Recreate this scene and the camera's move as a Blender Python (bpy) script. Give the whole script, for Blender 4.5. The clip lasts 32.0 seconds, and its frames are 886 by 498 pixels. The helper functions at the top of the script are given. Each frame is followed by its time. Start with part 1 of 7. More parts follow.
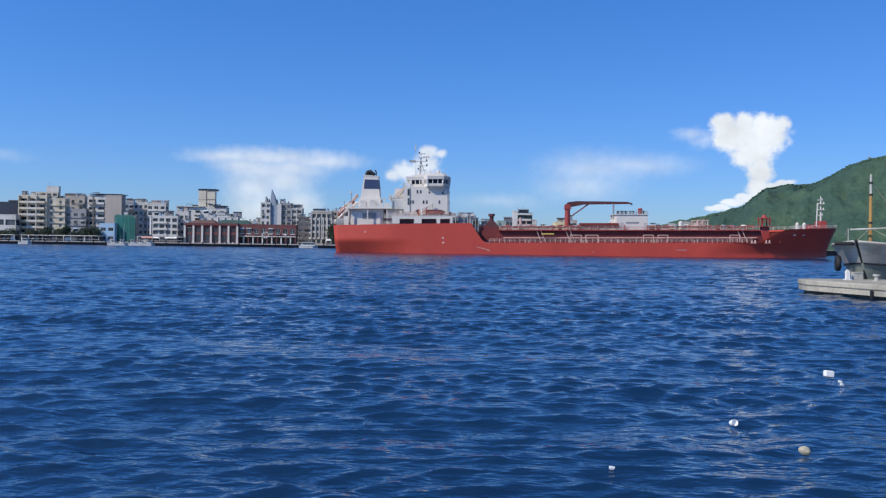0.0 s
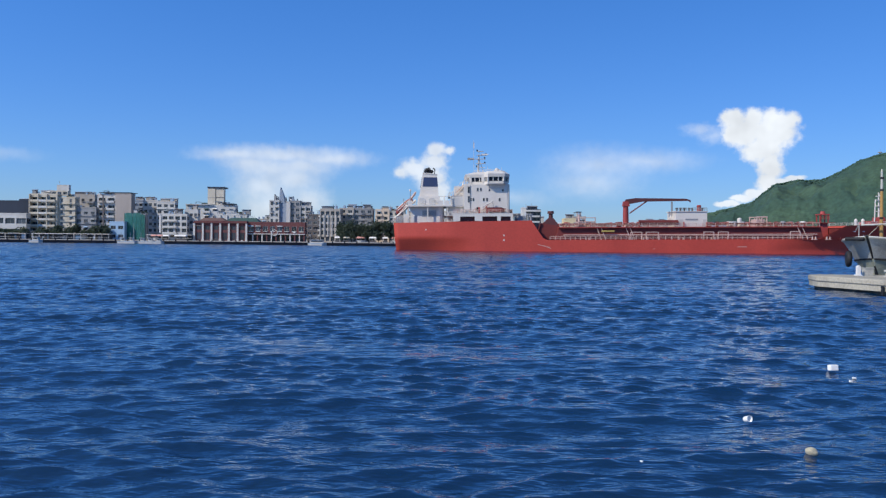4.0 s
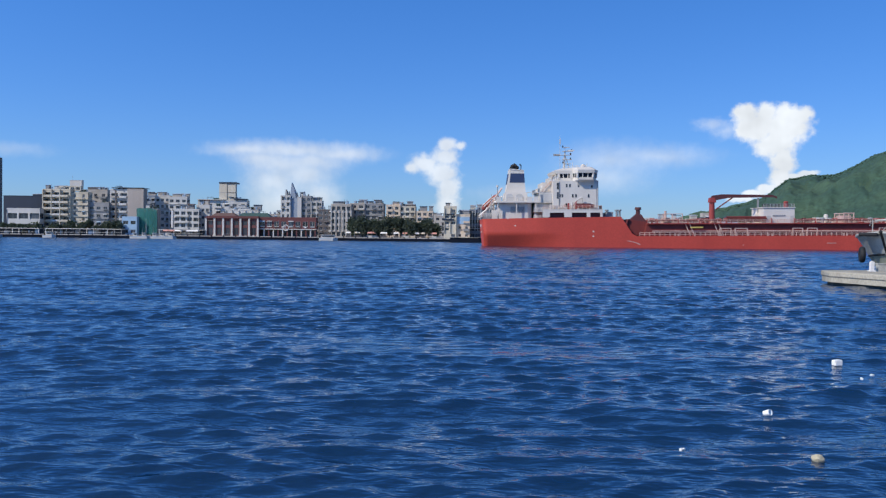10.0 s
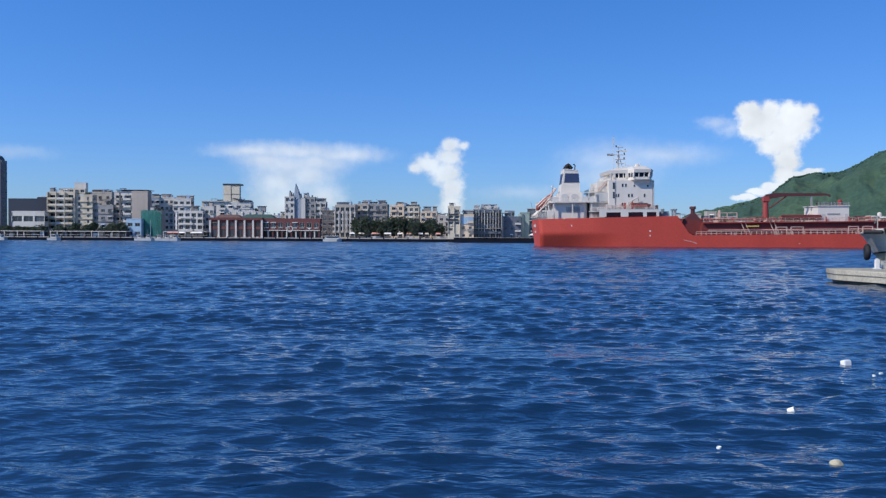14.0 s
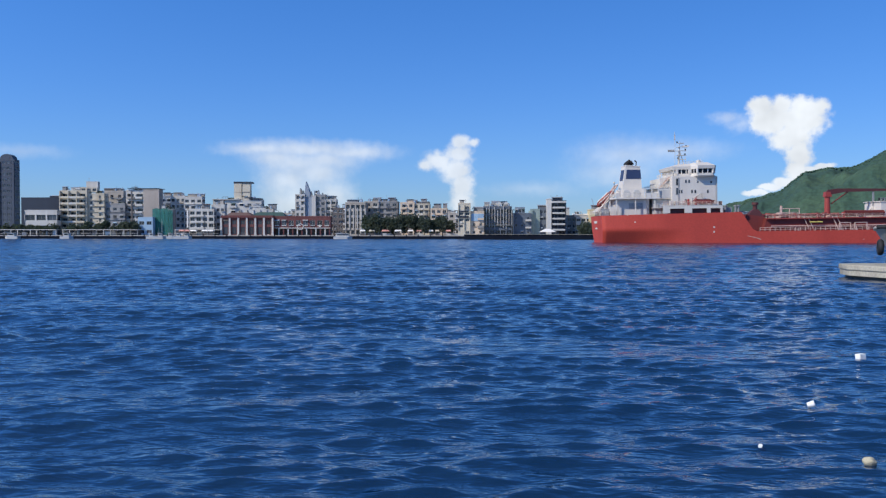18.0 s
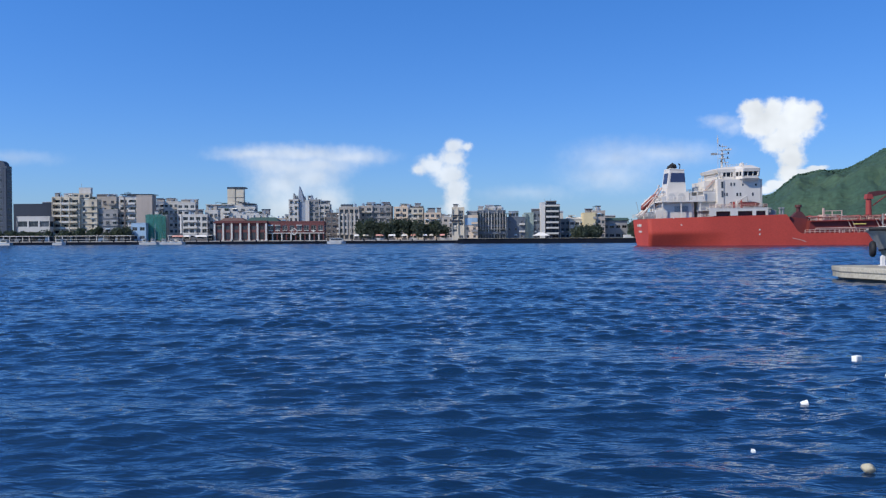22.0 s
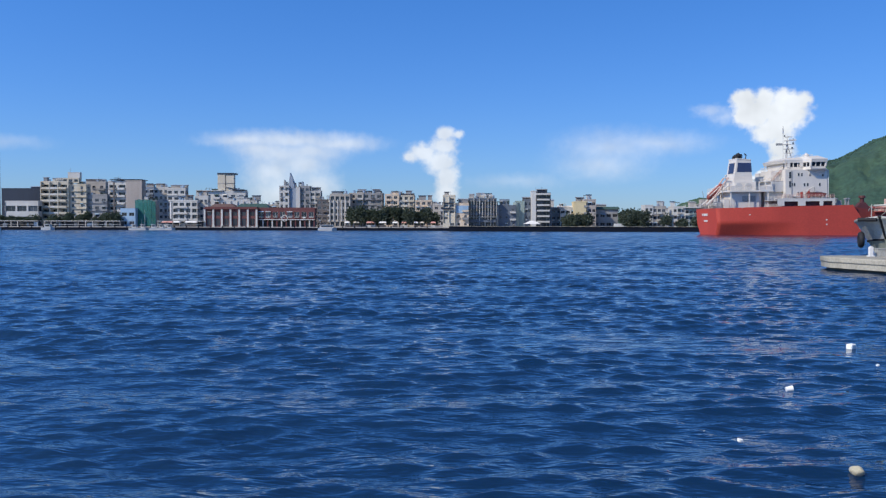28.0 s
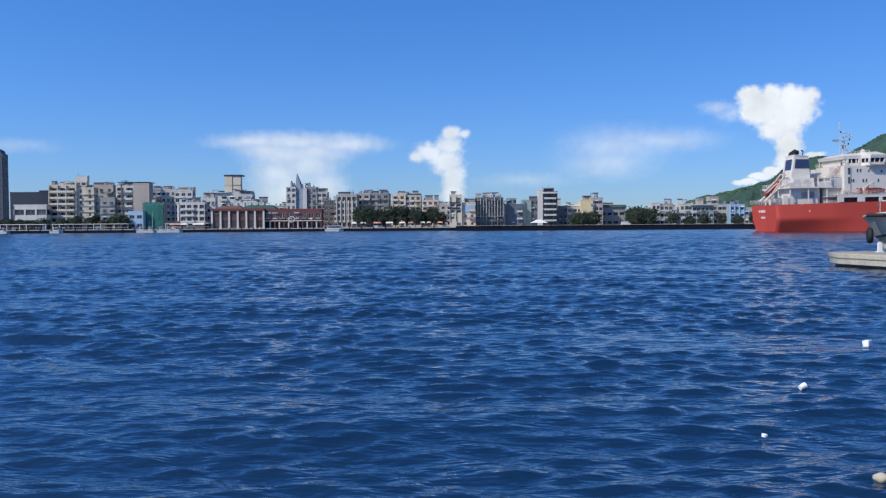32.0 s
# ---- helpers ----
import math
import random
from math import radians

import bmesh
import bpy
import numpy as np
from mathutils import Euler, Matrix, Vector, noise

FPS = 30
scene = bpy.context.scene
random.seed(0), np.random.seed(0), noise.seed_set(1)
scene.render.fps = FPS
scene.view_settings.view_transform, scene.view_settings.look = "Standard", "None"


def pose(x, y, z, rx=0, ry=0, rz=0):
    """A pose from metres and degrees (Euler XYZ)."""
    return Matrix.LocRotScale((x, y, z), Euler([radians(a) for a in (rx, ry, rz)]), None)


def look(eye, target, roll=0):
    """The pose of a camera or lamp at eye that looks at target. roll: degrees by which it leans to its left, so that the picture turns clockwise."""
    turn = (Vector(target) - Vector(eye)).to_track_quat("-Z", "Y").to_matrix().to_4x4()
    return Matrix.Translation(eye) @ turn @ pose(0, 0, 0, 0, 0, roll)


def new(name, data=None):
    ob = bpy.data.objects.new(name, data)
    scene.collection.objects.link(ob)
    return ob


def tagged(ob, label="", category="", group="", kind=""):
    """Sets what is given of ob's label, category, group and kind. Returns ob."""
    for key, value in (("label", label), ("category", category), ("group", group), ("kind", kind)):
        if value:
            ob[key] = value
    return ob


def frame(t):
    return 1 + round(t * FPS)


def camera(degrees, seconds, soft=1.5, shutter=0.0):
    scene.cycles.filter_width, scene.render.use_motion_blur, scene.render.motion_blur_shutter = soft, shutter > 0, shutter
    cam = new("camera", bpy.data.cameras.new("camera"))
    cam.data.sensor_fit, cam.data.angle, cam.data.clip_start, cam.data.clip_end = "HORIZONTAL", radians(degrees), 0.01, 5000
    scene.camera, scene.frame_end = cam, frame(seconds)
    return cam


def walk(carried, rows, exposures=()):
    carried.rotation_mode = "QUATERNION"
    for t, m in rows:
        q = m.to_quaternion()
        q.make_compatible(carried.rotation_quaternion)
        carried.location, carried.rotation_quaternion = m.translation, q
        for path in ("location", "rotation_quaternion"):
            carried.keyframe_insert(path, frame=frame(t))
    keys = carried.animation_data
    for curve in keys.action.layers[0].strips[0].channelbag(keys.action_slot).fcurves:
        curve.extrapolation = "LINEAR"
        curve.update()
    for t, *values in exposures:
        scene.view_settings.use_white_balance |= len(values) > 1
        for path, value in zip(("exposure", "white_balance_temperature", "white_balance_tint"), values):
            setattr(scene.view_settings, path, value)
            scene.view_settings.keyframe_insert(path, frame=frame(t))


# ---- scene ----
cam = camera(56.0, 32.0, soft=1.3)
EYE = (0.0, 0.0, 3.16)
walk(cam, [(t, pose(*EYE, 90 + pitch, roll, yaw)) for t, yaw, pitch, roll in (
        (0, 0.00, -0.46, -0.81),
        (0.5, 0.19, -0.28, -0.80),
        (1, 0.04, -0.07, -0.86),
        (1.5, -0.01, -0.14, -0.98),
        (2, 0.10, -0.47, -0.71),
        (2.5, 0.33, -0.13, -0.46),
        (3, 0.32, -0.24, -0.45),
        (3.5, 0.44, -0.45, -0.54),
        (5.5, 0.87, -1.07, -0.52),
        (6, 0.95, -0.99, -0.54),
        (6.5, 0.99, -0.96, -0.78),
        (7, 0.81, -0.97, -0.89),
        (7.5, 0.93, -0.92, -0.94),
        (8, 1.02, -0.89, -0.60),
        (8.5, 1.07, -0.92, -0.64),
        (9, 1.16, -1.23, -0.70),
        (9.5, 1.47, -1.30, -0.66),
        (10, 1.34, -1.01, -0.64),
        (10.5, 1.33, -1.06, -0.49),
        (11, 1.56, -0.78, -0.24),
        (11.5, 1.57, -0.89, -0.40),
        (12, 1.21, -0.81, -0.29),
        (12.5, 1.53, -0.79, -0.15),
        (13, 1.58, -0.81, -0.23),
        (13.5, 1.59, -1.03, -0.43),
        (14, 1.61, -1.00, -0.28),
        (14.5, 1.74, -0.98, -0.35),
        (16.5, 2.01, -1.18, -0.12),
        (17, 1.93, -1.25, -0.05),
        (17.5, 2.17, -1.25, 0.13),
        (18, 2.32, -1.21, -0.03),
        (18.5, 2.03, -1.40, 0.01),
        (19, 2.31, -1.30, 0.24),
        (19.5, 2.28, -1.07, 0.13),
        (20, 2.14, -1.10, 0.25),
        (20.5, 2.24, -1.09, 0.29),
        (21, 2.29, -1.29, 0.13),
        (21.5, 1.88, -1.12, 0.09),
        (22, 1.90, -0.92, 0.29),
        (22.5, 2.02, -0.87, 0.38),
        (23, 1.66, -0.95, 0.12),
        (23.5, 1.40, -0.86, 0.18),
        (24, 1.14, -0.62, 0.15),
        (24.5, 1.19, -0.64, 0.11),
        (25, 1.19, -0.67, 0.02),
        (25.5, 0.50, -0.81, -0.02),
        (27.5, 0.97, -1.17, 0.02),
        (28, 1.27, -1.77, -0.13),
        (28.5, 1.59, -1.30, 0.35),
        (29, 2.31, -1.34, 0.68),
        (29.5, 2.31, -1.56, 0.63),
        (30, 1.74, -1.55, 0.58),
        (30.5, 2.17, -1.43, 0.60),
        (31, 2.07, -1.66, 0.95),
        (31.5, 1.79, -1.74, 0.44),
        (32, 1.74, -1.79, 0.42))])

# ---- light ----
SUN_AZ, SUN_EL = -124.0, 40.0
sun_way = Vector((math.sin(radians(SUN_AZ)) * math.cos(radians(SUN_EL)),
                  math.cos(radians(SUN_AZ)) * math.cos(radians(SUN_EL)), math.sin(radians(SUN_EL))))
sun = new("sun", bpy.data.lights.new("sun", "SUN"))
sun.data.energy, sun.data.angle, sun.data.color = 4.1, radians(0.55), (1.0, 0.92, 0.81)
sun.matrix_world = look(sun_way * 500, (0, 0, 0))


def sky_world():
    """Clear blue sky with a few far clouds low over the town."""
    world = bpy.data.worlds.new("sky")
    scene.world = world
    world.use_nodes = True
    tree = world.node_tree
    tree.nodes.clear()

    def node(kind, **values):
        n = tree.nodes.new(kind)
        for key, value in values.items():
            n.inputs[key.replace("_", " ")].default_value = value
        return n

    def calc(op, a, b=0.0, c=None):
        n = tree.nodes.new("ShaderNodeMath")
        n.operation = op
        for i, v in enumerate((a, b) if c is None else (a, b, c)):
            if isinstance(v, (int, float)):
                n.inputs[i].default_value = v
            else:
                tree.links.new(v, n.inputs[i])
        return n.outputs[0]

    link = tree.links.new
    sky = tree.nodes.new("ShaderNodeTexSky")
    sky.sky_type, sky.sun_disc = "NISHITA", False
    sky.sun_elevation, sky.sun_rotation = radians(SUN_EL), radians(SUN_AZ)
    sky.altitude, sky.air_density, sky.dust_density, sky.ozone_density = 0, 1.0, 0.1, 1.6
    tint = tree.nodes.new("ShaderNodeHueSaturation")
    tint.inputs["Saturation"].default_value, tint.inputs["Value"].default_value = SKY_SAT, SKY_VAL
    link(sky.outputs[0], tint.inputs["Color"])

    coords = tree.nodes.new("ShaderNodeTexCoord")
    split = tree.nodes.new("ShaderNodeSeparateXYZ")
    link(coords.outputs["Generated"], split.inputs[0])
    rise = node("ShaderNodeMapRange")
    rise.inputs["From Min"].default_value, rise.inputs["From Max"].default_value = 0.0, 0.30
    link(split.outputs[2], rise.inputs["Value"])
    hue = tree.nodes.new("ShaderNodeMix")
    hue.data_type = "RGBA"
    hue.inputs["A"].default_value, hue.inputs["B"].default_value = SKY_LOW, SKY_HIGH
    link(rise.outputs[0], hue.inputs["Factor"])
    top = node("ShaderNodeMapRange")
    top.interpolation_type = "SMOOTHSTEP"
    top.inputs["From Min"].default_value, top.inputs["From Max"].default_value = 0.32, 0.85
    link(split.outputs[2], top.inputs["Value"])
    zenith = tree.nodes.new("ShaderNodeMix")
    zenith.data_type = "RGBA"
    zenith.inputs["B"].default_value = SKY_TOP
    link(top.outputs[0], zenith.inputs["Factor"]), link(hue.outputs["Result"], zenith.inputs["A"])
    blue = tree.nodes.new("ShaderNodeVectorMath")
    blue.operation = "MULTIPLY"
    link(tint.outputs[0], blue.inputs[0]), link(zenith.outputs["Result"], blue.inputs[1])
    # the sky is lighter on the sun's side
    side = calc("ADD", calc("MULTIPLY", split.outputs[0], math.sin(radians(SUN_AZ))), calc("MULTIPLY", split.outputs[1], math.cos(radians(SUN_AZ))))
    lit = tree.nodes.new("ShaderNodeVectorMath")
    lit.operation = "SCALE"
    link(blue.outputs[0], lit.inputs[0]), link(calc("MULTIPLY_ADD", side, 0.26, 1.13), lit.inputs["Scale"])
    az = calc("MULTIPLY", calc("ARCTAN2", split.outputs[0], split.outputs[1]), 57.2958)
    el = calc("MULTIPLY", calc("ARCSINE", split.outputs[2]), 57.2958)
    place = tree.nodes.new("ShaderNodeCombineXYZ")
    link(az, place.inputs[0]), link(el, place.inputs[1])

    def wobble(scale, detail, rough):
        n = node("ShaderNodeTexNoise", Scale=scale, Detail=detail, Roughness=rough)
        link(place.outputs[0], n.inputs["Vector"])
        return n

    coarse, fine = wobble(0.9, 6.0, 0.6), wobble(1.9, 5.0, 0.55)
    bend = tree.nodes.new("ShaderNodeVectorMath")
    bend.operation = "MULTIPLY_ADD"
    link(coarse.outputs["Color"], bend.inputs[0])
    bend.inputs[1].default_value = (0.7, 0.6, 0)
    link(place.outputs[0], bend.inputs[2])
    shift = tree.nodes.new("ShaderNodeVectorMath")
    shift.operation = "SUBTRACT"
    link(bend.outputs[0], shift.inputs[0])
    shift.inputs[1].default_value = (0.35, 0.3, 0)

    def puffs(*blobs):
        total = None
        for a, e, ra, re in blobs:
            n = tree.nodes.new("ShaderNodeVectorMath")
            n.operation = "MULTIPLY_ADD"
            link(shift.outputs[0], n.inputs[0])
            n.inputs[1].default_value, n.inputs[2].default_value = (1 / ra, 1 / re, 0), (-a / ra, -e / re, 0)
            size = tree.nodes.new("ShaderNodeVectorMath")
            size.operation = "LENGTH"
            link(n.outputs[0], size.inputs[0])
            d = calc("SUBTRACT", 1.0, size.outputs["Value"])
            total = d if total is None else calc("SMOOTH_MAX", total, d, 0.5)
        return total

    def cloud(shape, ragged, soft, cover):
        edge = calc("MULTIPLY_ADD", calc("SUBTRACT", fine.outputs["Fac"], 0.5), ragged, shape)
        n = node("ShaderNodeMapRange")
        n.interpolation_type = "SMOOTHSTEP"
        n.inputs["From Min"].default_value, n.inputs["From Max"].default_value = -0.12, soft
        n.inputs["To Max"].default_value = cover
        link(edge, n.inputs["Value"])
        return n.outputs[0]

    anvil = cloud(puffs((-11.66, 5.55, 6.4, 0.85), (-14.5, 5.45, 3.4, 0.55), (-8.3, 5.35, 3.6, 0.75), (-13.6, 4.9, 2.6, 0.8), (-10.4, 4.8, 3.4, 0.95), (-12.4, 4.6, 3.3, 1.2), (-12.8, 3.4, 2.6, 1.7), (-12.45, 1.9, 2.9, 2.0), (-10.8, 4.0, 2.6, 1.6), (-9.8, 2.4, 2.0, 1.6)), 0.36, 1.0, 0.66)
    heap = cloud(puffs((-1.12, 6.12, 0.8, 0.6), (-0.3, 6.08, 0.5, 0.36), (-1.3, 5.31, 1.2, 0.8), (-2.6, 4.79, 1.35, 0.8), (-3.6, 4.55, 0.65, 0.42), (-1.44, 4.2, 1.4, 1.0), (-0.97, 3.2, 0.95, 1.2), (-1.07, 2.0, 1.0, 1.3)), 0.75, 0.65, 0.84)
    veil = cloud(puffs((9.9, 5.1, 4.6, 1.7), (13.0, 5.3, 5.0, 1.0), (9.4, 3.9, 4.2, 1.4)), 0.35, 1.3, 0.52)
    low_veil = cloud(puffs((4.0, 2.9, 4.4, 0.7), (-29.0, 4.9, 3.4, 0.6)), 0.5, 1.2, 0.26)
    tower = cloud(puffs((18.45, 7.95, 0.95, 0.75), (19.71, 8.0, 0.95, 0.7), (20.88, 7.9, 0.95, 0.65), (21.9, 7.7, 0.75, 0.6), (19.1, 7.0, 1.6, 1.1), (20.85, 6.95, 1.8, 1.2), (20.24, 5.94, 1.5, 1.0), (20.8, 4.85, 0.95, 1.0), (20.69, 3.78, 0.75, 1.0)), 0.8, 0.5, 1.0)
    wisp = cloud(puffs((16.4, 7.3, 1.5, 0.55), (17.4, 6.95, 1.5, 0.8)), 0.9, 1.1, 0.42)
    bank = cloud(puffs((18.2, 2.5, 0.9, 0.22), (19.1, 2.85, 0.9, 0.26), (19.96, 3.15, 0.8, 0.32), (20.69, 3.55, 0.8, 0.36), (21.5, 3.9, 0.9, 0.24), (22.3, 4.1, 0.7, 0.18)), 0.4, 0.4, 0.92)
    layers = (anvil, heap, veil, low_veil, tower, wisp, bank)

    cover = None
    for c in layers:
        cover = c if cover is None else calc("MAXIMUM", cover, c)
    shade = node("ShaderNodeMapRange")
    shade.inputs["From Min"].default_value, shade.inputs["From Max"].default_value = 0.3, 0.75
    shade.inputs["To Min"].default_value, shade.inputs["To Max"].default_value = 0.76, 0.97
    link(wobble(0.55, 2.0, 0.5).outputs["Fac"], shade.inputs["Value"])
    white = tree.nodes.new("ShaderNodeVectorMath")
    white.operation = "SCALE"
    white.inputs[0].default_value = (0.97, 1.03, 1.10)
    link(shade.outputs[0], white.inputs["Scale"])
    mix = tree.nodes.new("ShaderNodeMix")
    mix.data_type = "RGBA"
    link(cover, mix.inputs["Factor"])
    link(lit.outputs[0], mix.inputs["A"]), link(white.outputs[0], mix.inputs["B"])
    ground = tree.nodes.new("ShaderNodeBackground")
    link(mix.outputs["Result"], ground.inputs["Color"])
    ground.inputs["Strength"].default_value = 1.0
    out = tree.nodes.new("ShaderNodeOutputWorld")
    link(ground.outputs[0], out.inputs["Surface"])


SKY_SAT, SKY_VAL = 1.1, 0.1
SKY_TOP = (0.95, 1.05, 1.12, 1)
SKY_LOW, SKY_HIGH = (0.42, 0.63, 1.18, 1), (0.40, 0.84, 1.48, 1)
sky_world()


# ---- materials ----
def mat(name, color, rough=0.7, metal=0.0, vary=0.12, scale=1.0, streak=0.0, bump=0.0, stain=None, island=0.0, coat=0.0, spec=0.5):
    """A painted, plastered or stone surface: base colour with large stains, fine grain and run-off streaks."""
    m = bpy.data.materials.new(name)
    m.use_nodes = True
    tree = m.node_tree
    b = tree.nodes["Principled BSDF"]
    link = tree.links.new
    b.inputs["Roughness"].default_value, b.inputs["Metallic"].default_value = rough, metal
    b.inputs["Specular IOR Level"].default_value = spec
    b.inputs["Coat Weight"].default_value = coat
    coords = tree.nodes.new("ShaderNodeTexCoord")
    big = tree.nodes.new("ShaderNodeTexNoise")
    big.inputs["Scale"].default_value, big.inputs["Detail"].default_value = 0.35 * scale, 5
    small = tree.nodes.new("ShaderNodeTexNoise")
    small.inputs["Scale"].default_value, small.inputs["Detail"].default_value = 6.0 * scale, 6
    squeeze = tree.nodes.new("ShaderNodeMapping")
    squeeze.inputs["Scale"].default_value = (1, 1, 0.12 if streak else 1)
    link(coords.outputs["Object"], squeeze.inputs[0])
    link(squeeze.outputs[0], big.inputs["Vector"]), link(coords.outputs["Object"], small.inputs["Vector"])
    tone = stain or tuple(c * 0.45 for c in color)
    hi = tree.nodes.new("ShaderNodeMix")
    hi.data_type = "RGBA"
    hi.inputs["A"].default_value, hi.inputs["B"].default_value = (*color, 1), (*tone, 1)
    ramp = tree.nodes.new("ShaderNodeMapRange")
    ramp.inputs["From Min"].default_value, ramp.inputs["From Max"].default_value = 0.42, 0.78
    ramp.inputs["To Max"].default_value = min(1.0, vary * 2.2 + streak)
    link(big.outputs["Fac"], ramp.inputs["Value"]), link(ramp.outputs[0], hi.inputs["Factor"])
    grain = tree.nodes.new("ShaderNodeMix")
    grain.data_type, grain.blend_type = "RGBA", "MULTIPLY"
    grain.inputs["Factor"].default_value = 1.0
    level = tree.nodes.new("ShaderNodeMapRange")
    level.inputs["From Min"].default_value, level.inputs["From Max"].default_value = 0.3, 0.7
    level.inputs["To Min"].default_value, level.inputs["To Max"].default_value = 1 - vary, 1 + vary * 0.5
    link(small.outputs["Fac"], level.inputs["Value"])
    last = level.outputs[0]
    if island:
        geo, info = tree.nodes.new("ShaderNodeNewGeometry"), tree.nodes.new("ShaderNodeObjectInfo")
        mixed = tree.nodes.new("ShaderNodeMath")
        mixed.operation = "ADD"
        link(geo.outputs["Random Per Island"], mixed.inputs[0]), link(info.outputs["Random"], mixed.inputs[1])
        wrap = tree.nodes.new("ShaderNodeMath")
        wrap.operation = "FRACT"
        link(mixed.outputs[0], wrap.inputs[0])
        spread = tree.nodes.new("ShaderNodeMapRange")
        spread.inputs["To Min"].default_value, spread.inputs["To Max"].default_value = 1 - island, 1 + island
        link(wrap.outputs[0], spread.inputs["Value"])
        both = tree.nodes.new("ShaderNodeMath")
        both.operation = "MULTIPLY"
        link(last, both.inputs[0]), link(spread.outputs[0], both.inputs[1])
        last = both.outputs[0]
    grey = tree.nodes.new("ShaderNodeCombineColor")
    for i in range(3):
        link(last, grey.inputs[i])
    link(hi.outputs["Result"], grain.inputs["A"]), link(grey.outputs[0], grain.inputs["B"])
    link(grain.outputs["Result"], b.inputs["Base Color"])
    if bump:
        bp = tree.nodes.new("ShaderNodeBump")
        bp.inputs["Strength"].default_value, bp.inputs["Distance"].default_value = bump, 0.05 / scale
        link(small.outputs["Fac"], bp.inputs["Height"]), link(bp.outputs[0], b.inputs["Normal"])
    return m


def glass_mat(name, color, rough=0.08):
    m = bpy.data.materials.new(name)
    m.use_nodes = True
    b = m.node_tree.nodes["Principled BSDF"]
    b.inputs["Base Color"].default_value = (*color, 1)
    b.inputs["Roughness"].default_value, b.inputs["IOR"].default_value = rough, 1.5
    info = m.node_tree.nodes.new("ShaderNodeObjectInfo")
    ramp = m.node_tree.nodes.new("ShaderNodeMapRange")
    ramp.inputs["To Min"].default_value, ramp.inputs["To Max"].default_value = 0.4, 2.2
    scaled = m.node_tree.nodes.new("ShaderNodeVectorMath")
    scaled.operation = "SCALE"
    scaled.inputs[0].default_value = color
    m.node_tree.links.new(info.outputs["Random"], ramp.inputs["Value"])
    m.node_tree.links.new(ramp.outputs[0], scaled.inputs["Scale"])
    m.node_tree.links.new(scaled.outputs[0], b.inputs["Base Color"])
    return m


def water_mat():
    m = bpy.data.materials.new("sea_water")
    m.use_nodes = True
    tree = m.node_tree
    link = tree.links.new
    b = tree.nodes["Principled BSDF"]
    b.inputs["Roughness"].default_value, b.inputs["IOR"].default_value = 0.045, 1.75
    coords = tree.nodes.new("ShaderNodeTexCoord")

    def ripple(sx, sy, detail, rough):
        place, n = tree.nodes.new("ShaderNodeMapping"), tree.nodes.new("ShaderNodeTexNoise")
        place.inputs["Scale"].default_value = (sx, sy, 1)
        place.inputs["Rotation"].default_value = (0, 0, 0.12)
        n.inputs["Scale"].default_value, n.inputs["Detail"].default_value, n.inputs["Roughness"].default_value = 1, detail, rough
        link(coords.outputs["Object"], place.inputs[0]), link(place.outputs[0], n.inputs["Vector"])
        return n.outputs["Fac"]

    patches = ripple(0.02, 0.05, 4, 0.6)
    hue = tree.nodes.new("ShaderNodeMix")
    hue.data_type = "RGBA"
    hue.inputs["A"].default_value, hue.inputs["B"].default_value = WATER_A, WATER_B
    link(patches, hue.inputs["Factor"]), link(hue.outputs["Result"], b.inputs["Base Color"])
    spot, reach = tree.nodes.new("ShaderNodeSeparateXYZ"), tree.nodes.new("ShaderNodeMapRange")
    link(coords.outputs["Object"], spot.inputs[0]), link(spot.outputs[1], reach.inputs["Value"])
    reach.inputs["From Min"].default_value, reach.inputs["From Max"].default_value = 30, 180
    reach.inputs["To Min"].default_value, reach.inputs["To Max"].default_value = 0.04, 0.16
    link(reach.outputs[0], b.inputs["Roughness"])
    normal = None
    for height, strength, distance in ((ripple(0.9, 2.1, 3, 0.6), 1.0, 0.046), (ripple(1.9, 4.6, 2, 0.5), 1.0, 0.048), (ripple(4.0, 10.0, 2, 0.5), 0.9, 0.013)):
        bp = tree.nodes.new("ShaderNodeBump")
        bp.inputs["Strength"].default_value, bp.inputs["Distance"].default_value = strength, distance
        link(height, bp.inputs["Height"])
        if normal:
            link(normal, bp.inputs["Normal"])
        normal = bp.outputs[0]
    link(normal, b.inputs["Normal"])
    return m


WATER_A, WATER_B = (0.0010, 0.015, 0.052, 1), (0.003, 0.031, 0.090, 1)
SEA = water_mat()
HULL_RED = mat("red_hull_paint", (0.52, 0.066, 0.040), 0.5, vary=0.10, scale=0.4, streak=0.15, stain=(0.30, 0.03, 0.02))
DECK_RED = mat("red_deck_paint", (0.18, 0.028, 0.024), 0.7, vary=0.2, scale=0.8, streak=0.2)
CRANE_RED = mat("faded_red_paint", (0.36, 0.055, 0.045), 0.55, vary=0.15, scale=1.5, streak=0.2)
WHITE = mat("ship_white_paint", (0.67, 0.63, 0.57), 0.5, vary=0.06, scale=0.8, streak=0.12, stain=(0.5, 0.42, 0.34))
RAIL = mat("weathered_pinkish_rail_paint", (0.60, 0.42, 0.36), 0.6, vary=0.2, scale=1.5)
NAVY = mat("navy_paint", (0.03, 0.05, 0.12), 0.5, vary=0.1)
BLACK = mat("sooty_black_paint", (0.015, 0.015, 0.017), 0.7)
GREY = mat("grey_steel_paint", (0.28, 0.29, 0.30), 0.6, vary=0.2, scale=1.5)
YELLOW = mat("yellow_paint", (0.65, 0.48, 0.12), 0.6)
PALE_GREY = mat("pale_grey_paint", (0.52, 0.51, 0.49), 0.6, vary=0.12)
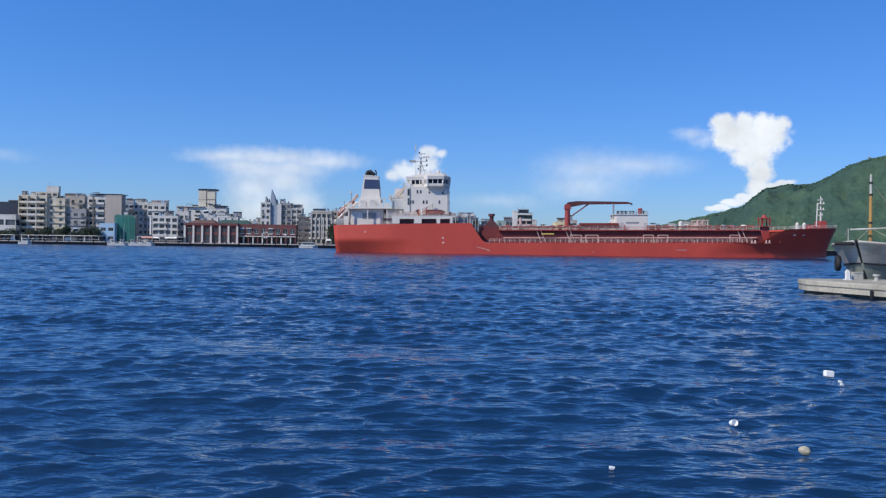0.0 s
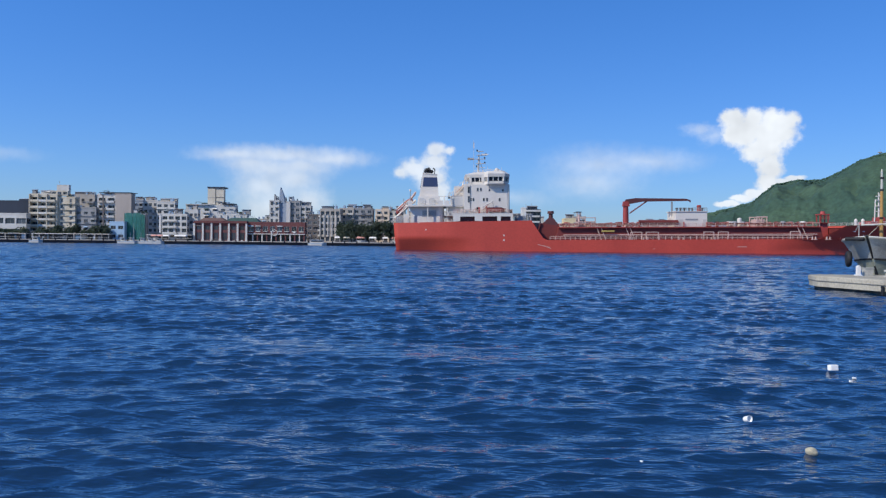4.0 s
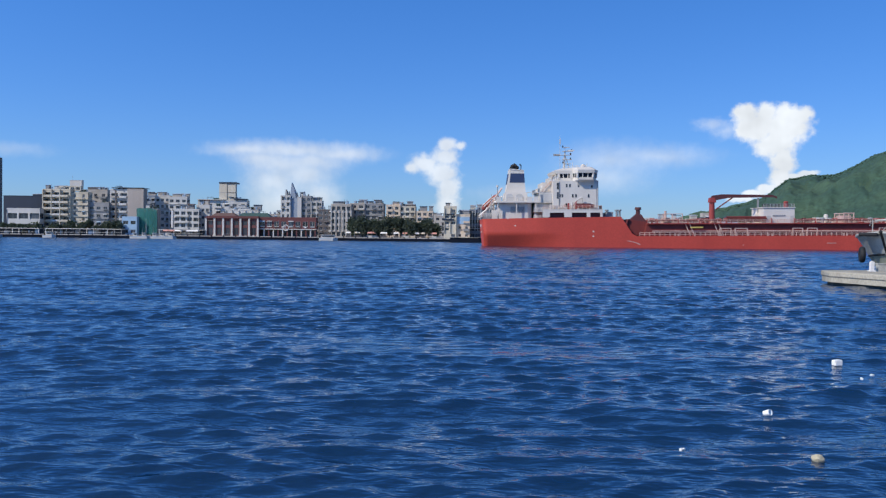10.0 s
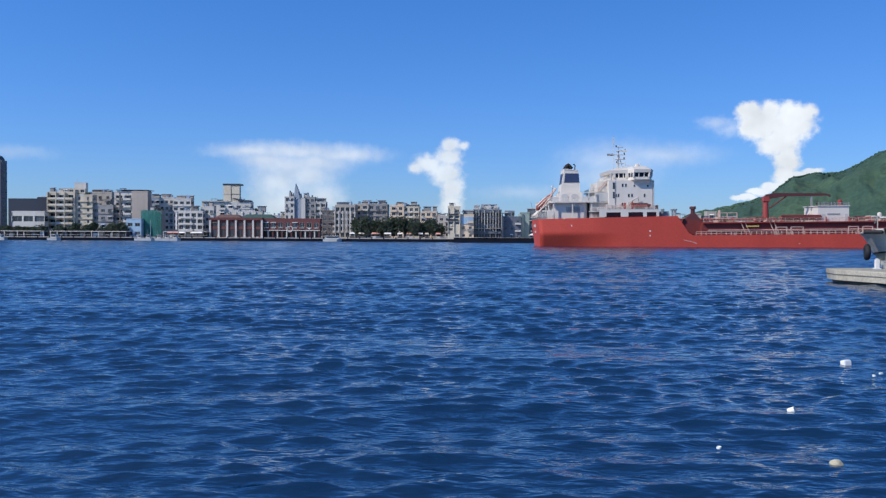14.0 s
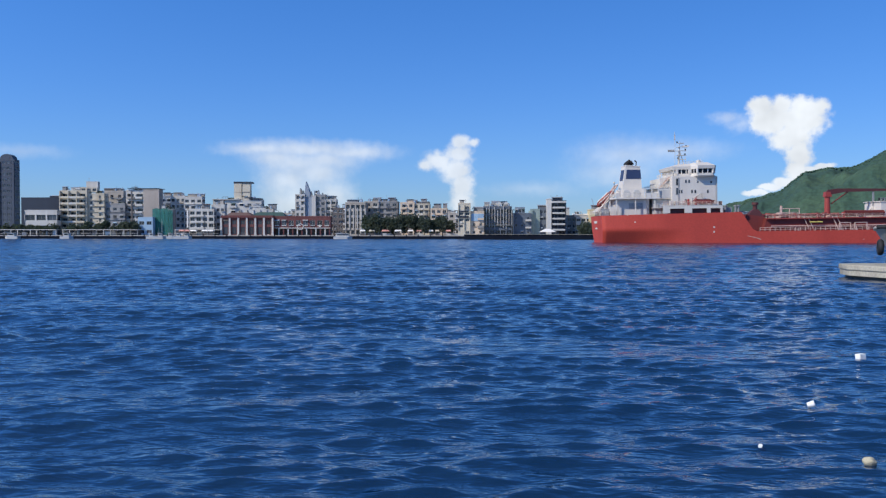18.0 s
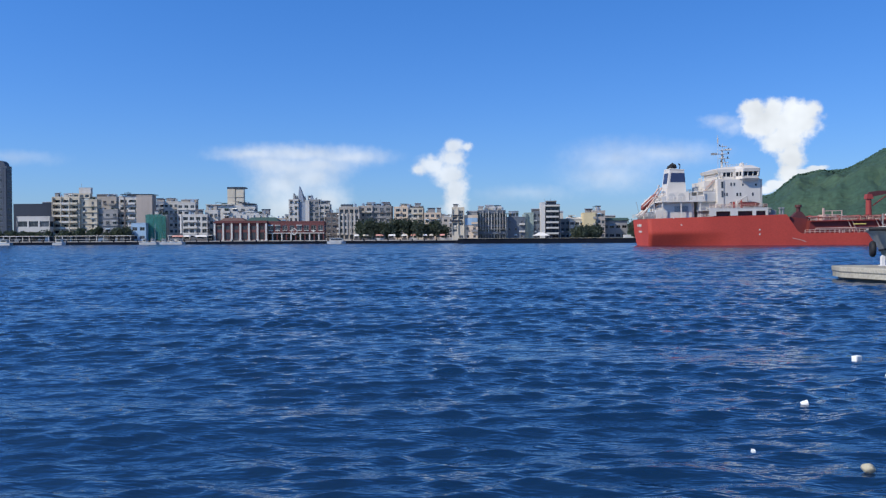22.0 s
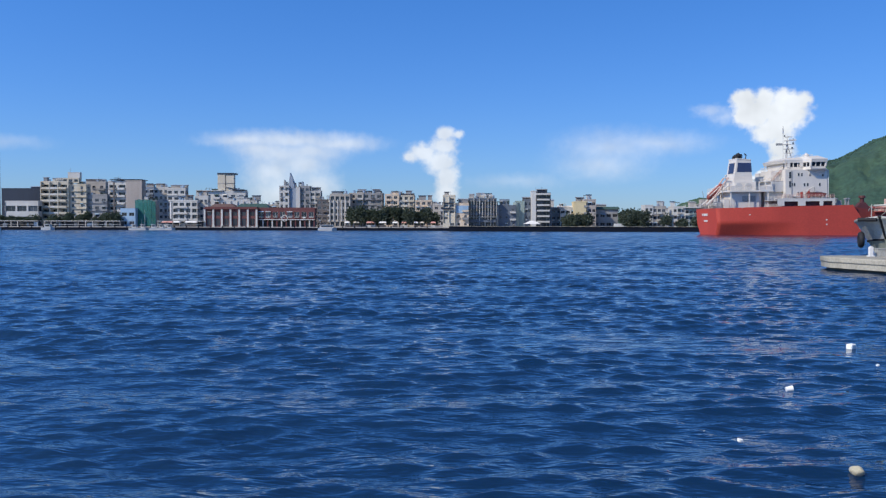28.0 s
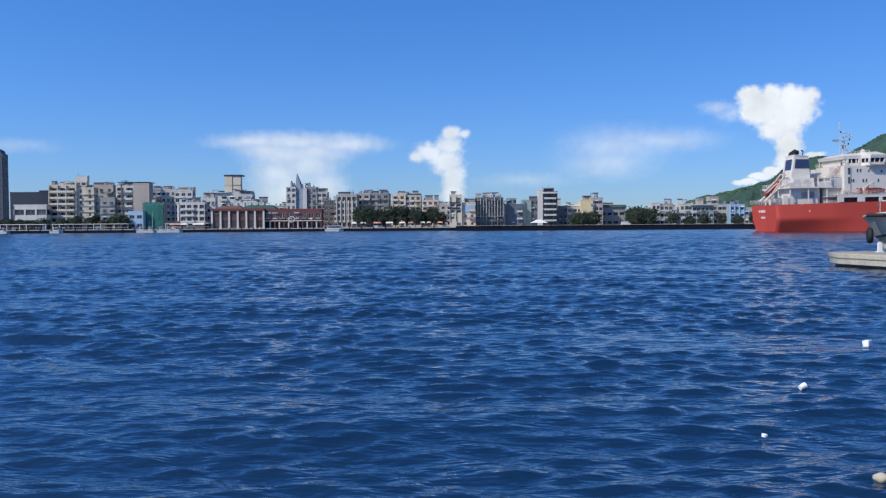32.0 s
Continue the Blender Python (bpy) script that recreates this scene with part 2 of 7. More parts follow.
# Dull red, darkened further to hold the shade among the ramp beams.
LIFEBOAT = mat("shade_darkened_red_shell", (0.27, 0.062, 0.05), 0.6, vary=0.15, scale=1.5, streak=0.2)
MAROON = mat("dark_maroon_paint", (0.10, 0.028, 0.028), 0.6, vary=0.15)
GLASS = glass_mat("dark_window_glass", (0.03, 0.035, 0.045))
CONCRETE = mat("weathered_concrete", (0.43, 0.40, 0.32), 0.9, vary=0.22, scale=1.2, streak=0.25, bump=0.5, stain=(0.14, 0.13, 0.11))
WET = mat("dark_wet_concrete", (0.055, 0.055, 0.045), 0.6, vary=0.3, scale=2.0, bump=0.6)
DARK_STONE = mat("dark_breakwater_stone", (0.010, 0.014, 0.024), 0.9, spec=0.1, vary=0.3, scale=0.6, bump=0.4)
PAVING = mat("pale_paving", (0.33, 0.31, 0.28), 0.9, vary=0.2, scale=0.5)
WHITE_WALL = mat("white_tiled_wall", (0.56, 0.55, 0.52), 0.75, vary=0.12, scale=0.6, streak=0.25, stain=(0.34, 0.32, 0.29))
CREAM = mat("cream_tiled_wall", (0.57, 0.52, 0.42), 0.75, vary=0.12, scale=0.6, streak=0.25, stain=(0.36, 0.29, 0.19))
BEIGE = mat("beige_plaster_wall", (0.44, 0.40, 0.35), 0.85, vary=0.15, scale=0.6, streak=0.3)
PEACH = mat("peach_plaster_wall", (0.66, 0.53, 0.40), 0.85, vary=0.12, scale=0.6, streak=0.2)
TAUPE = mat("warm_grey_plaster_wall", (0.42, 0.37, 0.33), 0.85, vary=0.12, scale=0.6, streak=0.2)
SAGE = mat("pale_sage_wall", (0.27, 0.34, 0.32), 0.8, vary=0.15, scale=0.6, streak=0.25)
YELLOW_WALL = mat("pale_yellow_wall", (0.66, 0.55, 0.33), 0.8, vary=0.12, scale=0.6, streak=0.2)
GREY_WALL = mat("grey_cement_wall", (0.30, 0.30, 0.30), 0.85, vary=0.18, scale=0.6, streak=0.35)
BLUE_GREY = mat("blue_grey_tiled_wall", (0.26, 0.31, 0.38), 0.7, vary=0.15, scale=0.6, streak=0.25)
PALE_BLUE = mat("pale_blue_wall", (0.30, 0.45, 0.60), 0.7, vary=0.12, scale=0.6, streak=0.2)
SLATE = mat("slate_blue_wall", (0.12, 0.145, 0.18), 0.7, vary=0.2, scale=0.6, streak=0.3)
BROWN_WALL = mat("brown_tiled_wall", (0.13, 0.115, 0.11), 0.7, vary=0.2, scale=0.6, streak=0.25)
DARK_WALL = mat("dark_slate_cladding", (0.020, 0.028, 0.046), 0.5, vary=0.2, scale=0.5, streak=0.2)
TOWER_WALL = mat("slate_grey_tower_cladding", (0.055, 0.07, 0.10), 0.5, vary=0.2, scale=0.4, streak=0.2)
TERRACOTTA = mat("terracotta_brick_wall", (0.145, 0.052, 0.052), 0.85, vary=0.15, scale=0.8, streak=0.2)
ROOF_RED = mat("weathered_red_roof", (0.14, 0.085, 0.075), 0.85, vary=0.2, scale=0.8)
ROOF_GREEN = mat("green_metal_roof", (0.05, 0.095, 0.08), 0.6, vary=0.15)
ROOF_GREY = mat("grey_metal_roof", (0.40, 0.42, 0.44), 0.55, vary=0.2, streak=0.3)
NETTING = mat("green_scaffold_netting", (0.035, 0.20, 0.18), 0.9, vary=0.2, scale=1.0, streak=0.2)
net_tree = NETTING.node_tree
weave, see = net_tree.nodes.new("ShaderNodeBsdfTransparent"), net_tree.nodes.new("ShaderNodeMixShader")
see.inputs[0].default_value = 0.30
net_tree.links.new(net_tree.nodes["Principled BSDF"].outputs[0], see.inputs[1]), net_tree.links.new(weave.outputs[0], see.inputs[2])
net_tree.links.new(see.outputs[0], net_tree.nodes["Material Output"].inputs[0])
AWNING = mat("white_canvas_awning", (0.74, 0.72, 0.68), 0.8, vary=0.1)
PINK = mat("faded_pink_canvas", (0.60, 0.30, 0.25), 0.8, vary=0.15)
STEEL = mat("stainless_tank_steel", (0.55, 0.56, 0.57), 0.35, metal=0.8, vary=0.1)
LEAF = mat("dark_green_foliage", (0.088, 0.115, 0.088), 0.75, vary=0.25, scale=1.0, island=0.28)
leaf_tree = LEAF.node_tree
glow, both = leaf_tree.nodes.new("ShaderNodeBsdfTranslucent"), leaf_tree.nodes.new("ShaderNodeMixShader")
glow.inputs["Color"].default_value = (0.11, 0.15, 0.09, 1)
both.inputs[0].default_value = 0.45
leaf_tree.links.new(leaf_tree.nodes["Principled BSDF"].outputs[0], both.inputs[1]), leaf_tree.links.new(glow.outputs[0], both.inputs[2])
leaf_tree.links.new(both.outputs[0], leaf_tree.nodes["Material Output"].inputs[0])
# Distance haze is in the bluish green, sunlit ridges in the lighter patches.
HILL_LEAF = mat("hazy_hill_foliage", (0.031, 0.076, 0.050), 0.85, vary=0.36, scale=0.045, stain=(0.080, 0.138, 0.064), island=0.0)
HILL_SOIL = mat("hill_undergrowth", (0.05, 0.10, 0.055), 0.9, vary=0.3, scale=0.1)
BARK = mat("grey_bark", (0.10, 0.075, 0.055), 0.9, vary=0.25, scale=3.0)
BOAT_GREY = mat("worn_grey_green_boat_paint", (0.36, 0.38, 0.29), 0.65, vary=0.2, scale=1.5, streak=0.35, stain=(0.10, 0.10, 0.08))
BOAT_PALE = mat("chalky_white_boat_paint", (0.50, 0.50, 0.45), 0.7, vary=0.2, scale=1.5, streak=0.35, stain=(0.2, 0.16, 0.12))
RUBBER = mat("black_rubber", (0.012, 0.013, 0.016), 0.75, vary=0.2, scale=4)
BAMBOO = mat("yellowed_timber_pole", (0.42, 0.24, 0.07), 0.6, vary=0.2, scale=2)
ROPE = mat("pale_rope", (0.42, 0.38, 0.30), 0.9, vary=0.2, scale=6)
FOAM = mat("white_polystyrene", (0.85, 0.86, 0.84), 0.8, vary=0.05, scale=8, bump=0.2)
LUMP = mat("yellowish_foam_lump", (0.48, 0.44, 0.32), 0.85, vary=0.2, scale=8, bump=0.6)


# ---- mesh tools ----
class Shape:
    """Collects vertices and faces for one mesh."""

    def __init__(self):
        self.v, self.f, self.k = [], [], []

    def face(self, *points, slot=0):
        n = len(self.v)
        self.v.extend(tuple(p) for p in points)
        self.f.append(tuple(range(n, n + len(points))))
        self.k.append(slot)
        return self

    def box(self, x0, x1, y0, y1, z0, z1, slot=0, taper=(0, 0, 0, 0)):
        a, b, c, d = taper
        n = len(self.v)
        self.v += [(x0, y0, z0), (x1, y0, z0), (x1, y1, z0), (x0, y1, z0),
                   (x0 + a, y0 + c, z1), (x1 - b, y0 + c, z1), (x1 - b, y1 - d, z1), (x0 + a, y1 - d, z1)]
        for q in ((0, 3, 2, 1), (4, 5, 6, 7), (0, 1, 5, 4), (1, 2, 6, 5), (2, 3, 7, 6), (3, 0, 4, 7)):
            self.f.append(tuple(n + i for i in q))
            self.k.append(slot)
        return self

    def rod(self, p, q, r, r2=None, sides=6, slot=0):
        p, q = Vector(p), Vector(q)
        way = (q - p).normalized()
        side = way.cross(Vector((0, 0, 1)) if abs(way.z) < 0.9 else Vector((1, 0, 0))).normalized()
        up = way.cross(side)
        r2 = r if r2 is None else r2
        n = len(self.v)
        for c, rr in ((p, r), (q, r2)):
            for i in range(sides):
                a = 2 * math.pi * i / sides
                self.v.append(tuple(c + (side * math.cos(a) + up * math.sin(a)) * rr))
        for i in range(sides):
            j = (i + 1) % sides
            self.f.append((n + i, n + sides + i, n + sides + j, n + j))
            self.k.append(slot)
        self.f.append(tuple(n + i for i in range(sides)))
        self.f.append(tuple(n + sides + i for i in reversed(range(sides))))
        self.k += [slot, slot]
        return self

    def prism(self, outline, lo, hi, axis="z", slot=0):
        """An outline of (a, b) pairs pushed from lo to hi along the axis."""
        def at(a, b, c):
            return {"z": (a, b, c), "y": (a, c, b), "x": (c, a, b)}[axis]
        n, m = len(self.v), len(outline)
        self.v += [at(a, b, lo) for a, b in outline] + [at(a, b, hi) for a, b in outline]
        self.f.append(tuple(n + i for i in reversed(range(m))))
        self.f.append(tuple(n + m + i for i in range(m)))
        for i in range(m):
            j = (i + 1) % m
            self.f.append((n + i, n + j, n + m + j, n + m + i))
        self.k += [slot] * (m + 2)
        return self

    def loft(self, low, z0, high, z1, slot=0):
        """A solid between two outlines of as many points."""
        n, m = len(self.v), len(low)
        self.v += [(a, b, z0) for a, b in low] + [(a, b, z1) for a, b in high]
        self.f += [tuple(n + i for i in reversed(range(m))), tuple(n + m + i for i in range(m))]
        for i in range(m):
            j = (i + 1) % m
            self.f.append((n + i, n + j, n + m + j, n + m + i))
        self.k += [slot] * (m + 2)
        return self

    def mesh(self, name, *materials, smooth=False, fix=True):
        me = bpy.data.meshes.new(name)
        me.from_pydata(self.v, [], self.f)
        for m in materials:
            me.materials.append(m)
        me.polygons.foreach_set("material_index", self.k)
        if smooth:
            me.polygons.foreach_set("use_smooth", [True] * len(self.f))
        me.update()
        if fix:
            bm = bmesh.new()
            bm.from_mesh(me)
            bmesh.ops.recalc_face_normals(bm, faces=bm.faces)
            bm.to_mesh(me)
            bm.free()
        return me


def part(name, shape, material, parent, label="", at=None, smooth=False, fix=True):
    me = shape if isinstance(shape, bpy.types.Mesh) else shape.mesh(name, *(material if isinstance(material, tuple) else (material,)), smooth=smooth, fix=fix)
    ob = new(name, me)
    ob.parent = parent
    if at is not None:
        ob.matrix_basis = at
    return tagged(ob, label) if label else ob


def thing(name, m, label, category, group=""):
    ob = new(name)
    ob.matrix_basis = m
    return tagged(ob, label, category, group)


def solid(name, shape, material, label, category, m=None, group="", kind="", smooth=False, fix=True):
    ob = new(name, shape.mesh(name, *(material if isinstance(material, tuple) else (material,)), smooth=smooth, fix=fix))
    if m is not None:
        ob.matrix_basis = m
    return tagged(ob, label, category, group, kind)


# ---- water ----
def sea():
    """One sheet to the horizon, with real waves near the shore where the view starts."""
    rng = np.random.RandomState(4)
    near = np.concatenate(([-300, -40, 0, 3], np.geomspace(5.0, 70.0, 760), np.geomspace(70.4, 352.0, 470), [440, 520, 800, 1600, 4600]))
    across = np.concatenate(([-60, -6, -1.6], np.linspace(-1.0, 1.0, 620), [1.6, 6, 60]))
    half = np.maximum(9.0, 0.60 * np.abs(near) + 7.0)
    half[near > 445] = 0.60 * 445 + 7
    xs = across[None, :] * half[:, None]
    ys = np.repeat(near[:, None], len(across), 1)
    step = np.gradient(near)
    z, dx, dy = np.zeros_like(xs), np.zeros_like(xs), np.zeros_like(xs)
    # gusts: patches where the short waves stand higher or lower
    gust = np.ones_like(xs)
    for i in range(9):
        reach, turn = 5.0 * 1.35 ** i, rng.uniform(-0.5, 0.5)
        gust += 0.13 * np.sin(6.283 / reach * (xs * math.sin(turn) * 0.8 + ys * math.cos(turn)) + rng.rand() * 6.283)
    gust = np.clip(gust, 0.35, 1.7)
    for i in range(100):
        length = 0.22 * (6.0 / 0.22) ** (i / 99.0)
        turn = rng.normal(-0.04, 0.55 if length < 0.5 else 0.40)
        k = 2 * math.pi / length
        slope = 0.044 * math.exp(-(math.log(length / 0.70) / 0.52) ** 2) + (0.012 if length > 2.5 else 0.008)
        high = slope * length / 6.283 * (0.6 + 0.8 * rng.rand())
        fade = np.clip((length / np.maximum(step, 1e-3) - 2.2) / 2.0, 0, 1)
        phase = k * (xs * math.sin(turn) + ys * math.cos(turn)) + rng.rand() * 6.283
        tall = (high * fade)[:, None] * (gust if length < 2.0 else 1.0)
        z += tall * np.sin(phase)
        push = 1.05 * tall * np.cos(phase)
        dx, dy = dx + push * math.sin(turn), dy + push * math.cos(turn)
    # farther out only the longer swells can be told apart
    far = np.clip((near - 40.0) / 60.0, 0, 1) * np.clip((351.0 - near) / 20.0, 0, 1)
    for i in range(36):
        length = 0.8 * (2.4 / 0.8) ** (i / 35.0)
        turn, k = rng.normal(0.04, 0.45), 2 * math.pi / length
        phase = k * (xs * math.sin(turn) + ys * math.cos(turn)) + rng.rand() * 6.283
        fade = far * np.clip((length / np.maximum(step, 1e-3) - 2.0) / 2.0, 0, 1)
        z += (0.036 * length / 6.283 * fade)[:, None] * np.sin(phase)
    # crests are drawn together, troughs spread out
    for field in (z, dx, dy):
        field[(near < 4) | (near > 440)] = 0
        field[:, (across < -1.01) | (across > 1.01)] = 0
    xs, ys = xs + dx, ys + dy
    rows, cols = xs.shape
    me = bpy.data.meshes.new("water")
    me.vertices.add(rows * cols)
    me.vertices.foreach_set("co", np.stack((xs, ys, z), -1).astype(np.float32).ravel())
    idx = np.arange(rows * cols).reshape(rows, cols)
    quads = np.stack((idx[:-1, :-1], idx[:-1, 1:], idx[1:, 1:], idx[1:, :-1]), -1).reshape(-1, 4)
    me.loops.add(quads.size)
    me.loops.foreach_set("vertex_index", quads.ravel().astype(np.int32))
    me.polygons.add(len(quads))
    me.polygons.foreach_set("loop_start", np.arange(0, quads.size, 4, dtype=np.int32))
    me.polygons.foreach_set("use_smooth", np.ones(len(quads), dtype=bool))
    me.update(calc_edges=True)
    me.materials.append(SEA)
    return tagged(new("water", me), "choppy deep blue harbour water", "water", kind="structure")


water = sea()


# ---- shore that the camera stands on ----
solid("near_quay", Shape().prism([(-320, -240), (320, -240), (320, 2.0), (-320, 2.0)], -2.0, 1.55), CONCRETE, "plain concrete quay along the near shore", "quay", kind="structure")


# ---- land on the far side ----
def land():
    quay = Shape()
    quay.prism([(-900, 351), (-5, 351), (-5, 333), (900, 333), (900, 2600), (-900, 2600)], -2, 1.1)
    solid("ground", quay, PAVING, "flat paved waterfront land across the harbour", "ground", kind="structure")
    edge = Shape()
    edge.prism([(-900, 350.2), (-5.2, 350.2), (-5.2, 351), (-900, 351)], -1.5, 1.14)
    solid("quay_wall", edge, DARK_STONE, "dark stained stone quay wall at the waterline", "quay wall", kind="structure")
    wall = Shape()
    wall.prism([(330.4, -1.5), (330.8, 1.9), (333, 1.9), (333, -1.5)], -5, 320, "x")
    solid("breakwater_wall", wall, DARK_STONE, "long low dark stone sea wall", "sea wall", kind="structure")
    cap = Shape()
    cap.box(-5.2, 320.2, 330.5, 333.6, 1.904, 2.02)
    solid("wall_coping", cap, CONCRETE, "pale concrete coping along the sea wall", "coping", kind="structure")


land()


# ---- hill ----
def ridge(a):
    """Height angle of the wooded ridge, in degrees, over the bearing."""
    return float(np.interp(a, [8, 11, 13, 15.1, 16.7, 18.0, 19.1, 19.8, 20.6, 21.2, 22.5, 23.8, 24.6, 26.0, 26.9, 28, 33, 40, 48], [0.35, 0.6, 0.85, 1.38, 1.82, 2.22, 2.58, 2.7, 3.25, 3.72, 4.05, 4.12, 4.45, 5.25, 5.45, 5.75, 6.2, 5.6, 4.5]))


def hill():
    rng = random.Random(8)
    far = 900.0

    def height(a, d):
        """Ground height at a bearing and distance: rises to the ridge at the far distance, then falls."""
        top = ridge(a) / 57.3 * far + 3.16
        s = min(1.0, max(0.0, (d - 640) / (far - 640)))
        z = top * (s * s * (3 - 2 * s)) ** 0.8
        if d > far:
            z = top * max(0.0, 1 - ((d - far) / 300) ** 2)
        return z + (15 * noise.noise(Vector((a * 0.45, d * 0.012, 3))) + 7.5 * noise.noise(Vector((a * 1.3, d * 0.03, 7)))) * s * min(1.0, abs(far - d) / 60 + 0.12)

    bearings = [8 + 0.35 * i for i in range(116)]
    depths = [640 + 14 * i for i in range(38)]
    sh = Shape()
    for a in bearings:
        for d in depths:
            z = height(a, d) - 3.0
            sh.v.append((d * math.sin(radians(a)), d * math.cos(radians(a)), max(z, 0.6)))
    n = len(depths)
    for i in range(len(bearings) - 1):
        for j in range(n - 1):
            sh.f.append((i * n + j, (i + 1) * n + j, (i + 1) * n + j + 1, i * n + j + 1))
    sh.k = [0] * len(sh.f)
    solid("hill", sh, HILL_SOIL, "steep green hill beside the harbour mouth", "hill", kind="structure", smooth=True)

    # canopy: an uneven sheet of merged crowns, with single crowns standing out of it
    crowns = Shape()
    bearings = [9 + 0.085 * i for i in range(276)]
    depths = [650 + 3.2 * i for i in range(90)]
    for a in bearings:
        for d in depths:
            p = Vector((d * math.sin(radians(a)), d * math.cos(radians(a)), 0))
            lump = 1.1 * noise.noise(p * 0.13) + 0.5 * noise.noise(p * 0.3 + Vector((9, 4, 2))) + 1.6 * noise.noise(p * 0.045)
            p.z = max(0.7, height(a, d) - 2.0 + lump)
            crowns.v.append(tuple(p + Vector((rng.uniform(-0.7, 0.7), rng.uniform(-0.7, 0.7), rng.uniform(-0.35, 0.35)))))
    n = len(depths)
    for i in range(len(bearings) - 1):
        for j in range(n - 1):
            crowns.f.append((i * n + j, (i + 1) * n + j, (i + 1) * n + j + 1, i * n + j + 1))
    base = bmesh.new()
    bmesh.ops.create_icosphere(base, subdivisions=1, radius=1.0)
    bv, bf = [v.co.copy() for v in base.verts], [[v.index for v in f.verts] for f in base.faces]
    base.free()
    for i in range(2600):
        a, d = rng.uniform(9, 32.5), rng.uniform(872, 915)
        r = rng.uniform(0.8, 2.2)
        c = Vector((d * math.sin(radians(a)), d * math.cos(radians(a)), height(a, d) - 1.8))
        if c.z < 1.5:
            continue
        k = len(crowns.v)
        for v in bv:
            s = r * rng.uniform(0.7, 1.35)
            crowns.v.append((c.x + v.x * s, c.y + v.y * s, c.z + v.z * s * 0.5))
        for f in bf:
            crowns.f.append(tuple(k + q for q in f))
    crowns.k = [0] * len(crowns.f)
    lookout = thing("lookout_tower", pose(905 * math.sin(radians(27.0)), 905 * math.cos(radians(27.0)), height(27.0, 905) - 2.5), "small pale lookout tower on the ridge", "tower")
    part("tower_shaft", Shape().rod((0, 0, -2), (0, 0, 4.2), 0.5, sides=8), CONCRETE, lookout)
    part("tower_cap", Shape().rod((0, 0, 4.2), (0, 0, 5.0), 2.2, 1.4, sides=10), GREY_WALL, lookout)
    part("tower_mast", Shape().rod((0, 0, 5.0), (0, 0, 8.0), 0.12, sides=5), GREY, lookout)
    solid("hill_forest", crowns, HILL_LEAF, "dense green tree crowns covering the hillside", "forest", kind="stuff", fix=False, smooth=True)


hill()


# ---- buildings ----
WINDOWS = {}


def window_mesh(w, h, frame_mat, glass):
    key = (round(w, 1), round(h, 1), frame_mat.name, glass.name)
    if key not in WINDOWS:
        t = 0.09
        us, zs = [-w / 2, -w / 2 + t, -t / 2, t / 2, w / 2 - t, w / 2], [0, t, h - t, h]
        cells = [(i, j) for i in range(5) for j in range(3) if j != 1 or i in (0, 2, 4)]
        index, verts, faces = {}, [], []

        def at(i, j, y):
            if (i, j, y) not in index:
                index[i, j, y] = len(verts)
                verts.append((us[i], y, zs[j]))
            return index[i, j, y]

        for i, j in cells:
            for y in (-0.05, 0.03):
                faces.append((at(i, j, y), at(i + 1, j, y), at(i + 1, j + 1, y), at(i, j + 1, y)))
            for di, dj, p, q in ((-1, 0, (0, 0), (0, 1)), (1, 0, (1, 0), (1, 1)), (0, -1, (0, 0), (1, 0)), (0, 1, (0, 1), (1, 1))):
                if (i + di, j + dj) not in cells:
                    a, b = (i + p[0], j + p[1]), (i + q[0], j + q[1])
                    faces.append((at(*a, -0.05), at(*b, -0.05), at(*b, 0.03), at(*a, 0.03)))
        frame_shape = Shape()
        frame_shape.v, frame_shape.f, frame_shape.k = verts, faces, [0] * len(faces)
        WINDOWS[key] = (frame_shape.mesh("window", frame_mat), Shape().box(-w / 2 + 0.02, w / 2 - 0.02, -0.02, 0.0, 0.02, h - 0.02).mesh("pane", glass))
    return WINDOWS[key]


def add_window(parent, w, h, frame_mat, glass, m):
    frame_me, pane_me = window_mesh(w, h, frame_mat, glass)
    ob = part("window", frame_me, None, parent, at=m)
    part("pane", pane_me, None, ob)
    return ob


def pierced(sh, ox, oy, ux, uy, width, z0, z1, holes, deep=0.28):
    """A wall face with holes: from (ox, oy) along (ux, uy); holes are (u0, u1, a, b). Reveals go inwards."""
    us = sorted({0.0, width, *(h[0] for h in holes), *(h[1] for h in holes)})
    zs = sorted({z0, z1, *(h[2] for h in holes), *(h[3] for h in holes)})
    nx, ny = -uy, ux

    def at(u, z, d=0.0):
        return (ox + ux * u + nx * d, oy + uy * u + ny * d, z)

    for i in range(len(us) - 1):
        for j in range(len(zs) - 1):
            cu, cz = (us[i] + us[i + 1]) / 2, (zs[j] + zs[j + 1]) / 2
            if not any(h[0] < cu < h[1] and h[2] < cz < h[3] for h in holes):
                sh.face(at(us[i], zs[j]), at(us[i + 1], zs[j]), at(us[i + 1], zs[j + 1]), at(us[i], zs[j + 1]))
    for a, b, c, d in holes:
        sh.face(at(a, c), at(b, c), at(b, c, deep), at(a, c, deep))
        sh.face(at(a, d, deep), at(b, d, deep), at(b, d), at(a, d))
        sh.face(at(a, c), at(a, c, deep), at(a, d, deep), at(a, d))
        sh.face(at(b, c, deep), at(b, c), at(b, d), at(b, d, deep))


def grid_holes(width, z0, floors, storey, cols, ww, wh, sill, skip=()):
    out = []
    for f in range(floors):
        for c in range(cols):
            if (c, f) in skip:
                continue
            m = width * (c + 0.5) / cols
            a = z0 + f * storey + sill
            out.append((m - ww / 2, m + ww / 2, a, a + wh))
    return out


CLUTTER = random.Random(21)


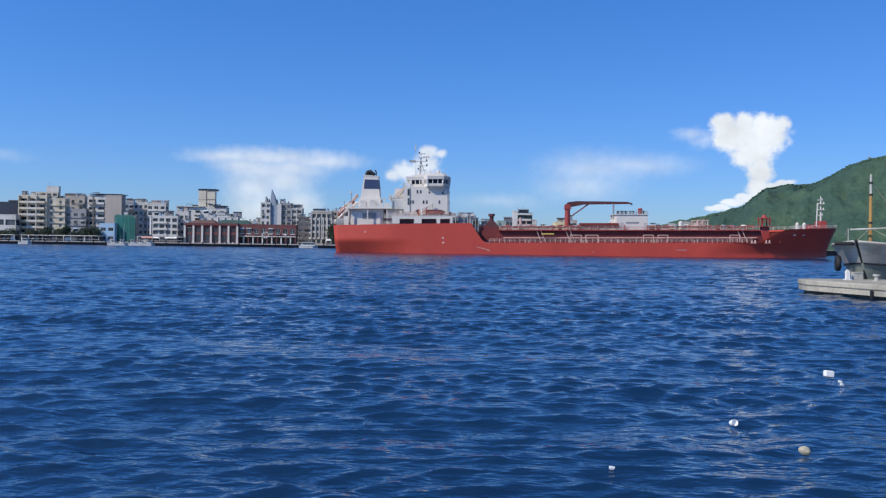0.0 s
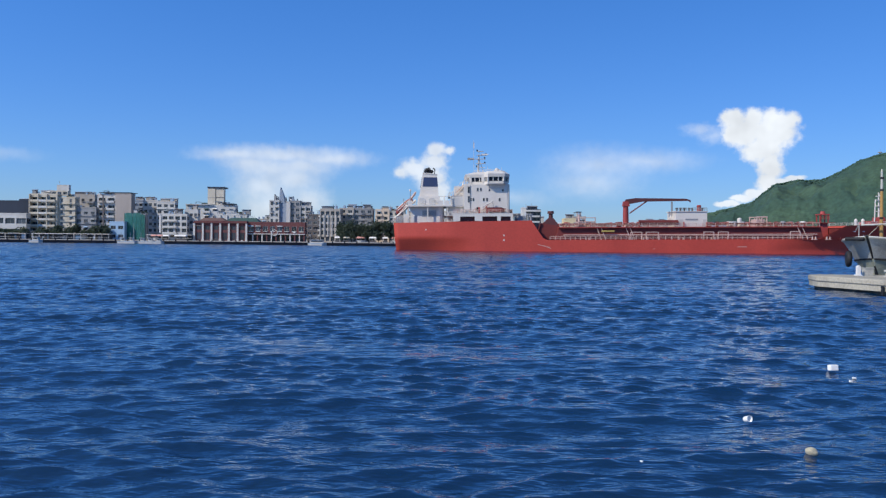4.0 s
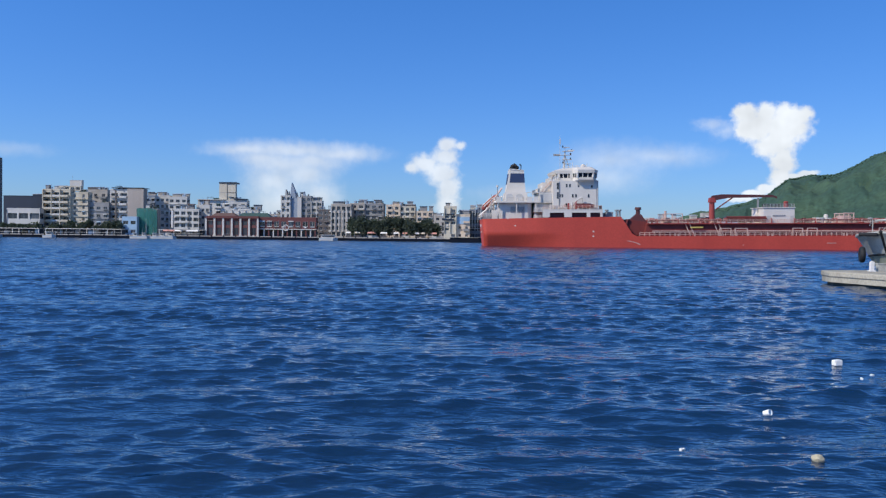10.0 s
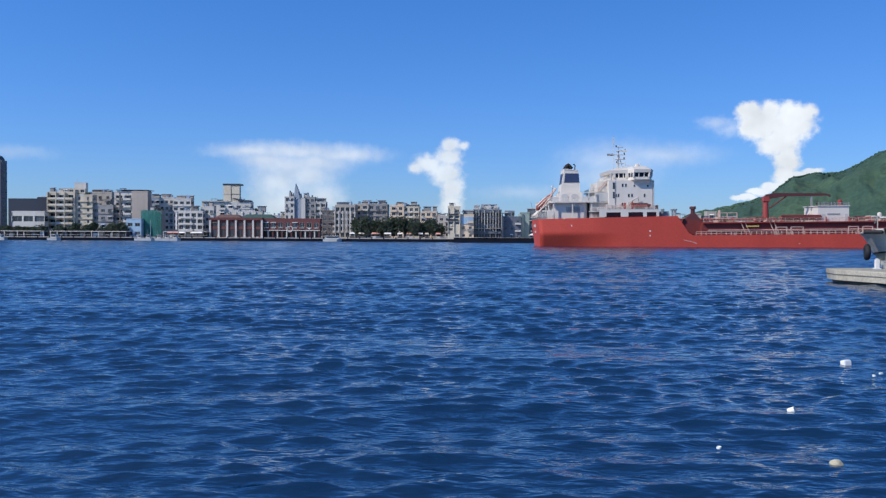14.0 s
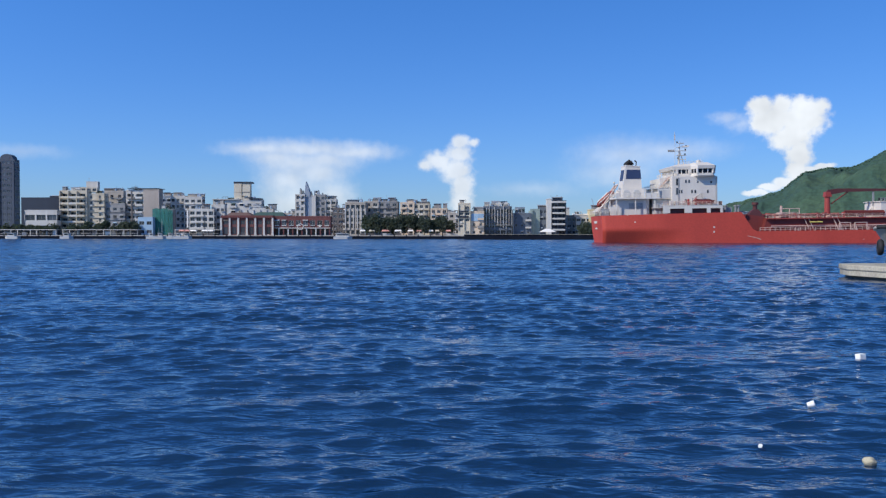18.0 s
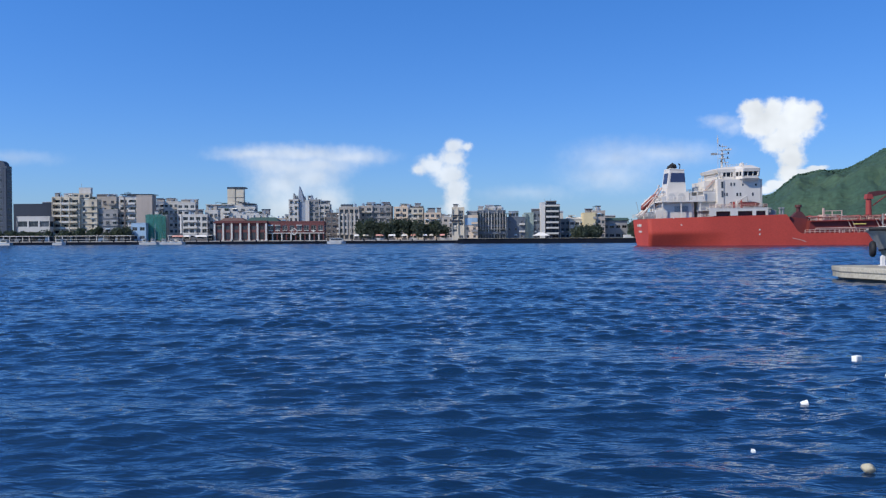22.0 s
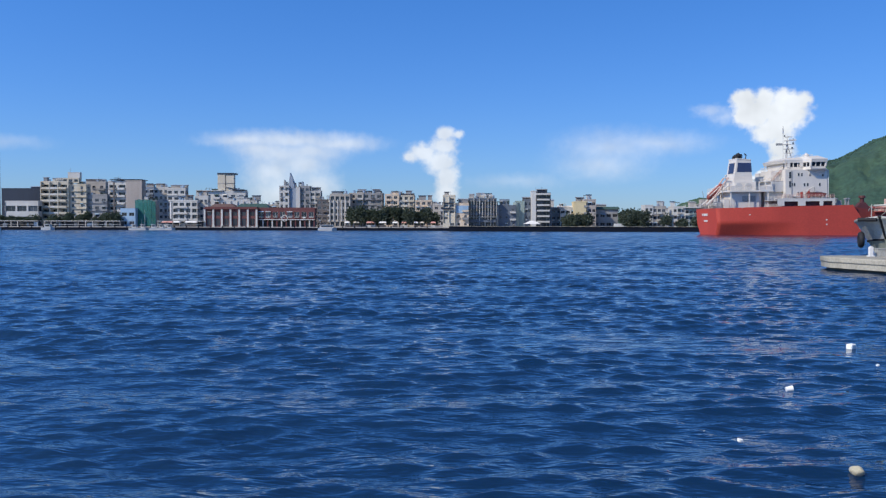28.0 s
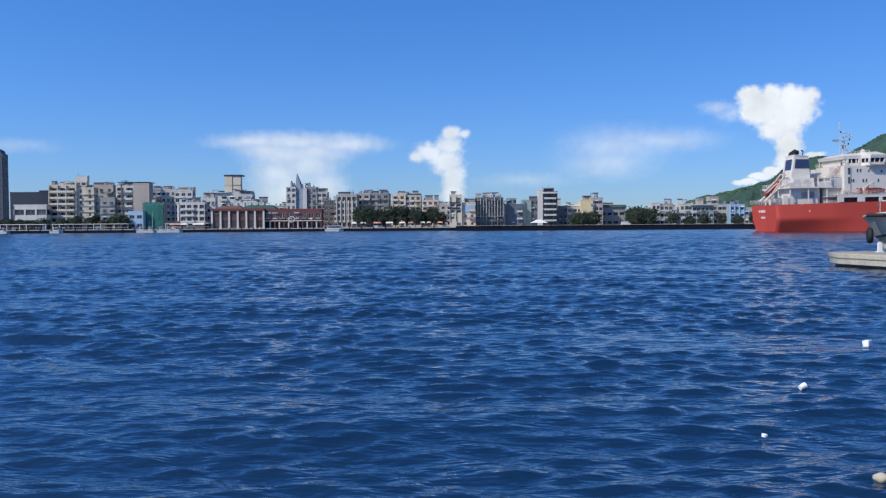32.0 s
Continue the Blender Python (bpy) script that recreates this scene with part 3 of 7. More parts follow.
def clutter(parent, x, y, z, w, h):
    """Awnings, air conditioners and drying bars that hang on the old facades."""
    pick = CLUTTER.random()
    if w > 2.6 or h < 1.0:
        return
    if pick < 0.22:
        s = Shape().prism([(y - 0.85, z + h - 0.15), (y - 0.85, z + h - 0.08), (y - 0.003, z + h + 0.32), (y - 0.003, z + h + 0.24)], x - w / 2 - 0.15, x + w / 2 + 0.15, "x")
        part("awning", s, CLUTTER.choice((AWNING, ROOF_GREY, ROOF_GREEN, BROWN_WALL, PALE_BLUE)), parent)
    elif pick < 0.42:
        dx = CLUTTER.uniform(-0.3, 0.3)
        part("air_conditioner", Shape().box(x + dx - 0.45, x + dx + 0.45, y - 0.5, y - 0.003, z - 0.75, z - 0.15), CLUTTER.choice((AWNING, GREY)), parent)
    elif pick < 0.54:
        s = Shape().box(x - w / 2 - 0.1, x + w / 2 + 0.1, y - 0.6, y - 0.003, z - 0.2, z - 0.12)
        for i in range(5):
            u = x + (w + 0.1) * (i / 4 - 0.5)
            s.rod((u, y - 0.57, z - 0.13), (u, y - 0.57, z + 0.75), 0.03, sides=4)
        s.box(x - w / 2 - 0.1, x + w / 2 + 0.1, y - 0.6, y - 0.54, z + 0.72, z + 0.78)
        part("window_cage", s, GREY, parent)


def roof_clutter(parent, x0, x1, y, depth, z):
    for i in range(max(2, int((x1 - x0) / 1.9))):
        x, v, pick = CLUTTER.uniform(x0 + 1.2, x1 - 1.2), y + depth * CLUTTER.uniform(0.2, 0.7), CLUTTER.random()
        if pick < 0.16:
            w, h, deep_by = CLUTTER.uniform(1.6, 3.4), CLUTTER.uniform(1.8, 2.8), CLUTTER.uniform(1.2, 2.4)
            s = Shape()
            for a in (-w / 2, w / 2):
                for c in (0, deep_by):
                    s.rod((x + a, v + c, z), (x + a, v + c, z + h), 0.07, sides=4)
            for c in (0, deep_by):
                s.rod((x - w / 2, v + c, z + h), (x + w / 2, v + c, z + h), 0.07, sides=4)
            part("roof_frame", s, CLUTTER.choice((GREY, AWNING, BROWN_WALL)), parent)
            if CLUTTER.random() < 0.6:
                part("frame_cover", Shape().box(x - w / 2 - 0.2, x + w / 2 + 0.2, v - 0.3, v + deep_by + 0.3, z + h + 0.07, z + h + 0.15), CLUTTER.choice((ROOF_GREY, AWNING, ROOF_GREEN, ROOF_RED, PALE_BLUE)), parent)
        elif pick < 0.26:
            s = Shape()
            for k in range(14):
                c = Vector((x + CLUTTER.uniform(-1.2, 1.2), v + CLUTTER.uniform(-0.5, 0.5), z + CLUTTER.uniform(0.5, 1.7)))
                r = CLUTTER.uniform(0.25, 0.5)
                s.face(c + Vector((-r, 0, -r * 0.4)), c + Vector((r, 0.2, -r * 0.3)), c + Vector((r * 0.6, 0, r)), c + Vector((-r * 0.5, -0.2, r * 0.8)))
            pot = part("roof_planter", Shape().box(x - 1.2, x + 1.2, v - 0.3, v + 0.3, z, z + 0.5), GREY_WALL, parent)
            tagged(part("leaves", s, LEAF, pot, "green leaves of rooftop plants"), kind="stuff")
        elif pick < 0.42:
            roof_tank(parent, x, v, z, CLUTTER.uniform(0.5, 0.8), CLUTTER.uniform(1.0, 1.7))
        elif pick < 0.66:
            shed(parent, x, v, CLUTTER.uniform(1.8, 4.6), 2.2, z, z + CLUTTER.uniform(1.6, 3.3), CLUTTER.choice((GREY_WALL, WHITE_WALL, BEIGE)), CLUTTER.choice((ROOF_GREY, DARK_WALL, ROOF_RED)), 0.3)
        else:
            antenna(parent, x, v, z, CLUTTER.uniform(1.8, 3.6))


def facade_relief(parent, x0, x1, y, z0, storey, floors, cols, wall):
    """Floor ledges, fins or a stack of balconies that give an old front its shadows."""
    pick, bay = RELIEF.random(), (x1 - x0) / cols
    if pick < 0.3:
        for f in range(1, floors):
            part("floor_ledge", Shape().box(x0 + 0.05, x1 - 0.05, y - RELIEF.uniform(0.4, 0.7), y - 0.003, z0 + f * storey - 0.14, z0 + f * storey + 0.04), wall, parent)
    elif pick < 0.5:
        for c in range(cols + 1):
            u = min(max(x0 + c * bay, x0 + 0.15), x1 - 0.15)
            part("facade_fin", Shape().box(u - 0.13, u + 0.13, y - 0.6, y - 0.003, z0 + storey * 0.9, z0 + floors * storey), wall, parent)
    if pick > 0.42:
        c = RELIEF.randrange(cols)
        for f in range(1, floors):
            balcony(parent, x0 + (c + 0.5) * bay, y, z0 + f * storey, bay * 0.92, RELIEF.uniform(0.9, 1.4), RELIEF.choice((wall, WHITE_WALL, BEIGE, GREY_WALL)), RELIEF.uniform(0.8, 1.05))


RELIEF = random.Random(21)


def block(parent, x, y, width, depth, z0, z1, wall, floors=0, cols=0, ww=1.4, wh=1.5, sill=0.9, side_cols=0, frame_mat=None,
          glass=None, parapet=0.7, skip=(), ground_floor=0.0, deep=0.28, name="wall", label=""):
    """One storeyed volume: pierced front and sides, roof slab, parapet, and a window in each opening."""
    depth = depth if parent.location.x > -90 else depth * 0.42
    ww, wh = (min(ww * 1.35, width / cols * 0.72), wh + 0.25) if cols and ww < 2.2 else (ww, wh)
    frame_mat, glass = frame_mat or GREY, glass or GLASS
    sh = Shape()
    storey = (z1 - z0 - ground_floor) / max(1, floors)
    front = grid_holes(width, z0 + ground_floor, floors, storey, cols, ww, min(wh, storey - 0.8), sill, skip) if cols else []
    sides = grid_holes(depth, z0 + ground_floor, floors, storey, side_cols, ww * 0.85, min(wh, storey - 1.0), sill) if side_cols else []
    x0, x1 = x - width / 2, x + width / 2
    pierced(sh, x0, y, 1, 0, width, z0, z1, front, deep)
    pierced(sh, x1, y, 0, 1, depth, z0, z1, sides)
    pierced(sh, x0, y + depth, 0, -1, depth, z0, z1, sides)
    pierced(sh, x1, y + depth, -1, 0, width, z0, z1, [])
    sh.face((x0, y, z1), (x1, y, z1), (x1, y + depth, z1), (x0, y + depth, z1))
    wall_ob = part(name, sh, wall, parent, label, fix=False)
    if parapet:
        p = Shape()
        e, t = 0.08, 0.22
        p.box(x0 - e, x1 + e, y - e, y + t, z1 + 0.003, z1 + parapet).box(x0 - e, x1 + e, y + depth - t, y + depth + e, z1 + 0.003, z1 + parapet)
        p.box(x0 - e, x0 + t, y + t, y + depth - t, z1 + 0.003, z1 + parapet).box(x1 - t, x1 + e, y + t, y + depth - t, z1 + 0.003, z1 + parapet)
        part("parapet", p, wall, parent)
        if width > 6 and floors > 2:
            roof_clutter(parent, x0, x1, y, depth, z1)
    if width > 6 and floors > 2 and cols > 1 and deep < 0.5 and wall is not TOWER_WALL and parapet:
        facade_relief(parent, x0, x1, y, z0 + ground_floor, storey, floors, cols, wall)
    for a, b, c, d in front:
        add_window(parent, b - a, d - c, frame_mat, glass, pose(x0 + (a + b) / 2, y + deep - 0.08, c))
        if wall is not TOWER_WALL and deep < 0.5:
            clutter(parent, x0 + (a + b) / 2, y, c, b - a, d - c)
    for a, b, c, d in sides:
        add_window(parent, b - a, d - c, frame_mat, glass, pose(x1 - 0.2, y + (a + b) / 2, c, 0, 0, 90))
        add_window(parent, b - a, d - c, frame_mat, glass, pose(x0 + 0.2, y + depth - (a + b) / 2, c, 0, 0, -90))
    return wall_ob


def balcony(parent, x, y, z, width, deep=1.3, material=None, rail=1.0):
    s = Shape()
    s.box(x - width / 2, x + width / 2, y - deep, y - 0.003, z - 0.12, z + 0.06)
    s.box(x - width / 2, x + width / 2, y - deep, y - deep + 0.12, z + 0.06, z + rail)
    s.box(x - width / 2, x - width / 2 + 0.12, y - deep + 0.12, y - 0.003, z + 0.06, z + rail)
    s.box(x + width / 2 - 0.12, x + width / 2, y - deep + 0.12, y - 0.003, z + 0.06, z + rail)
    part("balcony", s, material or WHITE_WALL, parent)


def roof_tank(parent, x, y, z, r=0.8, h=1.7):
    s = Shape()
    s.rod((x, y, z + 0.5), (x, y, z + 0.5 + h), r, sides=12)
    s.rod((x, y, z + 0.5 + h), (x, y, z + 0.7 + h), r, r * 0.4, sides=12)
    for dx, dy in ((-0.5, -0.5), (0.5, -0.5), (0.5, 0.5), (-0.5, 0.5)):
        s.rod((x + dx * r, y + dy * r, z), (x + dx * r, y + dy * r, z + 0.5), 0.05, sides=4)
    part("water_tank", s, STEEL, parent, "stainless steel rooftop water tank")


def shed(parent, x, y, width, depth, z0, z1, wall, roof=None, rise=0.5):
    s = Shape()
    s.box(x - width / 2, x + width / 2, y, y + depth, z0, z1)
    part("roof_shed", s, wall, parent)
    r = Shape()
    r.prism([(y - 0.3, z1 + 0.003), (y - 0.3, z1 + 0.12), (y + depth + 0.3, z1 + rise + 0.12), (y + depth + 0.3, z1 + 0.003)], x - width / 2 - 0.3, x + width / 2 + 0.3, "x")
    part("shed_roof", r, roof or ROOF_GREY, parent)


def antenna(parent, x, y, z, h):
    s = Shape()
    s.rod((x, y, z), (x, y, z + h), 0.06, 0.03, sides=5)
    for i in range(3):
        s.rod((x - 0.5 + 0.1 * i, y, z + h * (0.6 + 0.15 * i)), (x + 0.5 - 0.1 * i, y, z + h * (0.6 + 0.15 * i)), 0.03, sides=4)
    part("antenna", s, GREY, parent)


G = 1.1


def house(x, y, label, category="apartment building", rz=0):
    return thing("building", pose(x, y, G, 0, 0, rz), label, category, "waterfront buildings")


# slate tower
b = house(-299.6, 520, "tall slate-grey tower block with an arched crown", "tower block")
block(b, 0, 0, 11.0, 14, 0, 47.7, TOWER_WALL, 13, 4, 1.7, 1.5, side_cols=3, parapet=0)
s = Shape()
s.prism([(4.4 * math.cos(a * math.pi / 10), 47.7 + 3.6 * math.sin(a * math.pi / 10)) for a in range(11)], 0.3, 5.5, "y")
part("arched_crown", s, TOWER_WALL, b)
for i in (-4.6, 4.6):
    part("corner_pier", Shape().box(i - 0.7, i + 0.7, -0.6, 0, 0, 47.7 - 1.5), TOWER_WALL, b)

# low hall with a dark roof storey and a white colonnade in front
b = house(-250.9, 470, "low hall with a dark clad upper storey", "hall")
block(b, 0, 0, 22.5, 16, 0, 21.1, DARK_WALL, 2, 5, 2.0, 1.2, parapet=0.4)
shed(b, 6.5, 3, 5, 5, 21.1, 22.4, DARK_WALL)
b = house(-237.8, 446, "white two-storey building with broad framed bays", "building")
block(b, 0, 0, 18.2, 9, 0, 13.1, WHITE_WALL, 2, 3, 18.2 / 3 - 0.9, 3.0, 0.7, side_cols=1, parapet=0.6, ground_floor=1.5, deep=0.7)

# cream apartment house, turned to the water
b = house(-217.8, 452, "cream tiled apartment house with stacked balconies", rz=0)
zt = 23.7
block(b, -4.8, 0, 14.9 + 0.2, 14, 0, zt, CREAM, 7, 3, 3.4, 2.3, 0.15, side_cols=0, parapet=0.9, deep=1.6)
block(b, 7.0, 1.4, 10.1 - 0.2, 13, 0, 22.4, CREAM, 7, 2, 1.0, 1.5, 0.9, side_cols=3, parapet=0.7)
for f in range(1, 7):
    for c in range(3):
        balcony(b, -4.8 + (c - 1) * 4.7, 0, zt * f / 7, 4.2, 1.5, WHITE_WALL if c == 1 else CREAM, 1.0)
for c in range(3):
    part("balcony_pier", Shape().box(-4.8 + (c - 1.5) * 4.7 - 0.2, -4.8 + (c - 1.5) * 4.7 + 0.2, -1.6, 0, 0, zt + 0.5), CREAM, b)
block(b, 0.5, 4, 12.3, 8, zt, 26.2, CREAM, 1, 4, 1.6, 1.2, 0.7, parapet=0.3)
block(b, 3.4, 5, 6.6, 6, 26.2, 29.6, WHITE_WALL, 0, 0, parapet=0.2)
shed(b, -5.5, 4, 5, 4, zt, zt + 2.6, WHITE_WALL)
roof_tank(b, 8, 8, 22.4)
antenna(b, 1.2, 6, 29.6, 2.5)

b = house(-211.2, 475, "beige apartment house with a shaded roof edge")
block(b, 0, 0, 13.6, 12, 0, 24.7, BEIGE, 6, 3, 1.3, 1.4, side_cols=3, parapet=0.9)
shed(b, -2, 2, 7, 6, 24.7, 25.7 + 1.2, BROWN_WALL, ROOF_GREY)
roof_tank(b, 4.5, 5, 24.7)
b = house(-200.7, 455, "grey cement-plastered town house", "town house")
block(b, 0, 0, 11.4, 10, 0, 16.9, GREY_WALL, 4, 3, 1.5, 1.3, side_cols=2)

# white apartment house with open balconies
b = house(-186.1, 458, "white apartment house with open balconies and a blank end wall")
zt = 24.4
block(b, -4.4, 0, 10.3, 13, 0, zt, WHITE_WALL, 6, 2, 3.7, 2.4, 0.15, parapet=0.8, deep=1.6)
block(b, 5.2, -1.2, 8.9, 14, 0, zt + 0.4, TAUPE, 0, 0, parapet=0.5)
for f in range(1, 6):
    for c in (-1, 1):
        balcony(b, -4.4 + c * 2.4, 0, zt * f / 6, 4.2, 1.4, BEIGE if c < 0 else WHITE_WALL)
part("roof_canopy", Shape().box(-8.3, 9.0, -1.0, 10, zt + 1.3, zt + 1.6), DARK_WALL, b)
for x in (-7.6, -2.5, 2.6):
    part("canopy_post", Shape().box(x, x + 0.25, -0.7, -0.4, zt, zt + 1.3), GREY, b)
part("sun_screen", Shape().box(-5.7 - 0.4, -5.7 + 0.4, -1.7, -1.4, 3, zt), BROWN_WALL, b)

b = house(-181.6, 480, "narrow blue-grey town house", "town house")
block(b, 0, 0, 7.1, 11, 0, 22.1, BLUE_GREY, 6, 2, 1.3, 1.4, side_cols=2)
b = house(-177.5, 440, "pale blue painted waterfront shop", "shop")
block(b, 0, 0, 8.0, 8, 0, 9.3, PALE_BLUE, 2, 2, 2.0, 1.6, parapet=0.4)
# house wrapped in green netting
b = house(-169.5, 444, "house under repair wrapped in green scaffold netting", "scaffolded house")
zt = 13.9
block(b, 0, 0.8, 11.1, 9, 0, zt - 0.4, GREY_WALL, 4, 3, 1.3, 1.4, parapet=0.3)
for i in range(5):
    w = 11.1 / 5
    x = -2.5 * w + i * w
    part("netting_sheet", Shape().prism([(x + 0.03, 0.2), (x + w - 0.03, 0.2), (x + w - 0.03, zt + (0.6, 0.2, 0.7, 0.1, -0.6)[i]), (x + 0.03, zt + (0.1, 0.6, 0.3, 0.5, 0.0)[i])], -0.5 - 0.08 * (i % 2), -0.42 - 0.08 * (i % 2), "y"), NETTING, b)
for i in range(7):
    x = 11.1 * (i / 6 - 0.5)
    part("scaffold_pole", Shape().rod((x, -0.3, 0), (x, -0.3, zt + 1.2), 0.06, sides=5), GREY, b)

b = house(-170.6, 470, "white tiled apartment house with grey windows")
block(b, 0, 0, 8.2, 12, 0, 21.7, WHITE_WALL, 6, 3, 1.2, 1.4, side_cols=3)
roof_tank(b, 1.5, 4, 21.7)
b = house(-161.2, 468, "white apartment house with a roof terrace")
block(b, 0, 0, 10.5, 12, 0, 21.0, WHITE_WALL, 6, 3, 1.6, 1.4, side_cols=3)
shed(b, -1.5, 3, 5, 5, 21.0, 21.9 + 1.3, BEIGE)
antenna(b, 2, 3, 21.0, 3)
b = house(-149.6, 448, "white three-storey waterfront house", "town house")
block(b, 0, 0, 13.7, 9, 0, 13.6, WHITE_WALL, 4, 4, 1.9, 1.8, 0.5, side_cols=2, ground_floor=0.5, deep=0.8)
for f in (1, 2, 3):
    balcony(b, -2.2, 0, 13.6 * f / 4, 7.4, 1.1, WHITE_WALL, 0.9)
part("shop_sign", Shape().box(-8.1, -7.3, -0.4, 0, 4, 13.3), AWNING, b, "white upright sign")
b = house(-142.4, 454, "pale green-grey corner house", "town house")
block(b, 0, 0, 7.2, 10, 0, 16.2, WHITE_WALL, 4, 3, 1.2, 1.4, side_cols=2)

# stepped white block with a stair tower
b = house(-138.7, 478, "white stepped office block with a tall square stair tower", "office block")
zt = 19.8
block(b, 0, 0, 28.5, 14, 0, zt, WHITE_WALL, 5, 6, 2.4, 1.4, side_cols=3, parapet=0.5)
part("roof_slab", Shape().box(-14.3, 1.6, -1.2, 9, zt + 0.6, zt + 0.95), WHITE_WALL, b)
part("roof_slab", Shape().box(6.9, 13.2, -0.8, 8, zt + 0.8, zt + 1.5), DARK_WALL, b)
block(b, -2.3 + 2.1, 2, 4.4, 7, zt, 29.9, CREAM, 3, 0, parapet=0.1)
part("tower_band", Shape().box(-2.5, 2.1, 1.9, 2.0, 24.6, 25.0), BEIGE, b)
block(b, 2.3 + 2.3, 2.3, 4.8, 7, zt, 30.0, CREAM, 3, 0, parapet=0.0)
part("tower_band", Shape().box(2.3, 7.0, 2.2, 2.3, 24.6, 25.0), BROWN_WALL, b)
part("tower_cap", Shape().box(-2.6, 7.3, 1.8, 10, 30.05, 30.9), DARK_WALL, b)
b = house(-122.4, 460, "low house with a pale metal roof", "house")
block(b, 0, 0, 18.4, 9, 0, 14.1, WHITE_WALL, 3, 5, 1.5, 1.3, parapet=0.3)
shed(b, -1, 1, 12, 6, 14.1, 15.0 + 0.5, WHITE_WALL, ROOF_GREY)

# terracotta ferry hall
b = house(-105.6, 434, "terracotta ferry hall with tall white pilasters and an arcaded wing", "ferry hall")
zt = 9.5
w1 = 27.3
x1 = -28.8
block(b, x1 + w1 / 2, 0, w1, 16, 0, zt, TERRACOTTA, 1, 6, w1 / 6 - 2.2, zt - 2.2, 0.5, parapet=0.9, side_cols=2, frame_mat=ROOF_RED)
for i in range(7):
    x = x1 + w1 * i / 6
    part("pilaster", Shape().box(x - 0.45, x + 0.45, -0.75, 0, 0, zt - 0.3).box(x - 0.6, x + 0.6, -0.9, 0, 0, 0.8), WHITE_WALL, b, "tall white pilaster")
part("cornice", Shape().box(x1 - 0.5, x1 + w1 + 0.5, -1.0, 0.0, zt - 0.28, zt + 0.25), TERRACOTTA, b)
for i in range(6):
    x = x1 + w1 * (i + 0.5) / 6
    part("spandrel", Shape().box(x - 1.5, x + 1.5, -0.12, 0.16, zt * 0.45, zt * 0.6), TERRACOTTA, b)
w2 = 30.2
x2 = -1.5
block(b, x2 + w2 / 2, 1.5, w2, 14, 3.6, zt - 0.2, TERRACOTTA, 1, 8, 1.9, 2.4, 1.6, parapet=0.8, side_cols=2, frame_mat=WHITE_WALL)
for i in range(8):
    x = x2 + w2 * (i + 0.5) / 8
    part("window_hood", Shape().box(x - 1.2, x + 1.2, 1.25, 1.5, 4.9, 5.3), WHITE_WALL, b, "white moulded sill")
part("string_course", Shape().box(x2, x2 + w2, 1.15, 1.5, 3.6, 4.0), WHITE_WALL, b, "white string course")
for i in range(13):
    x = x2 + 0.4 + (w2 - 0.8) * i / 12
    part("arcade_pier", Shape().box(x - 0.3, x + 0.3, 1.5, 2.1, 0, 3.6), WHITE_WALL if i % 2 else TERRACOTTA, b)
part("arcade_back", Shape().box(x2, x2 + w2, 6.0, 6.3, 0, 3.6), BROWN_WALL, b)
for i in range(20):
    a, c = 2 * math.pi * i / 20, 2 * math.pi * (i + 1) / 20
    x, z = 12.9, 5.6 - 1.1
    part("rosette_piece", Shape().rod((x + 1.5 * math.cos(a), 1.3, z + 1.5 * math.sin(a)), (x + 1.5 * math.cos(c), 1.3, z + 1.5 * math.sin(c)), 0.25, sides=6), WHITE_WALL, b)
part("rosette_disc", Shape().rod((12.9, 1.28, 5.6 - 1.1), (12.9, 1.5, 5.6 - 1.1), 1.3, sides=20), TERRACOTTA, b)
part("hip_roof", Shape().box(x1 + 0.5, x1 + w1 * 0.6, 2, 14, zt + 0.3, zt + 2.6, taper=(3, 4, 4, 4)), ROOF_RED, b, "weathered red hipped roof")
part("green_roof", Shape().box(x1 + w1 * 0.55, x1 + w1 + 6, 3, 14, zt + 0.3, zt + 2.8, taper=(2, 3, 5, 5)), ROOF_GREEN, b, "dull green metal roof")

# white block with a pointed blade
b = house(-94.6, 480, "white and blue block with a pointed roof blade and stepped crown", "office block")
zt = 22.3
block(b, -7.9, 0, 5.6, 12, 0, zt + 0.8, WHITE_WALL, 7, 2, 1.0, 1.6, parapet=0.5)
block(b, -3.0, 1.2, 4.3, 12, 0, zt - 0.5, BLUE_GREY, 0, 0, parapet=0.4)
block(b, 0.1, 0.2, 2.3, 12, 0, zt + 0.2, WHITE_WALL, 0, 0, parapet=0.4)
block(b, 3.9, 1.4, 5.6, 12, 0, 22.9, GREY_WALL, 7, 2, 1.4, 1.4, parapet=0.6, side_cols=3)
block(b, 9.9, 1.8, 6.3, 12, 0, 20.2, WHITE_WALL, 6, 2, 1.6, 1.4, parapet=0.5, side_cols=3)
part("roof_blade", Shape().prism([(-5.6, zt + 0.4), (-5.3, 27.5), (-4.8, 31.1), (-3.3, 27.5), (-1.3, zt - 0.1)], 2, 5, "y"), BLUE_GREY, b, "blue-grey pointed roof blade")
part("roof_blade", Shape().prism([(-8.6, zt + 0.8), (-8.3, 27.2), (-7.4, 25.9), (-7.3, zt + 0.8)], 2, 5, "y"), GREY_WALL, b)
for u, w, h in ((-6.3, 0.7, 26.0), (-3.2, 0.9, 26.6), (-1.6, 0.6, 25.4), (2.4, 1.0, 26.2), (5.0, 0.8, 24.6)):
    part("roof_spike", Shape().prism([(u - w, zt), (u - w * 0.4, h - 1.4), (u, h), (u + w * 0.8, h - 2.2), (u + w, zt)], 1.6, 3.4, "y"), SLATE if w < 0.85 else BLUE_GREY, b, "jagged slate roof spike")
block(b, 1.0, 4, 2.7, 5, zt - 0.5, 25.5, BLUE_GREY, 2, 1, 1.0, 1.2, parapet=0.3)
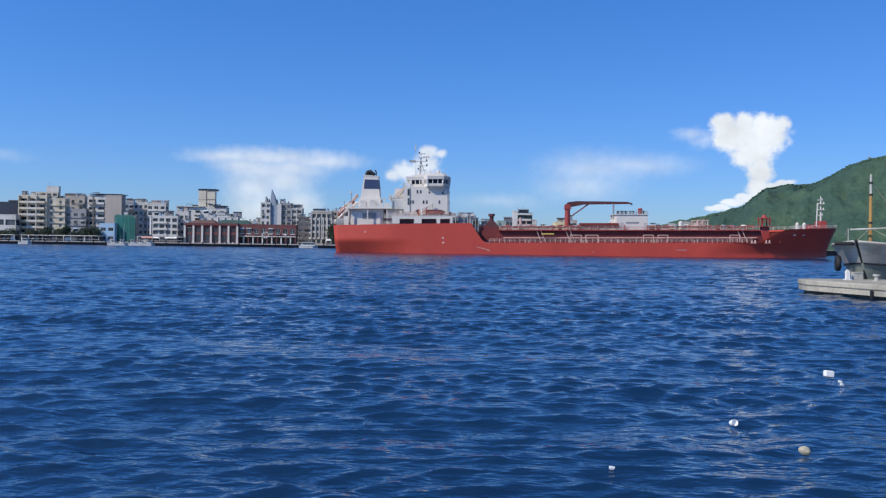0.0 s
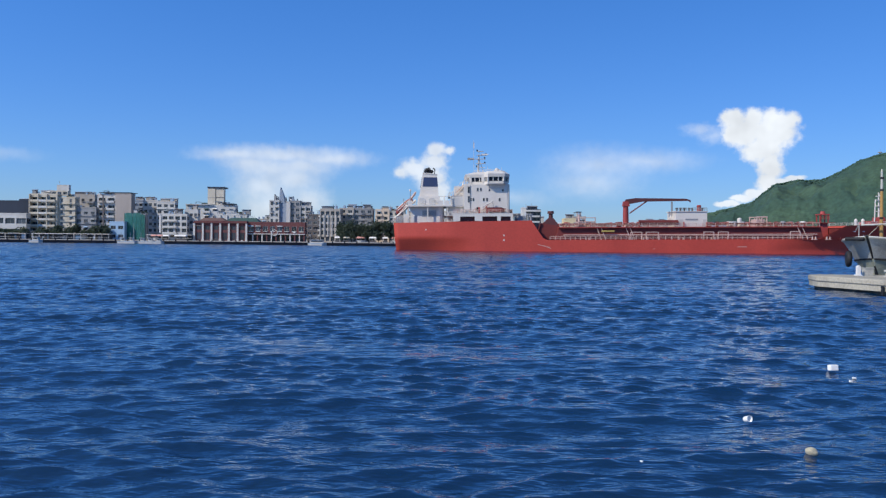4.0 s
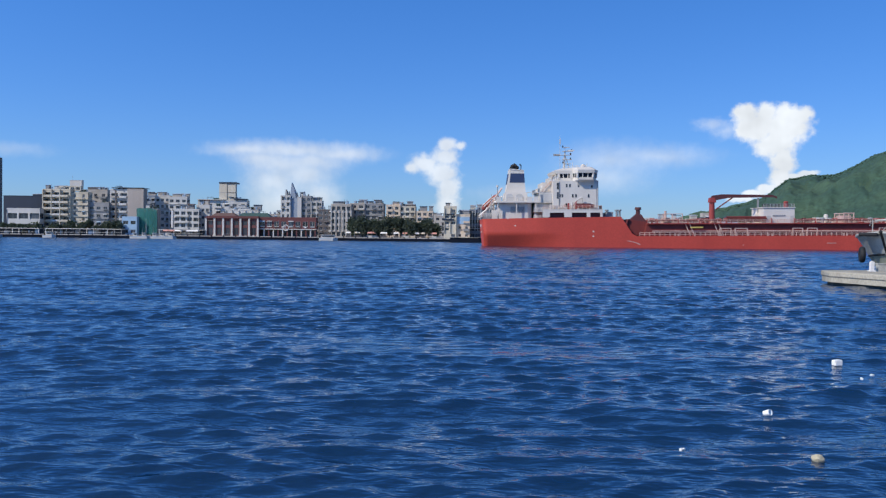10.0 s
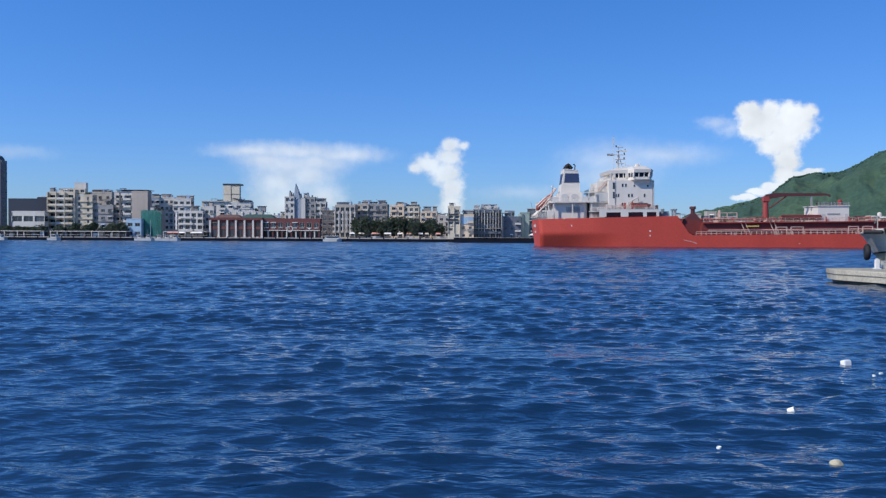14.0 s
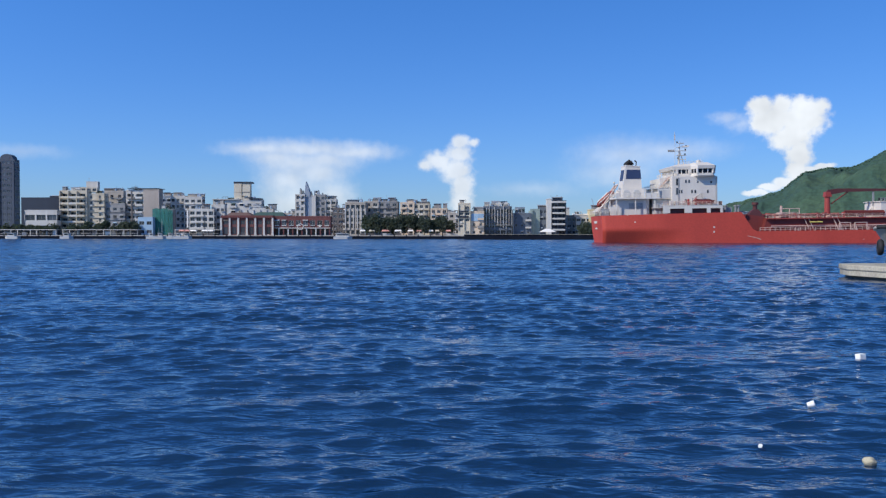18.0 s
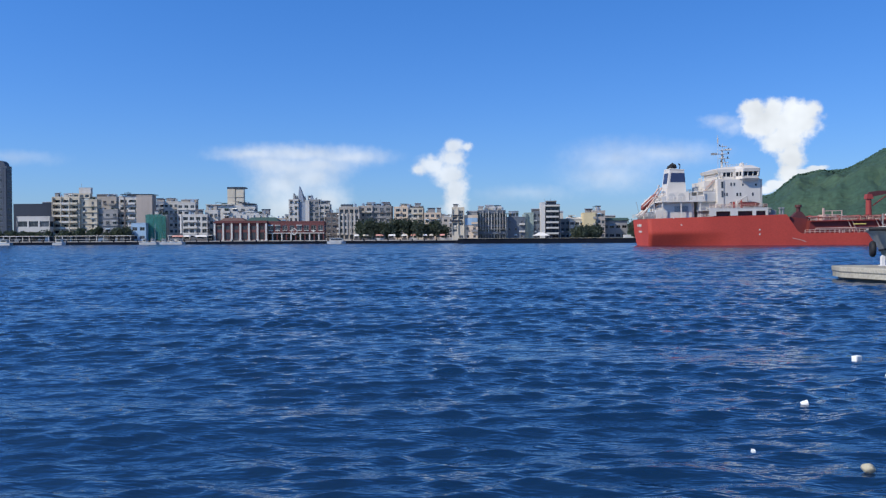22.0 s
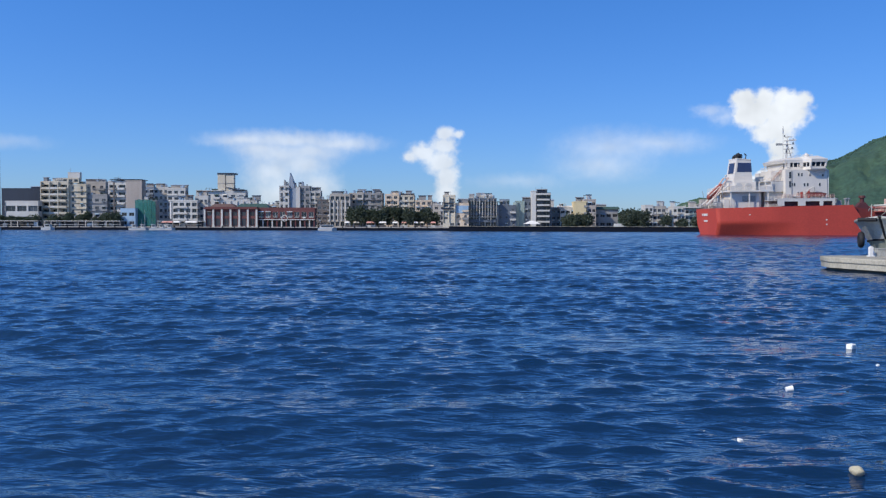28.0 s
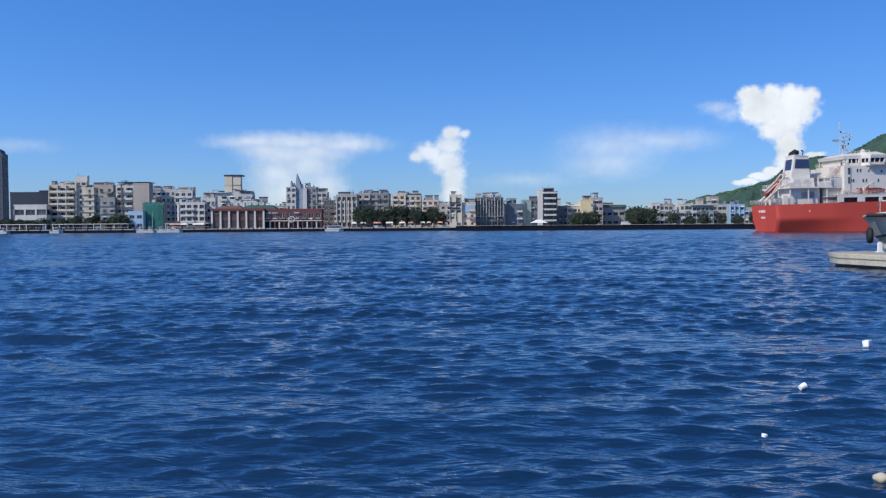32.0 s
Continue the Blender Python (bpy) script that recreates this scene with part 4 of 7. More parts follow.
for px, ph in ((-2.0, 2.2), (4.0, 3.0), (7.5, 2.4)):
    antenna(b, px, 5, zt - 0.6, ph)
roof_tank(b, 9, 5, 20.2)

b = house(-75.9, 462, "brown tiled town house with pale bands", "town house")
block(b, 0, 0, 8.9, 11, 0, 14.5, BROWN_WALL, 5, 3, 1.4, 1.3, frame_mat=WHITE_WALL)
roof_tank(b, 2, 4, 14.5)
b = house(-67.0, 458, "beige apartment house with tall white pilasters")
zt = 17.5
block(b, 0, 0, 11.0, 12, 0, zt, BEIGE, 5, 4, 1.9, 2.1, 0.4, side_cols=3, deep=0.8)
for i in range(6):
    x = 11.0 * (i / 5 - 0.5)
    part("pilaster", Shape().box(x - 0.25, x + 0.25, -0.5, 0, 3, zt - 2.6), WHITE_WALL, b)
shed(b, -2, 3, 6, 5, zt, zt + 1.8, GREY_WALL, DARK_WALL)
roof_tank(b, 3, 3, zt)
b = house(-53.6, 472, "row of beige houses with cluttered roofs", "terrace row")
block(b, -6.1, 0, 8.1, 11, 0, 18.5, BEIGE, 6, 2, 1.8, 1.4, side_cols=2)
block(b, 3.2, 0.6, 10.9, 11, 0, 18.5, GREY_WALL, 6, 3, 1.6, 1.4, side_cols=2)
for px in (-4.5, 0.5, 6.0):
    shed(b, px, 3, 3.2, 4, 18.5, 20.1, BEIGE, DARK_WALL)
for px in (-7.5, -2.0, 3.5):
    roof_tank(b, px, 2.5, 18.5, 0.7, 1.4)
antenna(b, 2.0, 4, 18.5, 4.5)

b = house(-35.4, 466, "peach and cream apartment house, sunlight in the peach half's tone")
zt = 17.6
# The sunlit part is set off by a brighter, warmer wall colour.
block(b, -3.5, 0, 7.9, 12, 0, zt, PEACH, 6, 2, 1.4, 1.4, side_cols=3, parapet=0.8)
block(b, 4.4, 0.8, 8.9, 12, 0, zt - 0.6, CREAM, 6, 3, 1.3, 1.4, side_cols=3, parapet=0.7)
shed(b, -1.0, 4, 5, 4, zt, 19.5, PEACH)
shed(b, 5.7, 4, 5, 4, zt - 0.6, 18.5, BROWN_WALL)
roof_tank(b, 0.5, 3, zt - 0.5)
b = house(-21.0, 462, "faded pink town house", "town house")
block(b, 0, 0, 9.1, 11, 0, 14.2, PEACH, 5, 3, 1.4, 1.3, side_cols=3)
antenna(b, 1, 3, 14.2, 3)

b = house(-2.9, 426, "white apartment house with a blue-green tiled panel")
zt = 15.8
block(b, -3.5, 0, 6.3, 11, 0, zt, CREAM, 5, 2, 1.5, 1.0, parapet=0.8, side_cols=3, skip=((0, 0), (1, 1), (0, 4)))
block(b, 3.2, 0.8, 6.9, 11, 0, 12.0, PEACH, 3, 2, 1.0, 1.1, parapet=0.5, side_cols=2, skip=((0, 2), (1, 2)))
part("tiled_panel", Shape().box(0.0, 6.4, 0.62, 0.79, 7.4, 11.1), PALE_BLUE, b, "blue-green tiled panel")
part("shade_ledge", Shape().box(-7.2, -1.4, -0.9, 0, 9.1, 10.0), DARK_WALL, b)
part("shade_ledge", Shape().box(-6.3, -1.4, -0.7, 0, 12.0, 12.6), DARK_WALL, b)
shed(b, 3.8, 3, 5, 4, 12.0, 14.3, GREY_WALL)
b = house(10.8, 432, "grey building with many pale upright fins and roof frames", "office block")
zt = 14.4
block(b, 0, 0, 14.6, 12, 0, zt, SLATE, 4, 5, 2.6, 2.3, 0.4, side_cols=3, parapet=0.7, deep=0.8)
for px in (-5.8, -2.2, 0.9, 4.4):
    part("roof_arch", Shape().prism([(px + 1.2 * math.cos(a * math.pi / 8), zt + 1.6 + 1.3 * math.sin(a * math.pi / 8)) for a in range(9)], 0.6, 0.9, "y").box(px - 1.2, px - 1.0, 0.6, 0.9, zt, zt + 1.6).box(px + 1.0, px + 1.2, 0.6, 0.9, zt, zt + 1.6), GREY_WALL if px < 0 else WHITE_WALL, b, "rounded roof frame")
for i in range(11):
    x = 14.6 * (i / 10 - 0.5)
    part("facade_fin", Shape().box(x - 0.13, x + 0.13, -0.8, 0, 3.4 + (i * 3 % 4) * 0.6, zt + (i * 7 % 5) * 0.6 - 1.4), WHITE_WALL if i % 3 else TAUPE, b)
part("facade_ledge", Shape().box(-7.0, 7.6, -1.0, 0, zt * 0.36, zt * 0.36 + 0.35), GREY_WALL, b)
for px, w, h in ((-5.4, 2.6, 2.6), (-1.0, 4.0, 3.1), (3.6, 3.0, 2.2)):
    shed(b, px, 2, w, 4, zt, zt + h, GREY_WALL if px > 0 else WHITE_WALL, ROOF_GREY)
for px in (-3.0, 1.8, 5.6):
    roof_tank(b, px, 1.5, zt, 0.7, 1.5)
b = house(23.6, 436, "dark slate block with a grey roof room", "block")
block(b, 0, 0, 9.7, 12, 0, 11.2, SLATE, 3, 3, 0.8, 1.0, side_cols=2, parapet=0.5, skip=((0, 0), (1, 2), (2, 1)))
block(b, -0.9, 3, 5.0, 5, 11.2, 14.5, BLUE_GREY, 1, 3, 1.0, 1.5, 0.7, parapet=0.3)
part("end_pier", Shape().box(-4.9, -4.4, -0.3, 0, 0, 11.2), WHITE_WALL, b)
b = house(33.0, 440, "pale grey house with its shaded side coloured slate", "town house")
block(b, -2.1, 0, 4.5, 10, 0, 13.4, SAGE, 4, 0, side_cols=2, parapet=0.6)
part("corner_bay", Shape().prism([(-4.3 + 1.5 * math.cos(math.pi + a * math.pi / 8), 0.2 + 1.5 * math.sin(math.pi + a * math.pi / 8)) for a in range(9)], 0, 13.0), SAGE, b, "rounded pale corner bay")
# Slate wall carries the shade of the house's right side in its colour.
block(b, 2.1, 0.8, 4.4, 10, 0, 14.2, SLATE, 4, 2, 1.3, 1.3, parapet=0.6)
shed(b, 1.5, 3, 4, 4, 14.2, 15.1 + 0.6, BROWN_WALL)
b = house(42.2, 434, "narrow house with dark glazing and white floor slabs", "town house")
zt = 17.2
block(b, 0, 0, 8.1, 11, 0, zt, DARK_WALL, 6, 2, 3.3, 2.2, 0.3, parapet=0.9, side_cols=2, deep=0.9)
for f in range(1, 7):
    balcony(b, 0.2, 0, zt * f / 6 - 0.2, 6.4 if f < 6 else 7.6, 1.3, WHITE_WALL, 0.75)
block(b, -4.6, -0.4, 2.1, 10, 0, 18.7, WHITE_WALL, 0, 0, parapet=0.4)
shed(b, 0, 3, 5, 4, zt, 19.6, DARK_WALL, GREY_WALL)
antenna(b, -3.5, 3, 18.7, 2.2)
antenna(b, -0.5, 3, 19.6, 1.6)
b = house(54.7, 446, "low white houses with pale metal roofs", "house")
block(b, -3.9, 2, 5.4, 9, 0, 10.1, GREY_WALL, 3, 2, 1.4, 1.2)
block(b, 2.1, 0, 8.4, 9, 0, 9.8, WHITE_WALL, 3, 3, 1.5, 1.2, parapet=0.3)
shed(b, 1.2, 1, 8, 6, 9.8, 10.7, WHITE_WALL, AWNING, 0.9)
shed(b, -6.3, 6, 3, 3, 10.1, 14.6, WHITE_WALL)
b = house(65.5, 440, "cream house with a grey side wing", "town house")
block(b, -3.0, 0, 6.2, 11, 0, 13.2, YELLOW_WALL, 4, 0, parapet=0.6)
block(b, 2.0, 1, 6.5, 11, 0, 14.3, TAUPE, 4, 3, 1.2, 1.3, parapet=0.6, side_cols=2)
roof_tank(b, 2, 4, 14.3)
antenna(b, 0, 3, 14.3, 2)
# farther along the sea wall
b = house(77.5, 450, "grey workshop with a green metal roof", "workshop")
block(b, 0, 0, 13.2, 10, 0, 9.4, GREY_WALL, 2, 4, 1.8, 1.3, parapet=0.3)
part("metal_roof", Shape().box(-6.5, 7.6, -0.8, 9.5, 9.4 + 0.35, 10.6 + 0.6, taper=(0.5, 0.5, 3, 3)), ROOF_GREEN, b)
shed(b, -2, 5, 6, 4, 9.4, 12.2, BEIGE)
b = house(100.7, 436, "white house with a grey side wall beside the sea wall", "house")
block(b, -3.2, 0, 4.3, 9, 0, 11.4, WHITE_WALL, 3, 2, 1.1, 1.3, parapet=0.5)
block(b, 2.3, 0.6, 6.7, 9, 0, 10.8, BEIGE, 3, 3, 1.4, 1.3, parapet=0.5, side_cols=2)
roof_tank(b, 2, 3, 10.8, 0.6, 1.2)
b = house(116.8, 440, "long low beige building with white window bands", "building")
block(b, -2.6, 0, 6.4, 11, 0, 10.8, WHITE_WALL, 3, 3, 1.6, 1.4, parapet=0.5)
block(b, 6.1, 0.8, 11.1, 11, 0, 9.9, SAGE, 3, 5, 1.7, 1.3, parapet=0.4)
part("roof_slab", Shape().box(-0.9, 10.8, -0.6, 10, 9.9 + 0.45, 9.9 + 1.0), WHITE_WALL, b)
shed(b, 5.6, 4, 3, 4, 9.9 + 1.0, 13.4, BEIGE)
b = house(135.0, 452, "beige block with a square roof tower", "block")
block(b, 0, 0, 12.6, 11, 0, 10.7, BEIGE, 3, 5, 1.6, 1.4, parapet=0.5)
block(b, -2.4, 3, 5.1, 5, 10.7, 14.9, BEIGE, 1, 1, 1.6, 1.5, parapet=0.4)
b = house(146.5, 446, "pale blue-green house row", "house")
block(b, -4.2, 0, 7.4, 10, 0, 10.5, PALE_BLUE, 3, 3, 1.4, 1.3, parapet=0.4)
block(b, 4.4, 0, 9.4, 10, 0, 8.7, BEIGE, 2, 4, 1.4, 1.3, parapet=0.4)
b = house(170.8, 448, "low grey waterside sheds", "shed")
block(b, 0, 0, 22.1, 10, 0, 7.4, GREY_WALL, 2, 6, 1.6, 1.2, parapet=0.4)
# far backs seen between the front houses
for px, pw, ph, m, lab in ((20, 26, 5.5, GREY_WALL, "grey"), (-14, 12, 14, BEIGE, "beige"), (62, 14, 9, CREAM, "cream"), (120, 16, 10, WHITE_WALL, "white"), (-110, 30, 14, BEIGE, "beige"), (-60, 26, 15, GREY_WALL, "grey")):
    b = house(px * 1.2, 560, "distant %s house block behind the waterfront" % lab, "building")
    block(b, 0, 0, pw, 12, 0, ph, m, max(2, round(ph / 3.2)), max(3, round(pw / 4)), 1.6, 1.4, parapet=0.5)


# ---- promenade ----
def shelter(x0, x1, y, label):
    """Long flat-roofed waterside shelter on posts."""
    b = thing("promenade_shelter", pose((x0 + x1) / 2, y, G), label, "shelter", "promenade shelters")
    w = x1 - x0
    part("roof", Shape().box(-w / 2, w / 2, -2.4, 2.4, 2.7, 2.95), AWNING, b, "white flat roof")
    # Dark sheet at the back stands in for the shade under the roof.
    part("back_screen", Shape().box(-w / 2, w / 2, 2.0, 2.15, 0, 2.7), DARK_WALL, b)
    rng = random.Random(int(abs(x0)))
    for i in range(int(w / 5)):
        u = rng.uniform(-w / 2 + 2, w / 2 - 2)
        part("kiosk", Shape().box(u - rng.uniform(0.6, 1.6), u + rng.uniform(0.6, 1.6), 0.2, 1.9, 0, rng.uniform(1.4, 2.5)), rng.choice((WHITE_WALL, BEIGE, PALE_BLUE, GREY, BROWN_WALL)), b)
    for i in range(int(w / 3.4) + 1):
        x = -w / 2 + 0.3 + (w - 0.6) * i / int(w / 3.4)
        part("post", Shape().box(x - 0.11, x + 0.11, -2.2, -1.98, 0, 2.7), rng.choice((AWNING, AWNING, GREY, GREY, DARK_WALL)), b)
    part("handrail", Shape().box(-w / 2, w / 2, -2.3, -2.24, 0.95, 1.05), AWNING, b)


shelter(-262.4, -220.4, 431, "long white-roofed ferry shelter with posts")
shelter(-216.8, -176.5, 430, "long promenade shelter with a pale roof edge")
shelter(-158.0, -134.6, 432, "white-roofed promenade shelter beside the shops")


def stall(x, y, w, m, label):
    b = thing("market_stall", pose(x, y, G), label, "stall", "promenade stalls")
    part("canopy", Shape().box(-w / 2, w / 2, -1.4, 1.4, 2.1, 2.9, taper=(0.4, 0.4, 0.9, 0.9)), m, b)
    for sx in (-1, 1):
        for sy in (-1, 1):
            part("pole", Shape().rod((sx * (w / 2 - 0.15), sy * 1.2, 0), (sx * (w / 2 - 0.15), sy * 1.2, 2.1), 0.05, sides=5), GREY, b)
    part("counter", Shape().box(-w / 2 + 0.3, w / 2 - 0.3, -1.0, -0.4, 0, 1.0), WHITE_WALL if m is PINK else BROWN_WALL, b)


rt = random.Random(12)
for i in range(10):
    px = -58.4 + i * 47.0 / 10 + rt.uniform(-2, 2)
    m = rt.choice((AWNING, PINK, AWNING, CREAM))
    stall(px + rt.uniform(-0.6, 0.6), 430 + rt.uniform(-1, 2), rt.uniform(2.2, 4.0), m, "faded pink market stall under trees" if m is PINK else "pale canvas market stall under trees")
for px in [-152.9, -150.5, -146.9, -140.9, -137.9]:
    stall(px, 427.5, 3.4, PINK if px < -150 else AWNING, "faded pink market stall on the quay" if px < -150 else "pale canvas market stall on the quay")


# ---- trees ----
def tree(x, y, h, spread, seed, z=G, label="dark green broad-crowned promenade tree"):
    rng = random.Random(seed)
    t = thing("tree", pose(x, y, z, 0, 0, rng.uniform(0, 360)), label, "tree", "promenade trees")
    trunk = Shape()
    fork = h * 0.36
    trunk.rod((0, 0, 0), (0.1, 0, fork), 0.24, 0.17, sides=8)
    tips = []
    for i in range(6):
        a = i * 1.05 + rng.uniform(-0.3, 0.3)
        q = Vector((math.cos(a) * spread * rng.uniform(0.3, 0.55), math.sin(a) * spread * rng.uniform(0.3, 0.55), h * rng.uniform(0.42, 0.82)))
        trunk.rod((0.1, 0, fork * rng.uniform(0.8, 1.0)), q, 0.11, 0.04, sides=5)
        tips.append(q)
    part("trunk", trunk, BARK, t)
    crown = Shape()
    for i in range(640):
        c = rng.choice(tips) if rng.random() < 0.75 else Vector((0, 0, h * 0.75))
        d = Vector((rng.gauss(0, 1), rng.gauss(0, 1), rng.gauss(-0.8, 1.25)))
        p = c + d * spread * 0.27
        if p.z < h * 0.08:
            p.z = h * 0.08 + rng.random() * h * 0.3
        r = rng.uniform(0.36, 0.8)
        n = Vector((rng.gauss(0, 1), rng.gauss(0, 1), rng.gauss(0.4, 1))).normalized()
        u = n.orthogonal().normalized()
        w = n.cross(u)
        crown.face(p + u * r, p + w * r * 0.7, p - u * r, p - w * r * 0.7)
        crown.face(p + n * r * 0.8, p + u * r * 0.7, p - n * r * 0.7, p - u * r * 0.7)
    part("crown", crown, LEAF, t, fix=False)
    return t


for i in range(16):
    px = -57.6 + i * 43.8 / 15.5
    tree(px + rt.uniform(-0.8, 0.8), 434 + rt.uniform(-1.5, 4), rt.uniform(7.5, 12.0), rt.uniform(3.2, 4.8), 30 + i)
for i in range(7):
    px = 54.5 + i * 11.0 / 6.5
    tree(px, 424 + rt.uniform(0, 6), rt.uniform(5.4, 7.6), rt.uniform(2.4, 3.2), 60 + i, label="dark green tree behind the sea wall")
for i in range(8):
    px = 84.5 + i * 10.0 / 7.5
    tree(px, 428 + rt.uniform(0, 8), rt.uniform(7.5, 9.5), rt.uniform(3.0, 4.2), 80 + i, label="dark green tree behind the sea wall")
for i in range(11):
    px = -219.6 + i * 38.6 / 10.5 + rt.uniform(-1.5, 1.5)
    tree(px, 438 + rt.uniform(-1, 3), rt.uniform(4.2, 8.5), rt.uniform(1.9, 3.4), 100 + i, label="small green street tree behind the shelter")
for i in range(8):
    px = -257.9 + i * 33.5 / 7.5
    tree(px, 440 + rt.uniform(-2, 1), rt.uniform(4.5, 6.0), rt.uniform(2.0, 2.8), 130 + i, label="small green street tree behind the shelter")
for i in range(8):
    px = 104.1 + i * 60.3 / 7.5
    tree(px, 424 + rt.uniform(0, 6), rt.uniform(4.0, 6.5), rt.uniform(2.2, 3.2), 150 + i, label="low green tree behind the sea wall")


# ---- moored craft and quay furniture ----
def launch(x, y, length, label, rz=0, cabin_len=0.5):
    b = thing("moored_launch", pose(x, y, 0, 0, 0, rz), label, "boat", "moored launches")
    h = length / 2
    part("hull", Shape().prism([(-h, -1.3), (h * 0.55, -1.3), (h, 0), (h * 0.55, 1.3), (-h, 1.3)], -0.3, 1.0), WHITE_WALL, b, "white hull")
    part("rub_rail", Shape().prism([(-h - 0.05, -1.36), (h * 0.55, -1.36), (h + 0.08, 0), (h * 0.55, 1.36), (-h - 0.05, 1.36)], 0.7, 0.85), PALE_BLUE, b)
    c = length * cabin_len / 2
    part("cabin", Shape().box(-c, c, -1.0, 1.0, 1.0, 2.3, taper=(0.1, 0.5, 0.1, 0.1)), WHITE_WALL, b)
    part("cabin_window", Shape().box(-c + 0.4, c - 0.5, -1.06, 1.06, 1.5, 2.0), GLASS, b)
    part("cabin_top", Shape().box(-c - 0.3, c - 0.3, -1.15, 1.15, 2.3, 2.42), AWNING, b)
    part("pole", Shape().rod((-c, 0, 2.4), (-c, 0, 4.6), 0.05, sides=5), GREY, b)
    return b


launch(-55.9, 346.5, 7.6, "white passenger launch moored at the quay", 0, 0.75)
launch(-197.4, 346.5, 6.0, "white launch moored below the ferry shelter", 180)
launch(-173.5, 346.5, 5.2, "small white launch moored at the quay", 0)
for a in [-137.2, -129.0, -125.6, -122.2]:
    launch(a, 347.0, 4.2, "small white launch moored at the quay", 0, 0.4)
yacht = launch(-133.1, 346.0, 5.0, "small white sailing boat moored at the quay", 0, 0.3)
part("sail_mast", Shape().rod((0.6, 0, 1.0), (0.6, 0, 8.6), 0.09, 0.06, sides=6), WHITE_WALL, yacht)
for i in range(40):
    x = -214.3 + i * 205.0 / 40
    solid("quay_bollard", Shape().rod((0, 0, 0), (0, 0, 0.6), 0.22, sides=8).rod((0, 0, 0.6), (0, 0, 0.75), 0.32, sides=8), DARK_STONE, "dark iron quay bollard", "bollard", pose(x, 352.0, G), "quay bollards")
b = thing("sail_canopy", pose(35.3, 418, G), "white tensile canopy by the sea wall", "canopy")
part("canopy", Shape().box(-4.2, 4.2, -2, 2, 1.8, 3.4, taper=(3.0, 3.0, 1.6, 1.6)), AWNING, b)
for sx in (-3.9, 3.9):
    part("pole", Shape().rod((sx, -1.8, 0), (sx, -1.8, 1.85), 0.07, sides=5), GREY, b)
for px in [76.5]:
    b = thing("parked_van", pose(px, 408, G), "white van parked behind the sea wall", "van", "parked vans")
    part("body", Shape().box(-2.2, 1.4, -0.9, 0.9, 0.35, 2.1, taper=(0.05, 0.1, 0.1, 0.1)).box(1.4, 2.3, -0.88, 0.88, 0.35, 1.2), WHITE_WALL, b)
    part("windscreen", Shape().box(1.2, 1.5, -0.75, 0.75, 1.25, 1.95), GLASS, b)
    for wx in (-1.4, 1.4):
        for wy in (-0.85, 0.85):
            part("wheel", Shape().rod((wx, wy - 0.1, 0.34), (wx, wy + 0.1, 0.34), 0.34, sides=10), RUBBER, b)


# ---- ship ----
SHIP_START, SHIP_TURN, SHIP_SPEED = (-31.2, 240.06), (0.332, 0.1177, 0.0012), (3.568, 0.0048)
HALF = 10.6
ship = thing("tanker_ship", pose(-31.5, 241, 0), "red chemical tanker with white superstructure under way", "ship")


def gunwale(u):
    return float(np.interp(u, [0, 38.5, 43.0, 117, 120, 125, 146], [8.1, 8.6, 3.2, 3.2, 3.4, 6.9, 7.4]))


def half_breadth(u, z):
    t = max(0.0, min(1.0, z / 3.9))
    q = max(0.0, min(1.0, u / 26.0))
    low = 5.6 + (HALF - 5.6) * (q * q * (3 - 2 * q))
    high = 7.5 + (HALF - 7.5) * math.sin(min(1.0, u / 22.0) * math.pi / 2)
    aft = low + (high - low) * t
    f = max(0.0, min(1.0, z / 9.0)) ** 1.35
    tip, start = 140 + 6.0 * f, 100 + 16 * f
    q = max(0.0, min(1.0, (u - start) / (tip - start)))
    fore = HALF * max(0.0, 1 - q ** (1.7 + 0.9 * f)) ** (0.9 - 0.15 * f)
    return min(aft, fore)


def hull():
    sh = Shape()
    ns, nz = 110, 16
    for side in (-1, 1):
        base = len(sh.v)
        for i in range(ns + 1):
            s = i / ns
            top = gunwale(s * 146)
            for j in range(nz + 1):
                z = -1.2 + (top + 1.2) * j / nz
                f = max(0.0, min(1.0, z / 9.0)) ** 1.35
                lo, hi = 0.6 + 0.7 * (1 - max(0, min(1, z / 8.6))), 140 + 6.0 * f
                u = lo + (hi - lo) * s
                sh.v.append((u, side * half_breadth(u, max(0.0, z)), z))
        for i in range(ns):
            for j in range(nz):
                a = base + i * (nz + 1) + j
                sh.f.append((a, a + nz + 1, a + nz + 2, a + 1))
    n = (ns + 1) * (nz + 1)
    for j in range(nz):
        sh.f.append((j, j + 1, n + j + 1, n + j))
    sh.k = [0] * len(sh.f)
    me = sh.mesh("hull", HULL_RED)
    me.polygons.foreach_set("use_smooth", [len(p.vertices) == 4 and p.index < len(me.polygons) - nz for p in me.polygons])
    return part("hull", me, None, ship, "red painted steel hull with faint rust streaks")


hull_part = hull()


def deck(name, u0, u1, z, step=3.0):
    sh = Shape()
    us = [u0 + (u1 - u0) * i / max(1, int((u1 - u0) / step)) for i in range(int((u1 - u0) / step) + 1)]
    for i in range(len(us) - 1):
        a, b = us[i], us[i + 1]
        p, q = half_breadth(a, z) - 0.05, half_breadth(b, z) - 0.05
        sh.face((a, -p, z), (b, -q, z), (b, q, z), (a, p, z))
    part(name, sh, DECK_RED, ship)


deck("poop_deck", 0.6, 39.5, 8.02)
deck("main_deck", 39, 124, 3.95)
deck("forecastle_deck", 122, 144.5, 6.3)
part("poop_bulkhead", Shape().box(39.3, 39.6, -9.9, 9.9, 3.9, 8.0), DECK_RED, ship)
